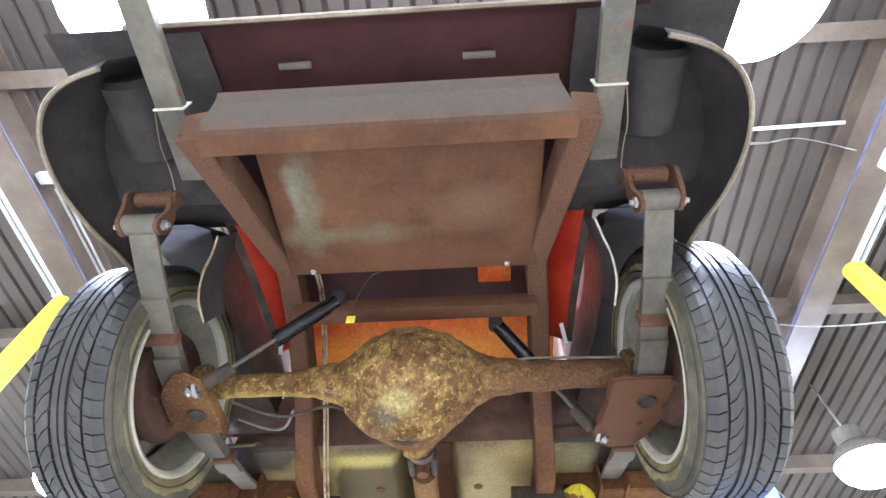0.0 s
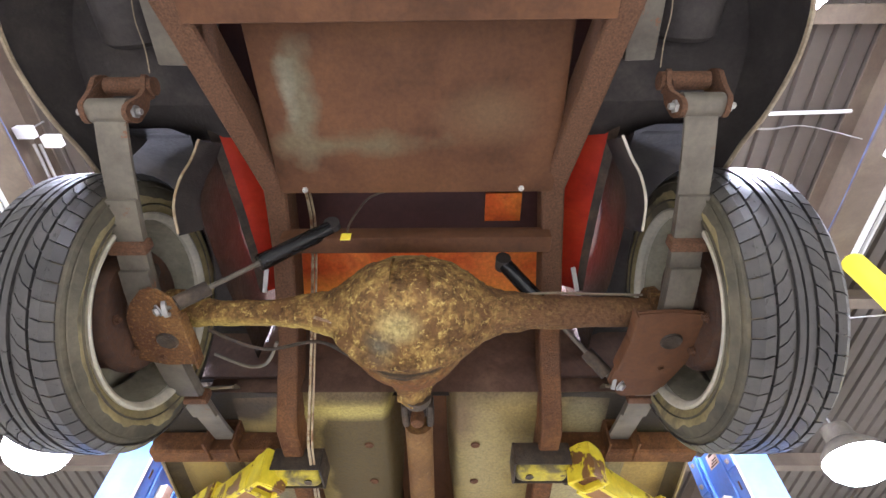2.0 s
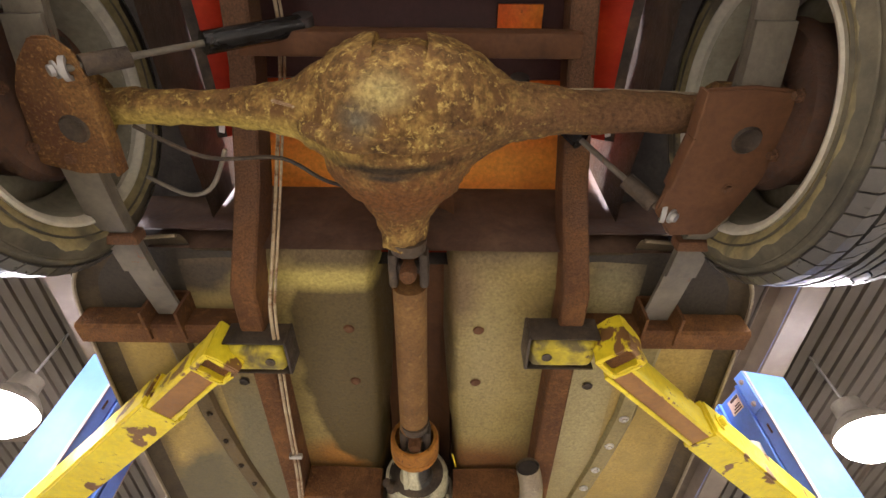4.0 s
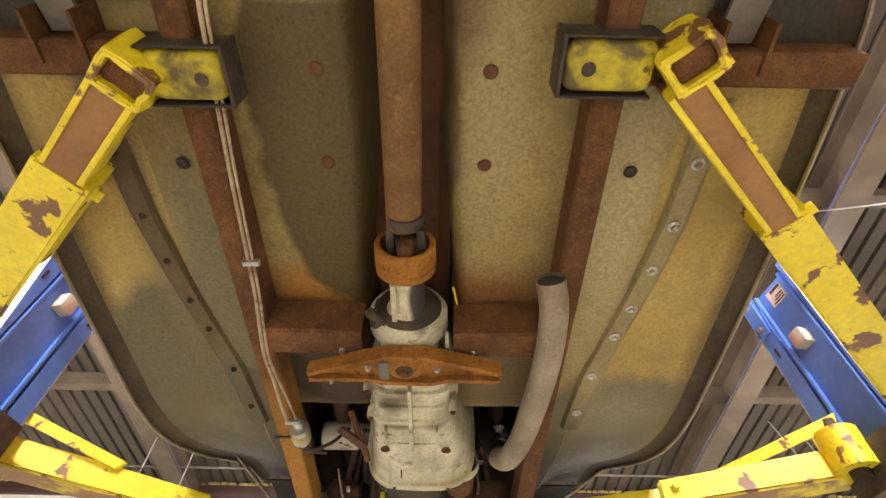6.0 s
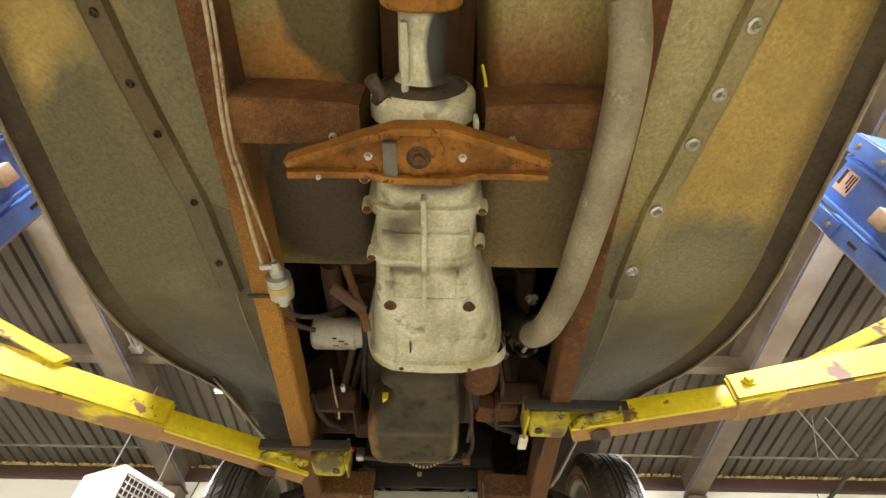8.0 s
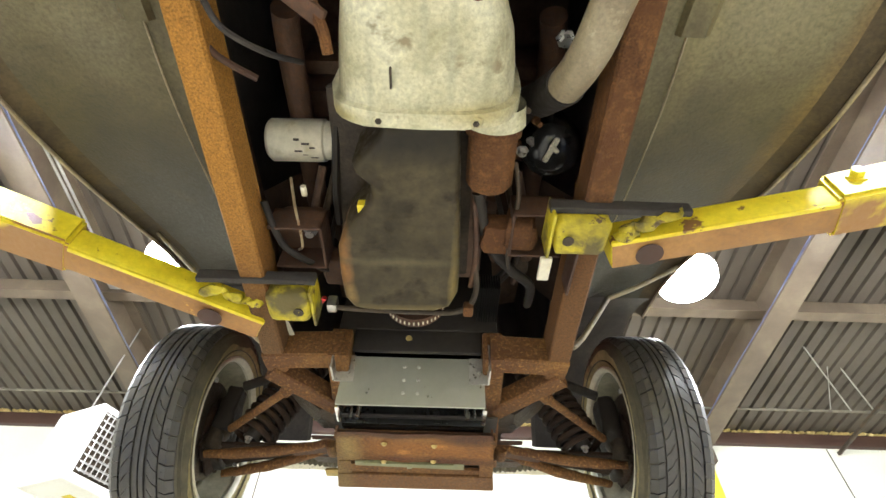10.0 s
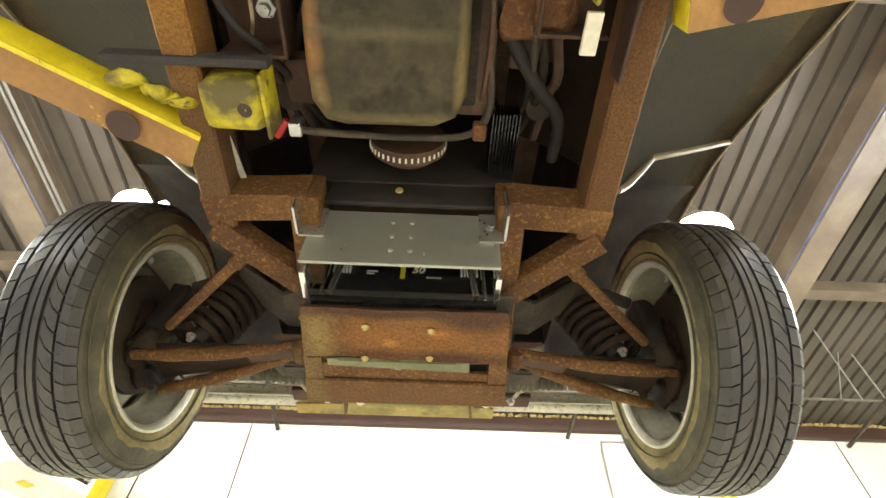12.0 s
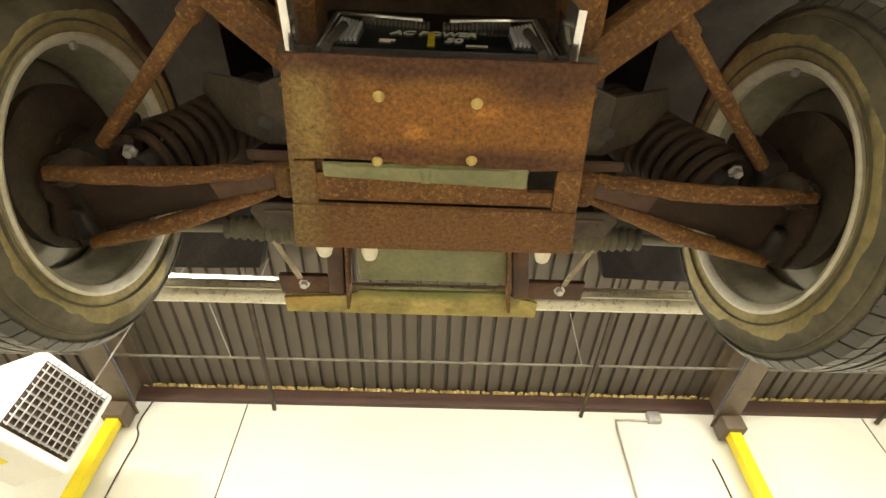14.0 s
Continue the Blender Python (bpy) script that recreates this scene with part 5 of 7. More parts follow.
def leaf_springs():
    for s in SIDES:
        sp = new("leaf_spring")
        sp.parent = car
        path = [(0.528, 0.503, 2.102), (0.530, 0.61, 2.058), (0.532, 0.78, 2.005), (0.535, 0.93, 1.985), (0.535, 1.10, 1.985), (0.535, 1.25, 2.0), (0.533, 1.40, 2.025)]
        line = smooth_path(path, 4)
        for k, (i0, i1, dz) in enumerate(((0, 24, 0.0), (5, 20, -0.009), (8, 17, -0.018))):
            seg = line[i0:i1 + 1]
            rings = [[(s * (p.x - 0.029), p.y, p.z + dz), (s * (p.x + 0.029), p.y, p.z + dz), (s * (p.x + 0.029), p.y, p.z + dz + 0.008), (s * (p.x - 0.029), p.y, p.z + dz + 0.008)] for p in seg]
            part("leaf", loft(B(), rings), M_SPRING, sp, "grey spring leaf", 30)
        for y, z in ((0.735, 2.005), (1.16, 1.98)):
            part("leaf_clip", bar(B(), (s * 0.495, y, z + 0.006), (s * 0.57, y, z + 0.006), 0.022, 0.034), M_RUST, sp, "rusty clip")
        # shackle
        for dx in (-0.042, 0.042):
            out = [(0.505 + 0.020 * math.cos(a), 2.105 + 0.020 * math.sin(a)) for a in [math.pi * (1.05 + k / 7) for k in range(8)]]
            out += [(0.512, 2.135), (0.500, 2.150)] + [(0.484 + 0.024 * math.cos(a), 2.172 + 0.024 * math.sin(a)) for a in [math.pi * (0.1 + k / 7) for k in range(8)]] + [(0.478, 2.145), (0.484, 2.128)]
            bm = slab(B(), out, -0.0045, 0.0045)
            for v in bm.verts:
                bend = 0.008 * math.sin((v.co.y - 2.10) * 40) * (1 if dx > 0 else -1)
                v.co = Vector((s * 0.528 + dx + v.co.z + bend, v.co.x, v.co.y))
            sk = part("shackle", bm, M_RUST, sp, "rusty shackle plate", 30)
            part("shackle_bolt", lathe(B(), [(0, 0.012), (0.008, 0.012), (0.008, 0.006), (0.016, 0.006), (0.016, 0)], (s * 0.528 + dx, 0.505, 2.106), (s * 0.528 + dx * 9, 0.505, 2.106), 6), M_GALV, sk)
            part("shackle_bolt", lathe(B(), [(0, 0.012), (0.008, 0.012), (0.008, 0.006), (0.014, 0.006), (0.014, 0)], (s * 0.528 + dx, 0.482, 2.174), (s * 0.528 + dx * 9, 0.482, 2.174), 6), M_RUST, sk)
        part("spring_eye", lathe(B(), [(-0.036, 0), (-0.036, 0.022), (0.036, 0.022), (0.036, 0)], (s * 0.528, 0.505, 2.112), (s * 2, 0.505, 2.112), 14), M_SPRING, sp)
        part("shackle_tube", lathe(B(), [(-0.03, 0), (-0.03, 0.017), (0.06, 0.017), (0.06, 0)], (s * 0.50, 0.482, 2.174), (s * 2, 0.482, 2.174), 14), M_RUST, sp)
        bm = loft(B(), [[(s * 0.535 + x, y, z) for x, z in ((-0.041, 1.985), (-0.041, 2.06), (0.041, 2.06), (0.041, 1.985), (0.035, 1.985), (0.035, 2.054), (-0.035, 2.054), (-0.035, 1.985))] for y in (1.36, 1.44)])
        part("front_hanger", bm, M_RUST, sp, "rusty spring hanger", 0)
        # bumper iron beside the tank, tied with a white strap
        bm = bar(B(), (s * 0.432, 0.45, 2.20), (s * 0.418, -0.03, 2.21), 0.056, 0.022)
        br = part("bumper_iron", bm, M_SPRING, car, "grey bumper iron")
        part("hanging_wire", tube(B(), [(s * 0.455, 0.293, 2.19), (s * 0.462, 0.36, 2.172), (s * 0.459, 0.41, 2.165), (s * 0.457, 0.45, 2.15)], 0.0012, 6), M_PIPE, br, "thin pale wire")
        part("cable_tie", box(B(), (s * 0.426 - 0.032, 0.291, 2.186), (s * 0.426 + 0.032, 0.295, 2.224), 0.0015), M_RIM, br, "white cable tie")


def driveline():
    ds = new("drive_shaft")
    ds.parent = car
    part("shaft_tube", tube(B(), [(0.0, 1.28, 1.995), (-0.003, 1.735, 1.975)], 0.035, 24, 1), M_SHAFT, ds, "rust-brown drive shaft tube")
    for y, z in ((1.235, 1.997), (1.775, 1.972)):
        bm = B()
        for dx in (-1, 1):
            box(bm, (dx * 0.030 - 0.009, y - 0.042, z - 0.02), (dx * 0.030 + 0.009, y + 0.042, z + 0.02), 0.007)
        lathe(bm, [(-0.04, 0), (-0.04, 0.013), (0.04, 0.013), (0.04, 0)], (0, y, z), (1, y, z), 14)
        lathe(bm, [(-0.045, 0.034), (-0.07, 0.036), (-0.07, 0)], (0, y, z), (0, y + 1, z), 20)
        uj = part("universal_joint", bm, M_DARKSTEEL, ds, "dark greasy universal joint")
        part("joint_cap", lathe(B(), [(-0.04, 0), (-0.04, 0.014), (-0.034, 0.017), (0.034, 0.017), (0.04, 0.0)], (0, y, z), (0, y + 0.1, z + 1), 16), M_RUST, uj, "rusty joint cap")
    part("damper_ring", lathe(B(), [(-0.034, 0.050), (-0.035, 0.058), (-0.031, 0.062), (0.010, 0.063), (0.012, 0.0615), (0.014, 0.063), (0.030, 0.062), (0.034, 0.057), (0.034, 0.050), (-0.034, 0.050)], (-0.003, 1.812, 1.974), (-0.003, 2.812, 1.946), 48), M_RUST_ORANGE, ds, "orange rusty damper ring")
    tr = new("transmission")
    tr.parent = car
    bm = lathe(B(), [(0.0, 0.0), (0.0, 0.034), (0.008, 0.037), (0.10, 0.038), (0.108, 0.046)], (-0.002, 1.845, 1.972), (-0.002, 2.845, 1.952), 28)
    lathe(bm, [(0.016, 0.074), (0.020, 0.083), (0.028, 0.089), (0.062, 0.090), (0.066, 0.081), (0.068, 0.066), (0.14, 0.072)], (-0.002, 1.955, 1.985), (-0.002, 2.955, 1.965), 40)
    for v in bm.verts:
        v.co += noise.noise_vector(v.co * 30) * 0.0015
    tail = part("tail_housing", bm, M_ALLOY, tr, "pale cast alloy tail housing, black with oil on one side")
    part("housing_face", lathe(B(), [(-0.002, 0.039), (0.004, 0.052), (0.014, 0.066), (0.018, 0.078)], (-0.002, 1.955, 1.985), (-0.002, 2.955, 1.965), 40), M_DARKSTEEL, tail, "dark rear face")
    part("housing_web", box(B(), (-0.034, 1.86, 1.930), (-0.022, 1.965, 1.955), 0.003), M_ALLOY, tail)
    part("speedometer_drive", lathe(B(), [(0, 0), (0, 0.016), (0.012, 0.02), (0.02, 0.012), (0.045, 0.012), (0.05, 0.0)], (-0.062, 1.985, 1.945), (-0.092, 1.93, 1.94), 12), M_DARKSTEEL, tail, "oily black speedometer drive")
    part("breather_tab", box(B(), (0.082, 2.0, 1.905), (0.09, 2.018, 1.94), 0.002), M_ALLOY, tail)
    part("overspray_drip", tube(B(), [(0.098, 1.95, 2.03), (0.104, 1.97, 2.02), (0.108, 1.99, 2.015)], 0.003, 8), M_YELLOW_CLEAN, tail, "dab of yellow paint")

    def sect(y, w, zb, zt, r, cx=0.012):
        pts = []
        for k in range(32):
            a = k * math.tau / 32
            c, q = math.cos(a), math.sin(a)
            pts.append((cx + w * math.copysign(abs(c) ** r, c), y, (zb + zt) / 2 + (zt - zb) / 2 * math.copysign(abs(q) ** r, q)))
        return pts
    bm = loft(B(), [sect(2.085, 0.084, 1.895, 2.06, 0.6, 0.008), sect(2.11, 0.090, 1.890, 2.07, 0.5, 0.006), sect(2.150, 0.092, 1.888, 2.08, 0.45, 0.004), sect(2.153, 0.104, 1.880, 2.09, 0.45, 0.003), sect(2.172, 0.104, 1.880, 2.09, 0.45, 0.003), sect(2.175, 0.094, 1.886, 2.09, 0.45, 0.004), sect(2.262, 0.096, 1.884, 2.10, 0.45, 0.002), sect(2.265, 0.106, 1.877, 2.1, 0.45, 0.0), sect(2.28, 0.106, 1.877, 2.1, 0.45, 0.0), sect(2.284, 0.100, 1.882, 2.1, 0.45, 0.004), sect(2.36, 0.112, 1.878, 2.1, 0.45, 0.010)])
    for v in bm.verts:
        v.co += noise.noise_vector(v.co * 25) * 0.0015
    case = part("gear_case", bm, M_ALLOY, tr, "pale dirty alloy gearbox case", 30)
    part("case_rib", box(B(), (-0.003, 2.125, 1.868), (0.007, 2.385, 1.895), 0.003), M_ALLOY, case)
    for x in (-0.062, 0.066):
        part("case_rib", box(B(), (x - 0.003, 2.29, 1.874), (x + 0.003, 2.36, 1.90), 0.002), M_ALLOY, case)
    for dy in (2.205, 2.325):
        part("case_rib", box(B(), (-0.075, dy, 1.880), (0.085, dy + 0.006, 1.90), 0.002), M_ALLOY, case)
    for sx, yy in ((-1, 2.10), (-1, 2.162), (-1, 2.272), (1, 2.162), (1, 2.24)):
        part("case_lug", lathe(B(), [(0, 0), (0, 0.009), (0.012, 0.011), (0.03, 0.011)], (0.003 + sx * 0.102, yy, 1.893), (0.003 + sx * 0.102, yy, 3.0), 12), M_ALLOY, case)
        part("lug_bolt", bolt(B(), (0.003 + sx * 0.102, yy, 1.893), 0.005, 0.006), M_RUST, case)
    rows = [(2.36, 0.112, 1.876, 2.1, 0.45, 0.010), (2.40, 0.124, 1.872, 2.13, 0.48, 0.016), (2.44, 0.134, 1.868, 2.16, 0.5, 0.020), (2.50, 0.144, 1.864, 2.19, 0.55, 0.021), (2.538, 0.148, 1.862, 2.2, 0.58, 0.020), (2.541, 0.160, 1.855, 2.21, 0.58, 0.020), (2.566, 0.160, 1.855, 2.21, 0.58, 0.020)]
    bm = loft(B(), [sect(*r) for r in rows])
    for v in bm.verts:
        v.co += noise.noise_vector(v.co * 20) * 0.0025
    bell = part("bell_housing", bm, M_ALLOY, tr, "pale dirty alloy bell housing", 30)
    for p in ((-0.066, 2.372, 1.872), (0.091, 2.372, 1.872)):
        part("bolt_hole", lathe(B(), [(0, 0), (0, 0.009), (0.006, 0.013), (0.008, 0.009), (0.003, 0)], p, (p[0], p[1], 0), 12), M_RUST, bell, "rusty recessed bolt")
    part("slot", box(B(), (-0.030, 2.475, 1.858), (-0.027, 2.505, 1.87)), M_DARKSTEEL, bell)
    for p in ((-0.05, 2.556, 1.857), (0.10, 2.556, 1.857)):
        part("flange_ear", lathe(B(), [(0, 0), (0.001, 0.008), (0.006, 0.012), (0.03, 0.014)], p, (p[0], p[1], 3), 14), M_ALLOY, bell)
        part("bolt", bolt(B(), p, 0.0035, 0.003), M_DARKSTEEL, bell)
    # gearbox mount: a rusty winged bracket under the tail, its rims standing proud of a thinner web
    bm = slab(B(), [(-0.214, 2.054), (-0.12, 2.030), (-0.05, 1.997), (0.05, 1.995), (0.12, 2.024), (0.202, 2.046), (0.200, 2.074), (0.09, 2.072), (-0.09, 2.076), (-0.214, 2.078)], 1.872, 1.888, 0.002)
    for pts in ([(-0.216, 2.056), (-0.15, 2.034), (-0.09, 2.013), (-0.04, 1.998), (0.04, 1.997), (0.09, 2.012), (0.14, 2.028), (0.203, 2.048)], [(-0.217, 2.076), (-0.15, 2.073), (-0.09, 2.074), (-0.05, 2.082), (0.05, 2.082), (0.09, 2.072), (0.14, 2.071), (0.202, 2.073)]):
        rail(bm, [(x, y, 1.857) for x, y in pts], 0.012, 0.034)
    for v in bm.verts:
        v.co += noise.noise_vector(v.co * 50) * 0.002
    mt = part("gearbox_mount", bm, M_RUST_ORANGE, tr, "orange rusty gearbox mount", 30)
    part("mount_boss", lathe(B(), [(0, 0.020), (0.004, 0.030), (0.010, 0.040), (0.03, 0.044)], (-0.004, 2.040, 1.858), (-0.004, 2.040, 3), 24), M_RUST_ORANGE, mt, "raised boss")
    part("mount_hole", lathe(B(), [(0.001, 0.0), (0.001, 0.020), (-0.001, 0.024), (-0.004, 0.026)], (-0.004, 2.040, 1.860), (-0.004, 2.040, 0), 20), M_DARKSTEEL, mt, "dark recessed hole")
    part("mount_stud", bolt(B(), (-0.004, 2.040, 1.860), 0.009, 0.012), M_RUST, mt)
    part("rubber_block", box(B(), (-0.062, 2.018, 1.862), (-0.038, 2.08, 1.885), 0.003), M_SPRING, mt, "grey rubber block")
    for x in (-0.085, 0.065):
        part("bolt", bolt(B(), (x, 2.045, 1.872), 0.0045, 0.009), M_STEEL, mt)
    part("bracket_pin", bolt(B(), (-0.165, 2.076, 1.856), 0.003, 0.006), M_STEEL, mt)


def engine():
    en = new("engine")
    en.parent = car
    # oil pan: shallow behind, deep ahead, with a notch at the dipstick side
    side = [(-0.05, 2.59), (-0.065, 2.62), (-0.112, 2.67), (-0.108, 2.69), (-0.082, 2.715), (-0.082, 2.74), (-0.104, 2.776), (-0.138, 2.815), (-0.156, 2.86), (-0.158, 2.93), (-0.155, 2.99), (-0.135, 3.022), (-0.10, 3.03)]
    edge = side + [(0.04, 3.028), (0.075, 3.012), (0.09, 2.975), (0.091, 2.90), (0.088, 2.80), (0.084, 2.70), (0.078, 2.585)]

    def low(y):
        return 1.915 - 0.06 * (y - 2.585)
    n = len(edge)

    def shrunk(inset, up):
        pts = []
        for i in range(n):
            a, b, c_ = Vector(edge[i - 1]), Vector(edge[i]), Vector(edge[(i + 1) % n])
            d = (c_ - a).normalized()
            q = b + Vector((d.y, -d.x)) * inset
            pts.append((q.x, q.y, low(q.y) + up))
        return pts
    bm = loft(B(), [shrunk(0, 0.12), shrunk(0, 0.018), shrunk(0.004, 0.007), shrunk(0.011, 0.0015), shrunk(0.018, 0.0)], False)
    bm.verts.ensure_lookup_table()
    bm.faces.new(bm.verts[-n:])
    bmesh.ops.triangulate(bm, faces=[f for f in bm.faces if len(f.verts) > 4])
    pan = part("oil_pan", bm, M_OILPAN, en, "oily dark oil pan with rust along its deep front edge")
    part("pan_sticker", box(B(), (-0.112, 2.765, 1.925), (-0.090, 2.785, 1.945), 0.002), M_YELLOW_CLEAN, pan, "small yellow sticker")
    part("pan_rail", slab(B(), [(-0.17, 2.58), (0.11, 2.58), (0.115, 3.05), (-0.18, 3.06)], 2.04, 2.055, 0.003), M_DARKSTEEL, pan)
    part("engine_block", box(B(), (-0.15, 2.58, 2.05), (0.15, 3.08, 2.45), 0.02), M_GREASE, en, "greasy dark engine block")
    bm = lathe(B(), [(0, 0), (0, 0.040), (0.007, 0.046), (0.120, 0.046), (0.124, 0.041), (0.19, 0.041)], (-0.325, 2.738, 2.120), (1, 2.720, 2.120), 32)
    of = part("oil_filter", bm, M_WHITE, en, "white oil filter with dark print")
    for k in range(6):
        part("print_bar", box(B(), (-0.262 + 0.016 * (k % 3), 2.712 + 0.008 * k, 2.0738 + 0.0006 * abs(k - 2.6) ** 2), (-0.251 + 0.016 * (k % 3) + 0.005 * (k % 2), 2.716 + 0.008 * k, 2.081)), M_BLACK, of, "dark printed bars")
    bm = lathe(B(), [(0, 0), (0, 0.046), (0.03, 0.05), (0.032, 0.044), (0.13, 0.044), (0.14, 0.038), (0.142, 0.0)], (0.138, 2.585, 1.95), (0.138, 3.585, 1.95), 24)
    st = part("starter_motor", bm, M_RUST, en, "rusty starter motor")
    part("starter_nose", lathe(B(), [(-0.01, 0.05), (0.025, 0.054), (0.027, 0.047)], (0.138, 2.57, 1.95), (0.138, 3.57, 1.95), 24), M_ALLOY, st, "pale alloy nose")
    for e in SIDES:
        x0, x1 = sorted((e * 0.15, e * 0.29))
        bm = box(B(), (x0, 2.62, 2.28), (x1, 3.04, 2.42), 0.02)
        part("cylinder_head", bm, M_GREASE, en, "greasy cylinder head")
        for k in range(4):
            yy = 2.67 + k * 0.105
            part("manifold_runner", tube(B(), [(e * 0.17, yy, 2.30), (e * 0.235, yy, 2.27), (e * 0.262, yy - 0.03, 2.21), (e * 0.262, yy - 0.09, 2.18)], 0.019, 12, 4), M_BAY, en, "rusty manifold runner")
        part("manifold_log", tube(B(), [(e * 0.262, 3.0, 2.18), (e * 0.262, 2.75, 2.17), (e * 0.258, 2.55, 2.15), (e * 0.245, 2.47, 2.12)], 0.026, 14, 4), M_BAY, en, "rusty exhaust manifold")
        part("splash_panel", loft(B(), [[(e * x, yy, zz) for x, zz in ((0.36, 2.10), (0.28, 2.20), (0.20, 2.26))] for yy in (2.86, 3.02, 3.20)], False, False), M_COIL, en, "greasy dark splash panel")
        part("steering_box", lathe(B(), [(0, 0), (0.005, 0.028), (0.03, 0.034), (0.075, 0.034), (0.085, 0.02), (0.12, 0.014), (0.12, 0)], (e * 0.245, 3.06, 2.075), (e * 0.24, 3.10, 2.25), 18), M_DARKSTEEL, en, "greasy dark cylinder in the engine bay")
        for k in range(3):
            part("bay_hose", tube(B(), [(e * (0.16 + 0.03 * k), 2.80, 2.12), (e * (0.20 + 0.03 * k), 2.93 + 0.02 * k, 2.05), (e * (0.21 + 0.025 * k), 3.05, 2.06 + 0.02 * k), (e * (0.17 + 0.04 * k), 3.15, 2.12)], 0.006 + 0.002 * k, 8), (M_HOSE, M_DARKSTEEL, M_GREASE)[k], en, "dark hose")
    # exhaust stub
    bm = tube(B(), [(0.287, 1.822, 1.922), (0.302, 1.90, 1.900), (0.300, 2.05, 1.874), (0.286, 2.3, 1.880), (0.268, 2.42, 1.888), (0.255, 2.480, 1.905), (0.243, 2.525, 1.935)], 0.030, 20, 6, False)
    ex = part("exhaust_pipe", bm, M_PIPE, en, "dull grey exhaust pipe cut off at the back")
    bm = tube(B(), [(0.2885, 1.828, 1.9205), (0.302, 1.90, 1.900), (0.301, 1.97, 1.888)], 0.0265, 20, 6, True)
    part("pipe_inside", bm, M_BLACK, ex, "dark inside")
    can = part("air_canister", lathe(B(), [(0, 0), (0.003, 0.03), (0.012, 0.052), (0.03, 0.064), (0.06, 0.068), (0.20, 0.068), (0.21, 0.0)], (0.285, 2.725, 2.075), (0.275, 2.80, 2.40), 36), M_BLACK_GLOSS, en, "glossy black round canister")
    bm = bar(B(), (0.262, 2.742, 2.066), (0.282, 2.685, 2.066), 0.012, 0.006)
    bar(bm, (0.268, 2.700, 2.064), (0.287, 2.718, 2.064), 0.010, 0.006)
    part("canister_clip", bm, M_CHROME, can, "bright clip")
    part("header", tube(B(), [(0.245, 2.52, 1.933), (0.232, 2.58, 2.02), (0.21, 2.66, 2.14), (0.18, 2.76, 2.2)], 0.034, 16, 6), M_HOSE, en, "black header pipe")
    rnd = random.Random(9)
    for k in range(9):
        q = Vector((rnd.uniform(0.17, 0.24), rnd.uniform(2.58, 2.86), rnd.uniform(2.0, 2.08)))
        part("fitting", bolt(B(), q, rnd.uniform(0.005, 0.009), rnd.uniform(0.012, 0.03), (rnd.uniform(-0.4, 0.4), rnd.uniform(-0.4, 0.4), -1)), (M_STEEL, M_DARKSTEEL, M_RUST)[k % 3], en, "small engine fitting")
    for p in ((0.245, 2.47, 2.0), (0.255, 2.53, 1.995), (0.225, 2.57, 2.02)):
        part("header_bolt", bolt(B(), p, 0.01, 0.016, (0, 0.2, -1)), M_STEEL, en, "bright bolt")
    # mounts
    for s in SIDES:
        bm = B()
        y = 2.83 if s > 0 else 2.88
        box(bm, (s * 0.30, y - 0.05, 1.99), (s * 0.19, y + 0.06, 1.998), 0.002)
        box(bm, (s * 0.30, y - 0.05, 1.93), (s * 0.19, y - 0.044, 1.998), 0.002)
        box(bm, (s * 0.30, y + 0.054, 1.93), (s * 0.19, y + 0.06, 1.998), 0.002)
        box(bm, (s * 0.196, y - 0.05, 1.93), (s * 0.19, y + 0.06, 1.998), 0.002)
        mo = part("engine_mount", bm, M_BAY, en, "rusty open engine mount", 0)
        part("mount_bolt", bolt(B(), (s * 0.23, y, 1.99), 0.01, 0.02), M_STEEL, mo)
    bm = box(B(), (0.135, 2.825, 1.945), (0.25, 2.90, 2.0), 0.012)
    box(bm, (0.185, 2.80, 1.935), (0.235, 2.88, 1.985), 0.010)
    bmesh.ops.subdivide_edges(bm, edges=bm.edges[:], cuts=2)
    for v in bm.verts:
        v.co += noise.noise_vector(v.co * 35) * 0.009
    part("mount_casting", bm, M_RUST, en, "rusty lumpy mount casting", 50)
    part("white_tab", box(B(), (0.243, 2.835, 1.865), (0.266, 2.893, 1.874), 0.002), M_WHITE, en, "white plastic tab")
    for a, b, c_, d_, r, m in (((-0.316, 2.50, 1.97), (-0.326, 2.616, 1.95), (-0.313, 2.708, 1.95), (-0.322, 2.90, 1.95), 0.003, M_SPRING), ((-0.155, 2.60, 2.06), (-0.165, 2.70, 2.04), (-0.175, 2.80, 2.03), (-0.18, 2.90, 2.04), 0.008, M_HOSE), ((0.11, 2.72, 1.97), (0.12, 2.82, 1.95), (0.125, 2.90, 1.945), (0.12, 3.0, 1.95), 0.006, M_BAY), ((0.19, 2.70, 1.99), (0.20, 2.76, 1.955), (0.19, 2.86, 1.945), (0.20, 2.95, 1.96), 0.005, M_DARKSTEEL)):
        part("wire", tube(B(), [a, b, c_, d_], r, 6), m, en)
    for p, q in (((-0.285, 2.84, 1.96), (-0.20, 2.865, 2.02)), ((0.16, 2.90, 1.99), (0.21, 2.96, 2.03)), ((-0.21, 2.95, 1.97), (-0.165, 3.03, 2.02))):
        bm = box(B(), p, q, 0.008)
        for v in bm.verts:
            v.co += noise.noise_vector(v.co * 18) * 0.008
        part("bracket", bm, M_BAY, en, "greasy rusty bracket")
    part("plug", lathe(B(), [(0, 0.006), (0.02, 0.006), (0.02, 0)], (-0.213, 2.735, 1.94), (-0.213, 2.765, 1.94), 8), M_WHITE, en, "white plug")
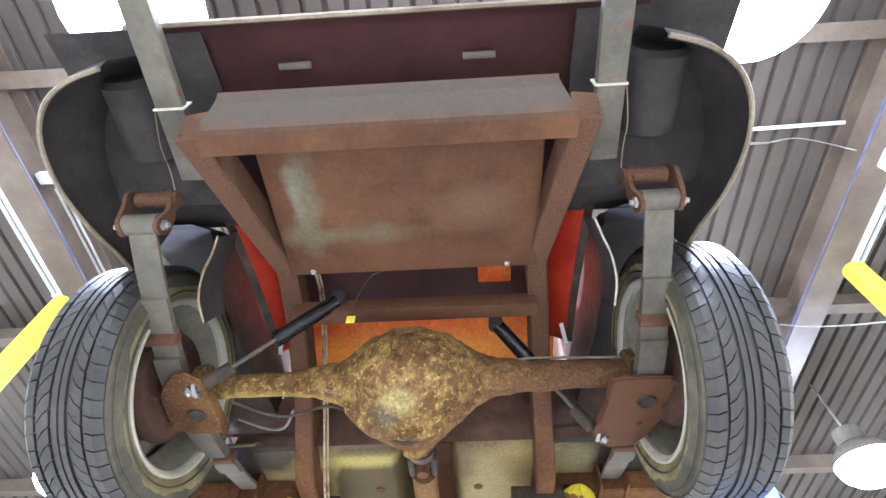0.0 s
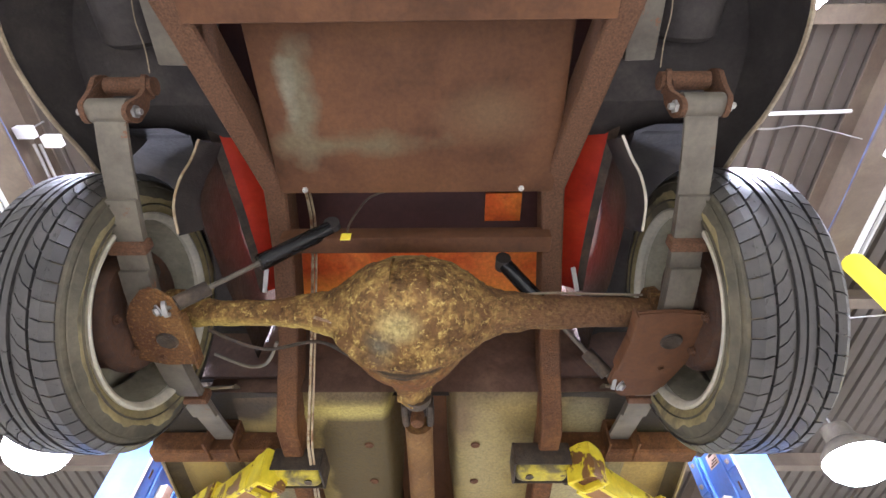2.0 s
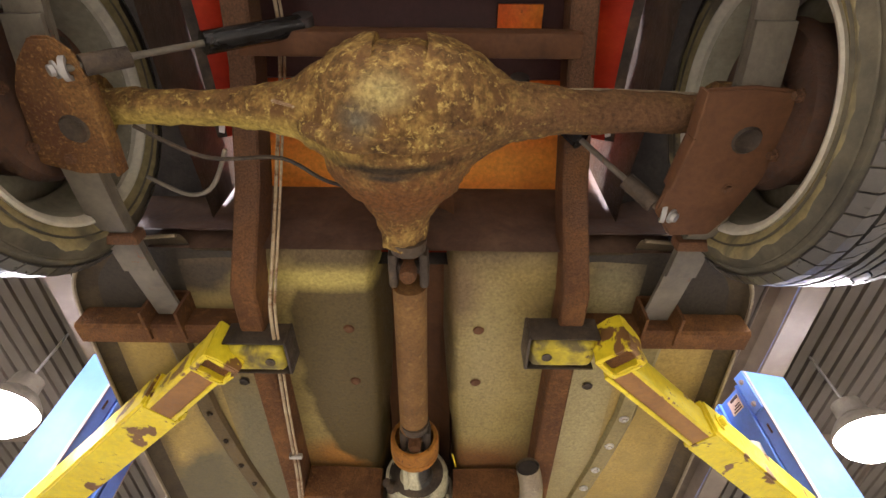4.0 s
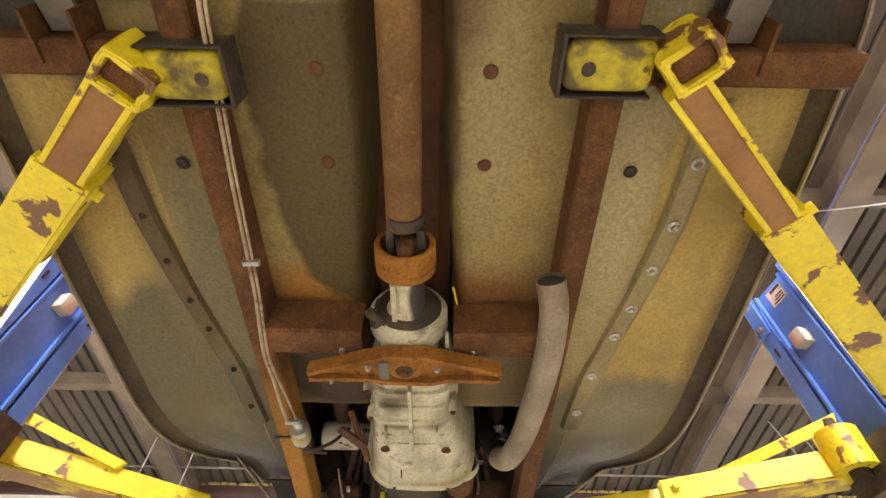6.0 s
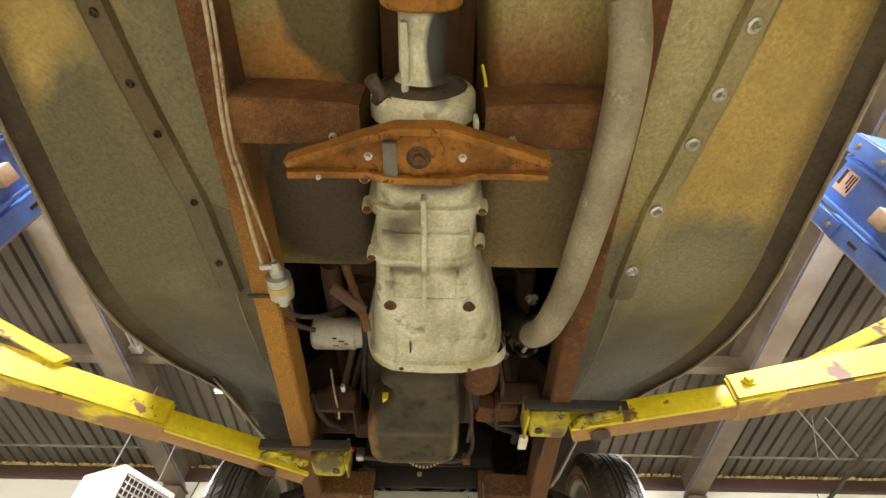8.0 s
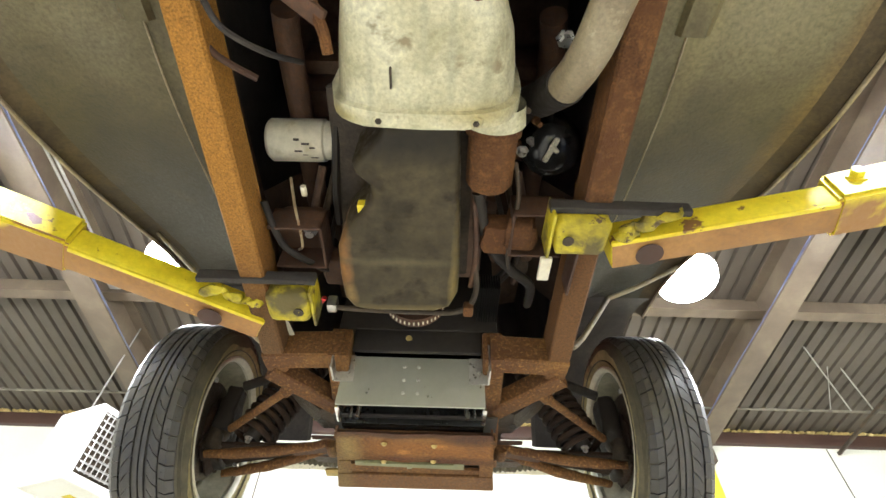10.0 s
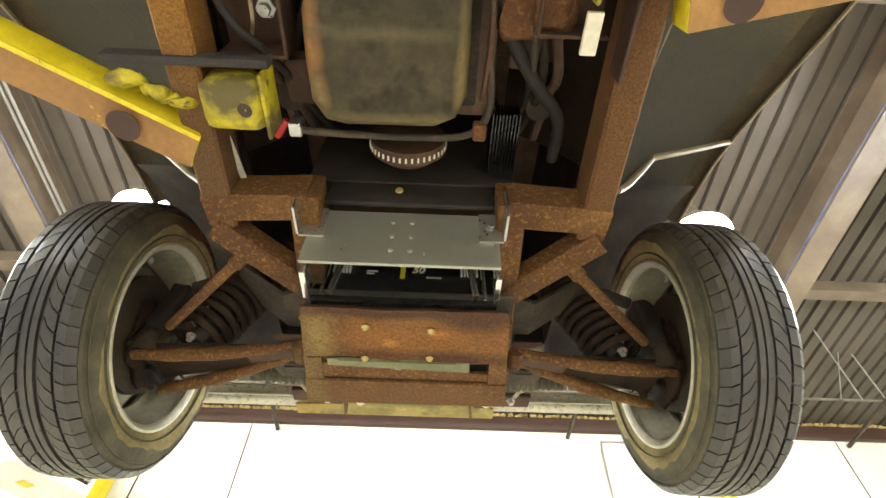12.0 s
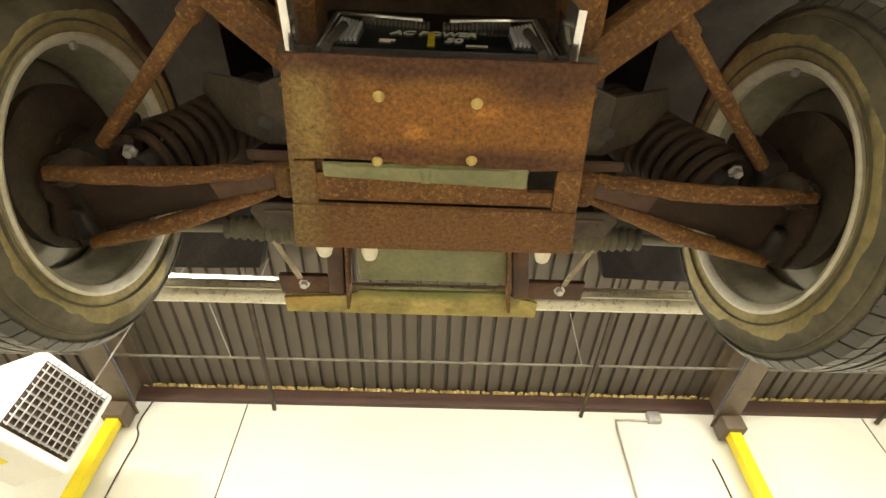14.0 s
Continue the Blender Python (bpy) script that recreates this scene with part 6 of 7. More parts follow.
    # pulley with bright teeth
    bm = lathe(B(), [(-0.012, 0), (-0.012, 0.07), (0.012, 0.072), (0.012, 0.06), (0.03, 0.05), (0.03, 0)], (-0.008, 3.108, 2.0), (-0.008, 4.1, 2.0), 40)
    pu = part("crank_pulley", bm, M_BAY, en, "rusty crank pulley")
    for k in range(40):
        a = k * math.tau / 40
        p = Vector((0.071 * math.cos(a) - 0.008, 3.108, 2.0 + 0.071 * math.sin(a)))
        part("tooth", box(B(), p - Vector((0.0018, 0.003, 0.0018)), p + Vector((0.0018, 0.006, 0.0018))), M_CHROME, pu, "", 0)
    # stabiliser hose under the pan's front, and hoses down the right
    part("front_hose", tube(B(), [(-0.19, 3.055, 1.927), (-0.14, 3.058, 1.925), (0.0, 3.058, 1.921), (0.10, 3.046, 1.917), (0.132, 3.0, 1.935), (0.125, 2.9, 1.96), (0.14, 2.8, 2.0)], 0.0065, 10), M_DARKSTEEL, en, "greasy brown pipe under the sump")
    part("pipe_clamp", box(B(), (0.105, 3.025, 1.905), (0.128, 3.055, 1.93), 0.005), M_RUST, en, "rusty clamp")
    part("hose_clamp", box(B(), (-0.205, 3.04, 1.917), (-0.183, 3.066, 1.95), 0.004), M_STEEL, en, "bright clamp")
    part("radiator_hose", tube(B(), [(0.12, 2.75, 1.96), (0.15, 2.88, 1.97), (0.21, 2.98, 1.99), (0.27, 3.06, 2.02), (0.28, 3.16, 2.05)], 0.012, 10), M_HOSE, en, "black hose")
    part("left_hose", tube(B(), [(-0.30, 2.78, 1.95), (-0.275, 2.87, 1.93), (-0.23, 2.93, 1.94), (-0.20, 2.99, 1.98)], 0.007, 10), M_HOSE, en, "black hose")
    part("wire", tube(B(), [(-0.262, 2.77, 2.02), (-0.244, 2.80, 1.96), (-0.236, 2.84, 1.94), (-0.24, 2.89, 1.945), (-0.262, 2.93, 1.98)], 0.003, 6), M_LINE, en, "tan wire")
    part("wire", tube(B(), [(-0.328, 2.455, 1.93), (-0.310, 2.48, 1.925), (-0.293, 2.499, 1.93), (-0.254, 2.529, 1.94)], 0.006, 8), M_BAY, en, "brown line")
    part("red_lead", tube(B(), [(-0.215, 3.05, 1.95), (-0.235, 3.08, 1.955), (-0.25, 3.10, 1.99)], 0.006, 6), M_COPPERRED, en, "red lead")
    # oil cooler fins by the right rail
    for k in range(9):
        part("cooler_fin", box(B(), (0.145 + k * 0.006, 3.04, 1.985), (0.1472 + k * 0.006, 3.16, 2.03)), M_BLACK_GLOSS, en, "", 0)
    # clutch linkage beside the bell housing
    part("linkage", tube(B(), [(-0.17, 2.36, 1.97), (-0.140, 2.41, 1.915), (-0.126, 2.44, 1.895), (-0.122, 2.468, 1.89)], 0.009, 8), M_RUST, en, "rusty linkage")
    part("linkage_arm", bar(B(), (-0.195, 2.385, 1.93), (-0.125, 2.425, 1.90), 0.028, 0.012), M_BAY, en)


def fuel_lines():
    fl = new("fuel_line")
    fl.parent = car
    for dx, r in ((0.0, 0.0040), (0.009, 0.0030)):
        pts = [(-0.272 + dx, 0.62, 2.24), (-0.268 + dx, 0.85, 2.30), (-0.270 + dx, 1.08, 2.14), (-0.274 + dx, 1.25, 2.0), (-0.278 + dx, 1.32, 1.957), (-0.287 + dx, 1.45, 1.947), (-0.299 + dx, 1.63, 1.938), (-0.310 + dx, 1.864, 1.925), (-0.317 + dx, 2.03, 1.897)]
        pts += [(-0.315, 2.13, 1.897), (-0.316, 2.24, 1.897), (-0.313, 2.30, 1.897)] if dx == 0 else [(-0.304, 2.13, 1.897), (-0.295, 2.24, 1.90), (-0.289, 2.30, 1.897)]
        part("steel_tube", tube(B(), pts, r, 8, 5), M_LINE, fl, "tarnished steel line")
    bm = lathe(B(), [(-0.06, 0), (-0.06, 0.008), (-0.045, 0.009), (-0.04, 0.014), (-0.028, 0.014), (-0.026, 0.024), (0.026, 0.024), (0.03, 0.012), (0.05, 0.010), (0.05, 0)], (-0.287, 2.348, 1.893), (-0.282, 3.348, 1.853), 20)
    part("fuel_filter", bm, M_ALU, fl, "bright alloy fuel filter")
    part("filter_band", lathe(B(), [(-0.008, 0.0245), (-0.008, 0.0255), (0.008, 0.0255), (0.008, 0.0245)], (-0.287, 2.348, 1.893), (-0.282, 3.348, 1.853), 20), M_BRASS, fl, "brass band")
    part("rubber_hose", tube(B(), [(-0.285, 2.40, 1.891), (-0.272, 2.44, 1.90), (-0.235, 2.49, 1.95), (-0.20, 2.53, 2.02)], 0.005, 8), M_BLACK, fl, "black rubber hose")
    part("rail_clamp", box(B(), (-0.365, 2.385, 1.9035), (-0.27, 2.395, 1.9065), 0.001), M_DARKSTEEL, fl)
    for yy, zz in ((1.45, 1.942), (1.80, 1.926), (2.30, 1.893)):
        part("line_clip", box(B(), (-0.318 if yy > 1.7 else -0.300, yy - 0.006, zz - 0.004), (-0.285 if yy > 1.7 else -0.268, yy + 0.006, zz + 0.008), 0.002), M_STEEL, fl, "bright clip")


def front_end():
    fr = new("front_frame")
    fr.parent = car
    z = 1.862
    for s in SIDES:
        bm = rail(B(), mirror([(0.36, 3.185, z), (0.175, 3.175, z)], s), 0.055, 0.075)
        part("step_rail", bm, M_RUST_FRONT, fr, "rusty boxed rail")
        bm = rail(B(), mirror([(0.183, 3.15, z), (0.190, 3.40, z - 0.02), (0.205, 3.62, z - 0.03)], s), 0.05, 0.085)
        part("front_rail", bm, M_RUST_FRONT, fr, "rusty boxed rail")
        bm = rail(B(), mirror([(0.355, 3.225, z - 0.006), (0.195, 3.36, z - 0.022)], s), 0.05, 0.05)
        part("diagonal_brace", bm, M_RUST_FRONT, fr, "rusty diagonal brace")
        # dark spring tower plate
        bm = slab(B(), mirror([(0.20, 3.38), (0.262, 3.405), (0.385, 3.43), (0.404, 3.467), (0.345, 3.510), (0.262, 3.500), (0.20, 3.50)], s), lambda x, y: 1.874 + 0.85 * max(0, abs(x) - 0.262), lambda x, y: 1.884 + 0.85 * max(0, abs(x) - 0.262))
        tw = part("tower_plate", bm, M_DARKSTEEL, fr, "dark spring tower plate", 0)
        part("tower_hole", lathe(B(), [(0, 0), (0, 0.009), (0.003, 0.011), (0.0015, 0)], (s * 0.262, 3.462, 1.875), (s * 0.262, 3.462, 0), 12), M_BLACK, tw)
        bm = loft(B(), [[(s * x, y, zz) for y, zz in ((3.36, 1.88), (3.72, 1.90), (3.70, 2.25), (3.40, 2.25))] for x in (0.225, 0.24)])
        part("spring_tower", bm, M_BLACK, fr, "black spring tower", 0)
        # lower control arm of two forged legs, strut rod, coil
        for a, b in (((0.235, 3.525, 1.845), (0.575, 3.520, 1.800)), ((0.235, 3.555, 1.848), (0.568, 3.660, 1.812))):
            aa, bb = Vector((s * a[0], *a[1:])), Vector((s * b[0], *b[1:]))
            mid = (aa + bb) / 2 + Vector((0, 0.006, -0.006))
            bm = tube(B(), [aa, mid, bb], 0.013, 14, 10, True, [0.010, 0.013, 0.0145, 0.014, 0.010])
            for v in bm.verts:
                v.co += noise.noise_vector(v.co * 40) * 0.003
            part("control_arm_leg", bm, M_RUST_FRONT, fr, "rusty forged control arm")
        bm = slab(B(), mirror([(0.25, 3.524), (0.42, 3.527), (0.575, 3.530), (0.565, 3.652), (0.42, 3.606), (0.25, 3.553)], s), 1.834, 1.842, 0.002)
        part("arm_web", bm, M_COIL, fr, "greasy dark web of the control arm", 0)
        part("arm_gusset", slab(B(), mirror([(0.25, 3.526), (0.36, 3.529), (0.345, 3.578), (0.25, 3.551)], s), 1.829, 1.833, 0.001), M_BAY, fr, "maroon gusset plate", 0)
        part("pivot_tab", slab(B(), mirror([(0.222, 3.497), (0.292, 3.497), (0.292, 3.514), (0.222, 3.516)], s), 1.846, 1.852, 0.002), M_BAY, fr, "brown pivot tab", 0)
        bm = slab(B(), mirror([(0.222, 3.592), (0.300, 3.594), (0.310, 3.612), (0.295, 3.648), (0.225, 3.652)], s), 1.847, 1.852, 0.0015)
        side_plate = part("rack_plate", bm, M_DARKSTEEL, fr, "dark plate with a slot", 0)
        part("plate_slot", slab(B(), mirror([(0.238, 3.606), (0.284, 3.607), (0.284, 3.613), (0.238, 3.612)], s), 1.845, 1.848), M_TRIM, side_plate, "", 0)
        part("arm_pivot", lathe(B(), [(-0.026, 0), (-0.026, 0.015), (-0.022, 0.018), (0.022, 0.018), (0.026, 0.015), (0.026, 0)], (s * 0.235, 3.54, 1.838), (s * 0.235, 4.54, 1.838), 14), M_RUST_FRONT, fr)
        part("strut_rod", tube(B(), [(s * 0.322, 3.300, 1.866), (s * 0.521, 3.505, 1.868)], 0.0110, 14, 1), M_RUST_FRONT, fr, "rusty thin strut rod")
        part("strut_bush", lathe(B(), [(-0.02, 0), (-0.02, 0.015), (0.012, 0.016), (0.014, 0)], (s * 0.326, 3.304, 1.866), (s * 0.521, 3.505, 1.868), 14), M_RUST_FRONT, fr)
        c0, c1 = Vector((s * 0.475, 3.55, 1.86)), Vector((s * 0.345, 3.55, 2.16))
        d, sx, u = axes(c0, c1)
        pts = [c0 + d * ((c1 - c0).length * k / 130) + (sx * math.cos(k * math.tau / 10) + u * math.sin(k * math.tau / 10)) * 0.055 for k in range(131)]
        part("coil_spring", tube(B(), pts, 0.0092, 8, 2), M_COIL, fr, "dark rusty coil spring")
        part("front_shock", tube(B(), [c0, c1], 0.026, 14, 1), M_BLACK, fr, "black shock absorber")
        part("spindle", tube(B(), [(s * 0.585, 3.53, 1.82), (s * 0.57, 3.56, 1.90), (s * 0.56, 3.57, 2.02)], 0.028, 12, 4, True, [0.02, 0.036, 0.02]), M_DARKSTEEL, fr, "greasy dark spindle")
        part("ball_joint", lathe(B(), [(-0.02, 0), (-0.02, 0.02), (0.0, 0.026), (0.03, 0.022), (0.03, 0)], (s * 0.57, 3.535, 1.835), (s * 0.57, 3.535, 2.8), 14), M_DARKSTEEL, fr)
        part("upper_arm", tube(B(), [(s * 0.30, 3.5, 2.1), (s * 0.55, 3.56, 2.04)], 0.015, 10, 1), M_BLACK, fr)
        # steering rack bellows and tie rod
        bm = lathe(B(), [(k * 0.0075, 0.026 + (0.006 if k % 2 else 0.0) - k * 0.0006) for k in range(20)], (s * 0.225, 3.665, 1.872), (s * 1.2, 3.665, 1.86), 16)
        part("rack_bellows", bm, M_SIDEWALL, fr, "dusty black ribbed rack bellows", 20)
        part("tie_rod", tube(B(), [(s * 0.37, 3.665, 1.87), (s * 0.55, 3.67, 1.87)], 0.009, 10, 1), M_SPRING, fr, "steel tie rod")
        part("tower_bolt", bolt(B(), (s * 0.462, 3.50, 1.84), 0.007, 0.014), M_STEEL, fr, "bright bolt")
    # skid plate with a window
    zp = 1.766
    bm = B()
    # upper sheet, dished and with a wavy front edge
    nx, ny = 24, 10
    for up in (0.0, 0.006):
        grid = []
        for b in range(ny + 1):
            row = []
            for a in range(nx + 1):
                f, g = a / nx * 2 - 1, b / ny
                x = f * (0.190 + 0.008 * g)
                yy = 3.321 + g * 0.146 + (0.006 * math.sin(f * 3.1 + 0.6) if b == ny else 0)
                row.append((x, yy, zp + up + 0.006 * (1 - f * f) * math.sin(g * 3.1) + 0.003 * noise.noise(Vector((x * 14, yy * 14, 2)))))
            grid.append(row)
        loft(bm, grid, False, False)
    for e in SIDES:
        slab(bm, [(e * 0.198, 3.4662), (e * 0.168, 3.4657), (e * 0.170, 3.541), (e * 0.207, 3.541)], zp, zp + 0.008)
    slab(bm, [(-0.168, 3.484), (0.130, 3.496), (0.130, 3.506), (0.168, 3.506), (0.168, 3.5300), (-0.170, 3.5285)], zp + 0.002, zp + 0.010)
    slab(bm, [(-0.168, 3.4660), (-0.158, 3.4660), (-0.158, 3.490), (-0.168, 3.490)], zp + 0.012, zp + 0.018)
    slab(bm, [(-0.208, 3.534), (0.208, 3.536), (0.216, 3.616), (-0.216, 3.618)], zp - 0.002, zp + 0.006, 0.002)
    for e in SIDES:
        bar(bm, (e * 0.188, 3.325, zp + 0.010), (e * 0.205, 3.54, zp + 0.012), 0.006, 0.022, 0.001)
    sk = part("skid_plate", bm, M_RUST_FRONT, fr, "heavily rusted skid plate with a slot", 30)
    for x, y in ((-0.075, 3.37), (0.048, 3.375), (-0.081, 3.462), (0.047, 3.456)):
        part("pin", lathe(B(), [(0, 0.0), (0, 0.008), (0.003, 0.007), (0.006, 0.004), (0.007, 0.0)], (x, y, zp), (x, y + 0.3, 0), 10), M_BRASS, sk, "pale brass pin end")
    bm = box(B(), (-0.205, 3.33, zp + 0.05), (0.205, 3.60, zp + 0.056))
    part("box_floor", bm, M_BLACK, fr, "dark inside of the box")
    for y0, y1, up in ((3.36, 3.366, 0.03), (3.60, 3.606, 0.1)):
        part("box_wall", slab(B(), [(-0.2, y0), (0.2, y0), (0.2, y1), (-0.2, y1)], zp + 0.009, zp + up), M_RUST_FRONT, fr, "", 0)
    bm = slab(B(), [(-0.157, 3.4665), (0.128, 3.4665), (0.128, 3.500), (-0.157, 3.489)], zp - 0.0005, zp + 0.005, 0.0015)
    slab(bm, [(-0.135, 3.4690), (0.100, 3.4690), (0.100, 3.488), (-0.135, 3.478)], zp - 0.003, zp + 0.001, 0.001)
    cl = part("cooler_line", bm, M_STRIP, fr, "grey metal strip seen through the slot")
    part("strip_joint", box(B(), (-0.022, 3.468, zp - 0.004), (-0.008, 3.494, zp + 0.004), 0.002), M_STRIP, cl)
    for x in (-0.106,):
        part("pale_cap", lathe(B(), [(0, 0), (0, 0.012), (0.025, 0.014), (0.038, 0.010), (0.038, 0)], (x, 3.625, 1.80), (x, 4.0, 1.77), 12), M_WHITE, fr, "pale plastic cap")
    # bright plate with bolted tabs, standing steeply, and the dark bar behind it
    def on_plate(x, q, off=0.0):
        """q from the lower edge (0) to the upper (1)."""
        return Vector((x, 3.228 - 0.022 * q - off, 1.783 + 0.118 * q - off * 0.2))
    bm = loft(B(), [[on_plate(x + dx * q, q, o) for q, o in ((1, 0.003), (0, 0.003), (0, -0.004), (1, -0.004))] for x, dx in ((-0.183, 0.010), (0.164, 0))], True, True)
    pl = part("alloy_plate", bm, M_ALU, fr, "bright sheet aluminium plate", 0)
    for s in SIDES:
        xs = s * 0.16 - 0.01
        bm = loft(B(), [[on_plate(xs + dx, q, o) for q, o in ((1.0, 0.008), (0.45, 0.008), (0.45, 0.004), (1.0, 0.004))] for dx in (-0.022, 0.022)], True, True)
        part("plate_tab", bm, M_STEEL, pl, "bright tab", 0)
        part("tab_bolt", bolt(B(), on_plate(xs, 0.72, 0.008), 0.006, 0.008, (0, -1, 0)), M_STEEL, pl)
        part("tab_upright", box(B(), (xs + s * 0.022 - 0.002, 3.15, 1.83), (xs + s * 0.022 + 0.002, 3.205, 1.905)), M_STEEL, pl, "", 0)
    for x in (-0.028, 0.006):
        for q in (0.25, 0.52, 0.80):
            part("rivet", lathe(B(), [(0, 0.0045), (0.0025, 0.0035), (0.003, 0)], on_plate(x, q, 0.003), on_plate(x, q, 1), 8), M_STEEL, pl)
    part("dark_bar", bar(B(), (-0.158, 3.19, 1.94), (0.158, 3.19, 1.94), 0.012, 0.07), M_HOSE, fr, "black bar across the radiator bay")
    part("bar_plug", lathe(B(), [(0, 0.0085), (0.004, 0.007), (0.005, 0)], (-0.022, 3.184, 1.945), (-0.022, 2.0, 1.8), 10), M_BRASS, fr, "yellow plug")
    # front bar with end brackets
    sec = [(3.934, 1.986), (3.943, 1.974), (3.957, 1.970), (3.971, 1.979), (3.979, 2.003), (3.972, 2.026), (3.957, 2.036), (3.942, 2.030)]
    sec += [(y - 0.003 if 2 < k < 6 else y, z + (0.003 if k < 4 else -0.003)) for k, (y, z) in reversed(list(enumerate(sec)))]
    fb = part("front_bumper", loft(B(), [[(x, y, z + 0.0035 * x) for y, z in sec] for x in (-0.68, -0.3, 0.0, 0.3, 0.68)]), M_CHROME, fr, "dull chromed bumper, hollow behind")
    # Pale bead added for the highlight along the bumper's upper edge.
    part("lip_highlight", tube(B(), [(-0.68, 3.932, 1.987), (0.68, 3.932, 1.991)], 0.003, 8, 1), M_RIM, fb, "pale bead standing for the highlight on the upper lip")
    part("bar_tray", slab(B(), [(-0.33, 3.918), (-0.19, 3.910), (-0.16, 3.892), (0.16, 3.888), (0.19, 3.906), (0.236, 3.916), (0.238, 3.966), (-0.33, 3.966)], 1.950, 1.957, 0.002), M_TRAY, fb, "dirty yellow-green tray", 0)
    for s in SIDES:
        part("bar_bracket", box(B(), (s * 0.335, 3.860, 1.957), (s * 0.185, 3.912, 1.97), 0.003), M_BAY, fb, "rusty bracket")
        xa, xb = (0.168, 0.183) if s < 0 else (0.143, 0.169)
        part("bracket_leg", bar(B(), (s * xa, 3.70, 1.925), (s * xb, 3.92, 1.940), 0.006, 0.040, 0.002), M_RUST_FRONT, fb)
        part("bumper_brace", bar(B(), (s * 0.318, 3.72, 1.925), (s * 0.286, 3.865, 1.955), 0.012, 0.004, 0.001), M_PIPE, fb, "pale metal brace")
        part("bracket_block", bar(B(), (s * (xa + 0.026), 3.71, 1.935), (s * (xb + 0.024), 3.89, 1.950), 0.034, 0.030), M_BAY, fb, "dark brown block")
        part("bracket_bolt", bolt(B(), (s * 0.28, 3.88, 1.957), 0.008, 0.012), M_STEEL, fb)
        part("horn", lathe(B(), [(0, 0), (0, 0.012), (0.025, 0.014), (0.038, 0.010), (0.038, 0)], (s * 0.18, 3.62, 1.80), (s * 0.18, 4.0, 1.77), 12), M_WHITE, fb, "pale plastic cap")
    part("valance", slab(B(), [(-0.16, 3.65), (0.16, 3.65), (0.16, 3.872), (-0.16, 3.872)], 1.965, 1.97), M_STRIP, fr, "dull green-grey valance")
    # black unit with a silver mesh surround and printed face, seen past the plate
    un = part("power_unit", box(B(), (-0.185, 3.340, 1.80), (0.172, 3.44, 2.04), 0.006), M_BLACK_GLOSS, fr, "black unit with white print and a silver mesh surround")
    for s in SIDES:
        for k in range(6):
            x = -0.007 + s * (0.112 + k * 0.0062)
            part("mesh_bar", box(B(), (x - 0.0016, 3.334, 1.880), (x + 0.0022, 3.340, 1.955 + 0.004 * k)), M_HEATER, un, "", 0)
        for k in range(17):
            x = -0.007 + s * (0.012 + k * 0.0062)
            part("mesh_bar", box(B(), (x - 0.0016, 3.334, 1.945 + 0.0012 * k), (x + 0.0022, 3.340, 1.965 + 0.0012 * k)), M_SPRING, un, "", 0)
        part("bright_frame", tube(B(), [(-0.007 + s * 0.155, 3.333, 1.81), (-0.007 + s * 0.152, 3.333, 1.965), (-0.007 + s * 0.14, 3.333, 1.985), (-0.007 + s * 0.02, 3.333, 1.965)], 0.0045, 8, 3), M_MIRROR, un, "bright chrome frame")
        part("chrome_leg", tube(B(), [(-0.007 + s * 0.128, 3.326, 1.90), (-0.007 + s * 0.132, 3.326, 1.86), (-0.007 + s * 0.137, 3.327, 1.81)], 0.007, 10, 3), M_MIRROR, un, "bright chrome leg")
        part("white_upright", box(B(), (-0.01 + s * 0.172, 3.27, 1.80), (-0.01 + s * 0.183, 3.335, 1.90), 0.002), M_MIRROR, fr, "bright metal upright")
    for txt, x, z, size in (("AC POWER", -0.072, 1.914, 0.024), ("50", 0.005, 1.886, 0.025)):
        cu = bpy.data.curves.new("text", "FONT")
        cu.body, cu.size, cu.extrude, cu.shear, cu.offset = txt, size, 0.0005, 0.25, 0.0007
        tmp = bpy.data.objects.new("text", cu)
        me = bpy.data.meshes.new_from_object(tmp)
        bpy.data.objects.remove(tmp)
        me.transform(Matrix.Translation((x, 3.3385, z)) @ Matrix.Rotation(math.pi / 2, 4, "X"))
        me.materials.append(M_WHITE)
        ob = new("lettering", me)
        ob.parent = un
    part("yellow_mark", box(B(), (-0.018, 3.3375, 1.868), (-0.008, 3.3395, 1.925)), M_YELLOW_CLEAN, un, "yellow sticker")
    for k, (x, w) in enumerate(((-0.085, 0.022), (-0.085, 0.016), (0.035, 0.03))):
        part("print_bar", box(B(), (x, 3.3375, 1.886 - 0.007 * k), (x + w, 3.3395, 1.8875 - 0.007 * k)), M_WHITE, un, "small white print")
    # radiator and grille dark mass, inner aprons closing the engine bay
    part("radiator", box(B(), (-0.2, 3.18, 1.97), (0.2, 3.24, 2.5), 0.004), M_HOSE, fr, "black radiator")
    for s in SIDES:
        bm = loft(B(), [[(s * x, y, zz) for y in (2.30, 2.7, 3.05, 3.35)] for x, zz in ((0.355, 2.0), (0.40, 2.2), (0.40, 2.6))], False, False)
        part("inner_apron", bm, M_GREASE, car, "black inner apron")
        bm = loft(B(), [[(s * 0.402, y, zz) for y in (3.34, 3.6, 3.9)] for zz in (2.24, 2.66)], False, False)
        part("apron_top", bm, M_BLACK, car, "dark upper side of the engine bay")
        bm = loft(B(), [[(s * x, 3.57 + r * math.cos(a), 1.93 + r * math.sin(a)) for a in [0.35 + 1.85 * k / 14 for k in range(15)]] for x, r in ((0.40, 0.36), (0.42, 0.39), (0.56, 0.40), (0.72, 0.40))], False, False)
        part("front_wheelhouse", bm, M_BLACK, car, "black inside of the front wheelhouse")
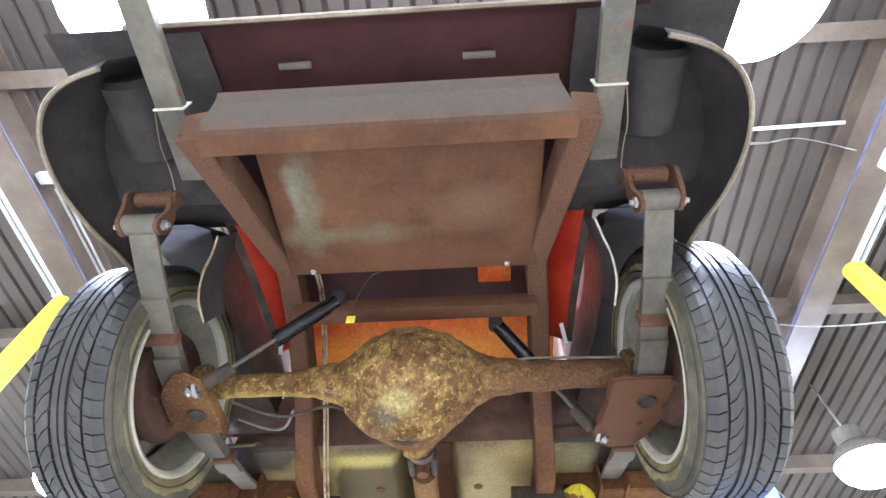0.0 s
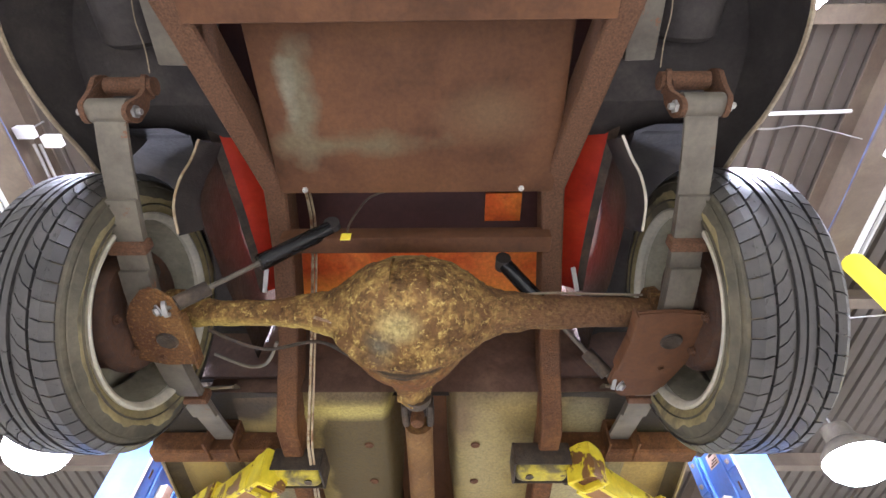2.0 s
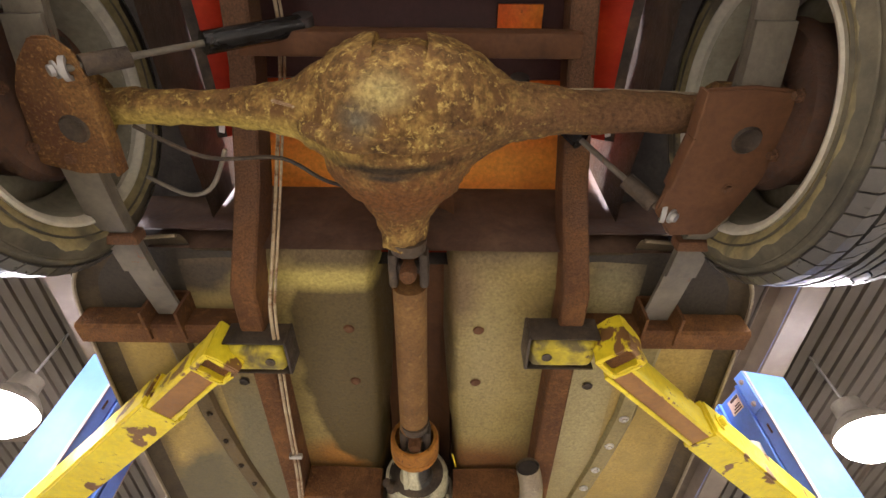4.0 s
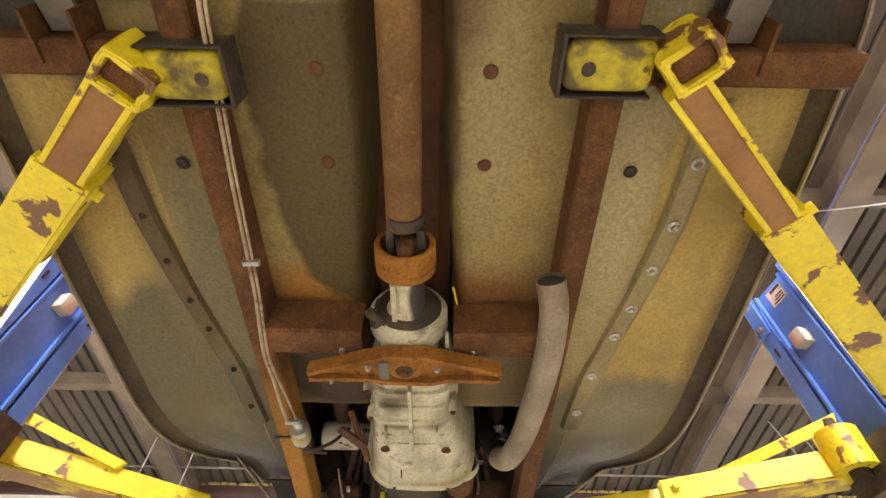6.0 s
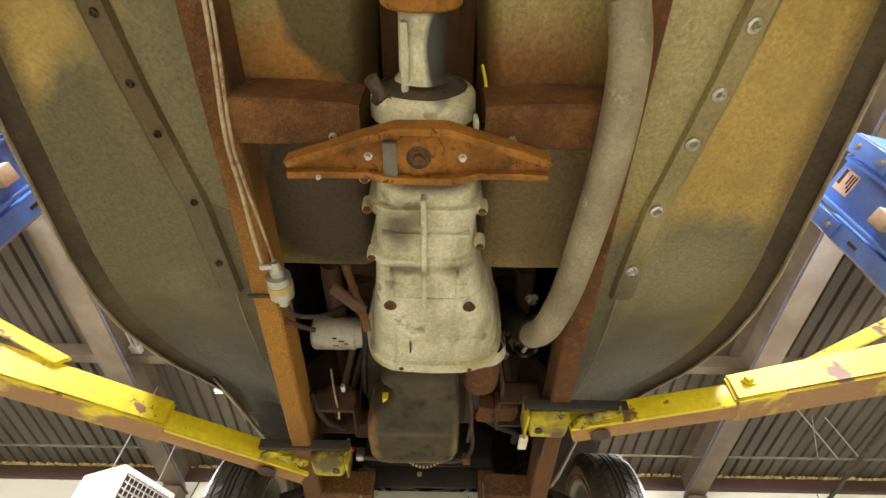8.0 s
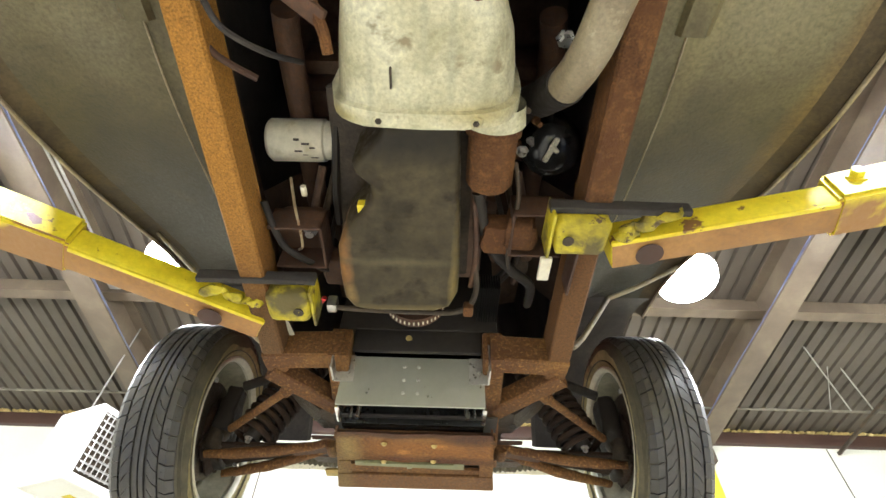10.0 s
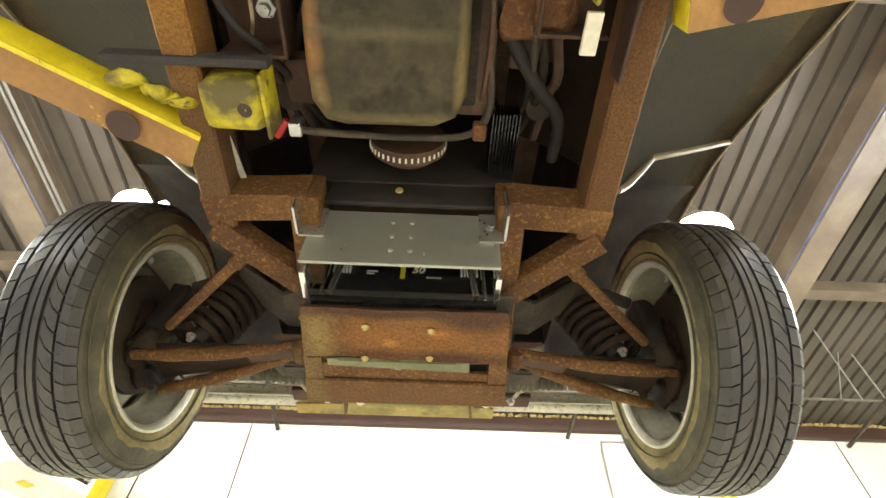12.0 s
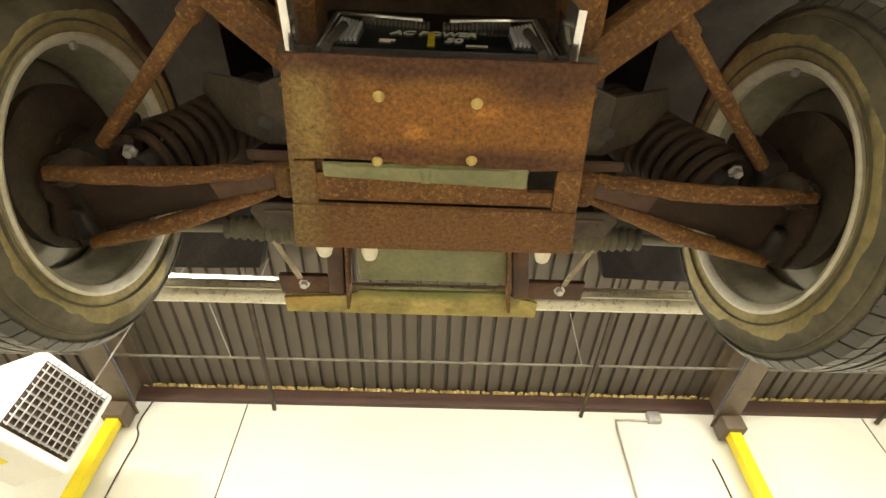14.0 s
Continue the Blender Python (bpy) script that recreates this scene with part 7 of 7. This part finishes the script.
        # bright stay from rail to running board
        if s < 0:
            part("fender_stay", tube(B(), [(-0.365, 3.14, 1.89), (-0.391, 3.145, 1.911), (-0.58, 3.13, 2.085), (-0.76, 3.11, 2.245)], 0.006, 8, 2), M_PIPE, car, "pale metal stay")
            part("rail_strip", bar(B(), (-0.317, 3.06, 1.925), (-0.301, 3.152, 1.92), 0.012, 0.004, 0.001), M_RIM, car, "pale metal strip")
        if s > 0:
            part("fender_stay", tube(B(), [(0.365, 3.125, 1.885), (0.400, 3.136, 1.926), (0.495, 3.164, 2.072), (0.510, 3.168, 2.090), (0.60, 3.18, 2.145), (0.775, 3.215, 2.275)], 0.007, 8, 2), M_PIPE, car, "pale metal stay")
    part("firewall", box(B(), (-0.4, 2.42, 2.19), (0.4, 2.44, 2.9)), M_GREASE, car, "greasy dark brown firewall")
    part("hood_inside", box(B(), (-0.55, 2.3, 2.66), (0.55, 3.95, 2.68)), M_GREASE, car)


chassis()
floor_pans()
fender_rear()
fuel_tank()
rear_axle()
leaf_springs()
driveline()
engine()
fuel_lines()
front_end()
for s in SIDES:
    wheel(s, 0.92, 2.034, 0.562, 0.174, 0.294, 0.204, True)
    wheel(s, 3.57, 1.897, 0.562, 0.172, 0.304, 0.206, False)


# ---- the two-post lift ----
def bare_below(ob, material):
    """The underside worn to bare steel."""
    ob.data.materials.append(material)
    for f in ob.data.polygons:
        if f.normal.z < -0.7:
            f.material_index = 1


def swing_arm(parent, pad, knee, root, zb, wide=0.072, front=False):
    """From the pad under the frame: a bare inner tube to the knee, then a yellow sleeve to the carriage."""
    z0, z1 = zb if isinstance(zb, tuple) else (zb, zb)
    pad, knee, root = Vector((*pad, z0)), Vector((*knee, z0 + (z1 - z0) * 0.35)), Vector((*root, z1))
    d = (knee - pad).normalized()
    arm = new("swing_arm")
    arm.parent = parent
    bm = bar(B(), pad + Vector((0, 0, 0.04)), knee + d * 0.05 + Vector((0, 0, 0.04)), wide, 0.075, 0.006) if not front else bar(B(), pad + Vector((0, 0, 0.031)), knee + d * 0.05 + Vector((0, 0, 0.031)), wide, 0.058, 0.006)
    tb = part("inner_tube", bm, M_YELLOW, arm, "inner tube, yellow at its sides and worn to brown steel below")
    bare_below(tb, M_ARMRUST)
    back = 1 if d.cross(Vector((0, 0, 1))).y < 0 else -1
    for e in ((back,) if front else (-1, 1)):
        q = d.cross(Vector((0, 0, 1))) * e * (wide / 2 - 0.005)
        part("tube_edge", bar(B(), pad + q + Vector((0, 0, 0.0005)), knee + q + Vector((0, 0, 0.0005)), 0.010, 0.006, 0.002), M_YELLOW, tb, "chipped yellow edge")
    dd = (root - knee).normalized()
    n = dd.cross(Vector((0, 0, 1)))
    h0, h1 = (0.078, 0.09) if front else (0.095, 0.105)
    w = wide / 2 + 0.012
    rings = [[knee + n * w, knee - n * w, knee - n * w + Vector((0, 0, h0)), knee + n * w + Vector((0, 0, h0))], [root + n * w * 1.05, root - n * w * 1.05, root - n * w * 1.05 + Vector((0, 0, h1)), root + n * w * 1.05 + Vector((0, 0, h1))]]
    bm = loft(B(), rings)
    bmesh.ops.bevel(bm, geom=list(bm.edges), offset=0.007, segments=2, affect="EDGES")
    sl = part("outer_sleeve", bm, M_YELLOW, arm, "chipped yellow outer sleeve")
    if front:
        bare_below(sl, M_ARMCHIP)
    part("stop_bolt", bolt(B(), knee + dd * 0.05 + n * w + Vector((0, 0, 0.05)), 0.012, 0.016, n), M_YELLOW, arm)
    return arm, d


def pad_head(arm, c, size, toward, zb, rear):
    """The pivoting adapter: a yellow open block with a black rubber-faced saddle beside it."""
    c = Vector((*c, zb))
    d = Vector((*toward, 0)).normalized()
    n = Vector((-d.y, d.x, 0))
    m = Matrix((n, d, Vector((0, 0, 1)))).transposed().to_4x4()
    m.translation = c
    w, t = size
    bm = B()
    sq = ((-1, -1), (1, -1), (1, 1), (-1, 1))
    rings = [[m @ Vector((a * (w - k), b * (t - k), z)) for a, b in sq] for k, z in ((0, -0.005), (0, 0.09), (0.011, 0.09), (0.011, -0.005), (0, -0.005))]
    loft(bm, rings, False)
    bmesh.ops.remove_doubles(bm, verts=bm.verts, dist=1e-5)
    bmesh.ops.bevel(bm, geom=list(bm.edges), offset=0.003, segments=2, affect="EDGES")
    bmesh.ops.subdivide_edges(bm, edges=bm.edges[:], cuts=2)
    for v in bm.verts:
        v.co += noise.noise_vector(v.co * 60) * 0.006
    so = part("pad_socket", bm, M_YELLOW, arm, "chipped yellow open socket", 0)
    part("socket_floor", box(B(), (-w + 0.010, -t + 0.010, 0.012), (w - 0.010, t - 0.010, 0.03), 0.002, 1, m), M_RUST, so, "dark rusty socket floor")


def saddle(arm, x0, x1, y0, y1, z, front=False):
    s = part("saddle_block", box(B(), (x0, y0 + 0.012, z - 0.012), (x1, y1 - 0.012, z + 0.05), 0.020, 4), M_PAD, arm, "worn yellow saddle block")
    if front:
        me = s.data
        for v in me.vertices:
            v.co += noise.noise_vector(v.co * 40) * 0.006
    for yy in () if front else (y0, y1 - 0.012):
        part("saddle_flange", box(B(), (min(x0, x1) - 0.004, yy + 0.005, z - 0.006), (max(x0, x1) + 0.004, yy + 0.010, z + 0.055), 0.003), M_DARKSTEEL, s, "dark steel flange")
    part("end_plate", box(B(), (x0 - 0.007 if x0 < x1 else x0, y0 + 0.003, z - 0.008), (x0 if x0 < x1 else x0 + 0.007, y1 - 0.003, z + 0.055), 0.003), M_PAD if front else M_DARKSTEEL, s, "end plate")
    part("saddle_hole", lathe(B(), [(0, 0), (0, 0.009), (0.004, 0.011), (0.0015, 0)], ((x0 * 0.75 + x1 * 0.25), (y0 + y1) / 2, z - 0.012), ((x0 * 0.75 + x1 * 0.25), (y0 + y1) / 2, 0), 12), M_DARKSTEEL, s)
    return s


def lift_post(s):
    post = thing("lift_post", "blue two-post lift column with chipped yellow swing arms under the car", "car lift", "lift posts")
    # the column is turned towards the car's tail; u runs along its open face, n out of it towards the car
    mid = Vector((1.36, 2.50, 0)) if s > 0 else Vector((-1.235, 2.405, 0))
    n = Vector((-s * 0.978, -0.208, 0))
    u = Vector((-s * 0.208, 0.978, 0))
    m = Matrix((u, n, Vector((0, 0, 1)))).transposed().to_4x4()
    m.translation = mid
    half, deep, top = 0.150, 0.20, 2.685
    sec = [(-half, 0), (-half, -deep), (half, -deep), (half, 0), (0.088, 0), (0.088, -0.008), (half - 0.008, -0.008), (half - 0.008, -deep + 0.008), (-half + 0.008, -deep + 0.008), (-half + 0.008, -0.008), (-0.088, -0.008), (-0.088, 0)]
    bm = loft(B(), [[m @ Vector((a, b, z)) for a, b in sec] for z in (0.02, top)])
    bmesh.ops.recalc_face_normals(bm, faces=bm.faces[:])
    part("column", bm, M_BLUE, post, "blue painted steel column", 0)
    part("base_plate", box(B(), (-0.25, -0.32, 0), (0.25, 0.06, 0.02), 0.003, 2, m), M_BLUE, post)
    carriage = part("carriage", box(B(), (-0.13, -0.12, 1.78), (0.13, 0.045, 2.0), 0.008, 2, m), M_DARKSTEEL, post, "dark greasy carriage")
    part("carriage_lip", box(B(), (-0.14, 0.046, 1.80), (0.14, 0.058, 1.86), 0.004, 2, m), M_SPRING, carriage, "grey steel lip")
    # sliding inner face with two raised edges
    part("slider", box(B(), (-0.080, -0.030, 2.0), (0.080, -0.014, 2.665), 0.003, 2, m), M_BLUE, post, "blue carriage slide")
    for a in (-0.071, 0.071):
        part("slide_rib", box(B(), (a - 0.007, -0.014, 2.0), (a + 0.007, 0.002, 2.665), 0.003, 2, m), M_BLUE, post)
    for e in (-1, 1):
        cap = part("flange_cap", box(B(), (e * 0.119 - 0.029, 0.001, 2.50), (e * 0.119 + 0.029, 0.008, top + 0.004), 0.002, 1, m), M_BLUE, post, "blue bolted cap strip")
        for z in (2.535, 2.645):
            part("column_bolt", bolt(B(), m @ Vector((e * 0.119, 0.008, z)), 0.008, 0.010, n), M_GALV, cap, "bright bolt")
        part("flange_edge", box(B(), (e * 0.1495 - 0.002, -0.010, 0.05), (e * 0.1495 + 0.002, 0.002, top), 0.0, 1, m), M_GALV, post, "thin bright edge strip")
        part("cap_slot", box(B(), (e * 0.119 - 0.005, 0.0005, 2.40), (e * 0.119 + 0.005, 0.002, 2.44), 0.0, 1, m), M_DARKSTEEL, post, "dark slot")
    lab = part("label_plate", box(B(), (-0.045, -0.0138, 2.575), (0.030, -0.0115, 2.645), 0.0005, 1, m), M_WHITE, post, "white warning label")
    part("label_bar", box(B(), (-0.042, -0.0114, 2.628), (0.010, -0.0105, 2.641), 0.0, 1, m), M_BLACK, lab, "dark band")
    for k in range(3):
        part("label_bar", box(B(), (-0.038, -0.0114, 2.580 + k * 0.011), (0.018 - 0.010 * k, -0.0105, 2.586 + k * 0.011), 0.0, 1, m), M_DARKSTEEL, lab)
    part("lock_box", box(B(), (-0.028, -0.014, 2.36), (0.026, 0.030, 2.42), 0.004, 2, m), M_RIM, post, "pale grey lock box")
    part("cable", tube(B(), [m @ Vector((0.155, -0.03, 1.2)), m @ Vector((0.158, -0.03, 1.9)), m @ Vector((0.156, -0.03, top))], 0.004, 6), M_HOSE, post)
    # rear arm
    if s > 0:
        arm, d = swing_arm(post, (0.425, 1.43), (0.672, 1.669), (1.28, 2.25), 1.905, 0.062)
        pad_head(arm, (0.425, 1.395), (0.040, 0.034), (0.668, 0.744), 1.90, True)
        saddle(arm, 0.248, 0.385, 1.362, 1.464, 1.94)
        arm2, d = swing_arm(post, (0.375, 2.825), (0.765, 2.735), (1.30, 2.60), (1.865, 1.92), 0.072, True)
        saddle(arm2, 0.255, 0.358, 2.722, 2.828, 1.862, True)
    else:
        arm, d = swing_arm(post, (-0.42, 1.448), (-0.566, 1.594), (-1.28, 2.29), 1.905)
        pad_head(arm, (-0.40, 1.435), (0.040, 0.034), (-0.69, 0.72), 1.90, True)
        saddle(arm, -0.262, -0.385, 1.388, 1.490, 1.94)
        arm2, d = swing_arm(post, (-0.345, 3.075), (-0.700, 2.890), (-1.30, 2.60), (1.865, 1.92), 0.072, True)
        saddle(arm2, -0.218, -0.312, 2.934, 3.042, 1.862, True)
    part("tube_hole", lathe(B(), [(0, 0), (0, 0.024), (0.003, 0.026), (0.0015, 0)], (s * 0.445, 2.815 if s > 0 else 3.03, 1.8665), (s * 0.445, 2.815 if s > 0 else 3.03, 0), 18), M_TRIM, arm2, "dark round hole")
    # lumpy welded lug on the arm's end and the black plate behind the saddle
    c = Vector((0.425, 2.755, 1.875)) if s > 0 else Vector((-0.39, 2.975, 1.875))
    d = Vector((0.78, -0.62, 0)) if s > 0 else Vector((-0.90, -0.42, 0))
    for k in range(5):
        bm = B()
        bmesh.ops.create_icosphere(bm, subdivisions=3, radius=0.02, matrix=Matrix.Translation(c + d * (0.022 * (k - 2)) + Vector((0.004 * (-1) ** k, 0, 0.005 * (k % 2)))) @ Matrix.Rotation(math.atan2(d.y, d.x) + s * 0.5, 4, "Z") @ Matrix.Diagonal((1.15, 0.55, 0.55, 1)))
        for v in bm.verts:
            v.co += noise.noise_vector(v.co * 45) * 0.010 + noise.noise_vector(v.co * 120) * 0.004
        part("weld_lug", bm, M_PAD, arm2, "lumpy welded yellow lug", 60)
    xa, xb, ya = (0.245, 0.50, 2.720) if s > 0 else (-0.45, -0.205, 2.922)
    part("back_plate", box(B(), (xa, ya, 1.874), (xb, ya + 0.014, 1.902), 0.003), M_BLACK, arm2, "black steel plate")
    # gusset web over the arm's root and the hinge pin
    bm = loft(B(), [[(s * x, y + dy, z) for x, y, z in ((1.30, 2.52, 2.10), (1.22, 2.555, 2.075), (0.93, 2.715, 1.995), (0.95, 2.705, 1.968), (1.20, 2.57, 2.035), (1.29, 2.53, 2.05))] for dy in (-0.006, 0.006)])
    part("gusset", bm, M_YELLOW, arm2, "yellow gusset strap", 0)
    part("hinge_boss", lathe(B(), [(-0.06, 0.030), (-0.06, 0.062), (0.06, 0.062), (0.06, 0.030), (-0.06, 0.030)], (s * 1.285, 2.545, 1.985), (s * 1.285, 2.545, 3), 28), M_YELLOW, arm2, "yellow hinge boss")
    part("hinge_pin", lathe(B(), [(-0.085, 0), (-0.085, 0.026), (0.10, 0.026), (0.10, 0)], (s * 1.285, 2.545, 1.985), (s * 1.285, 2.545, 3), 20), M_DARKSTEEL, arm2, "dark hinge pin")
    return post


for s in SIDES:
    lift_post(s)
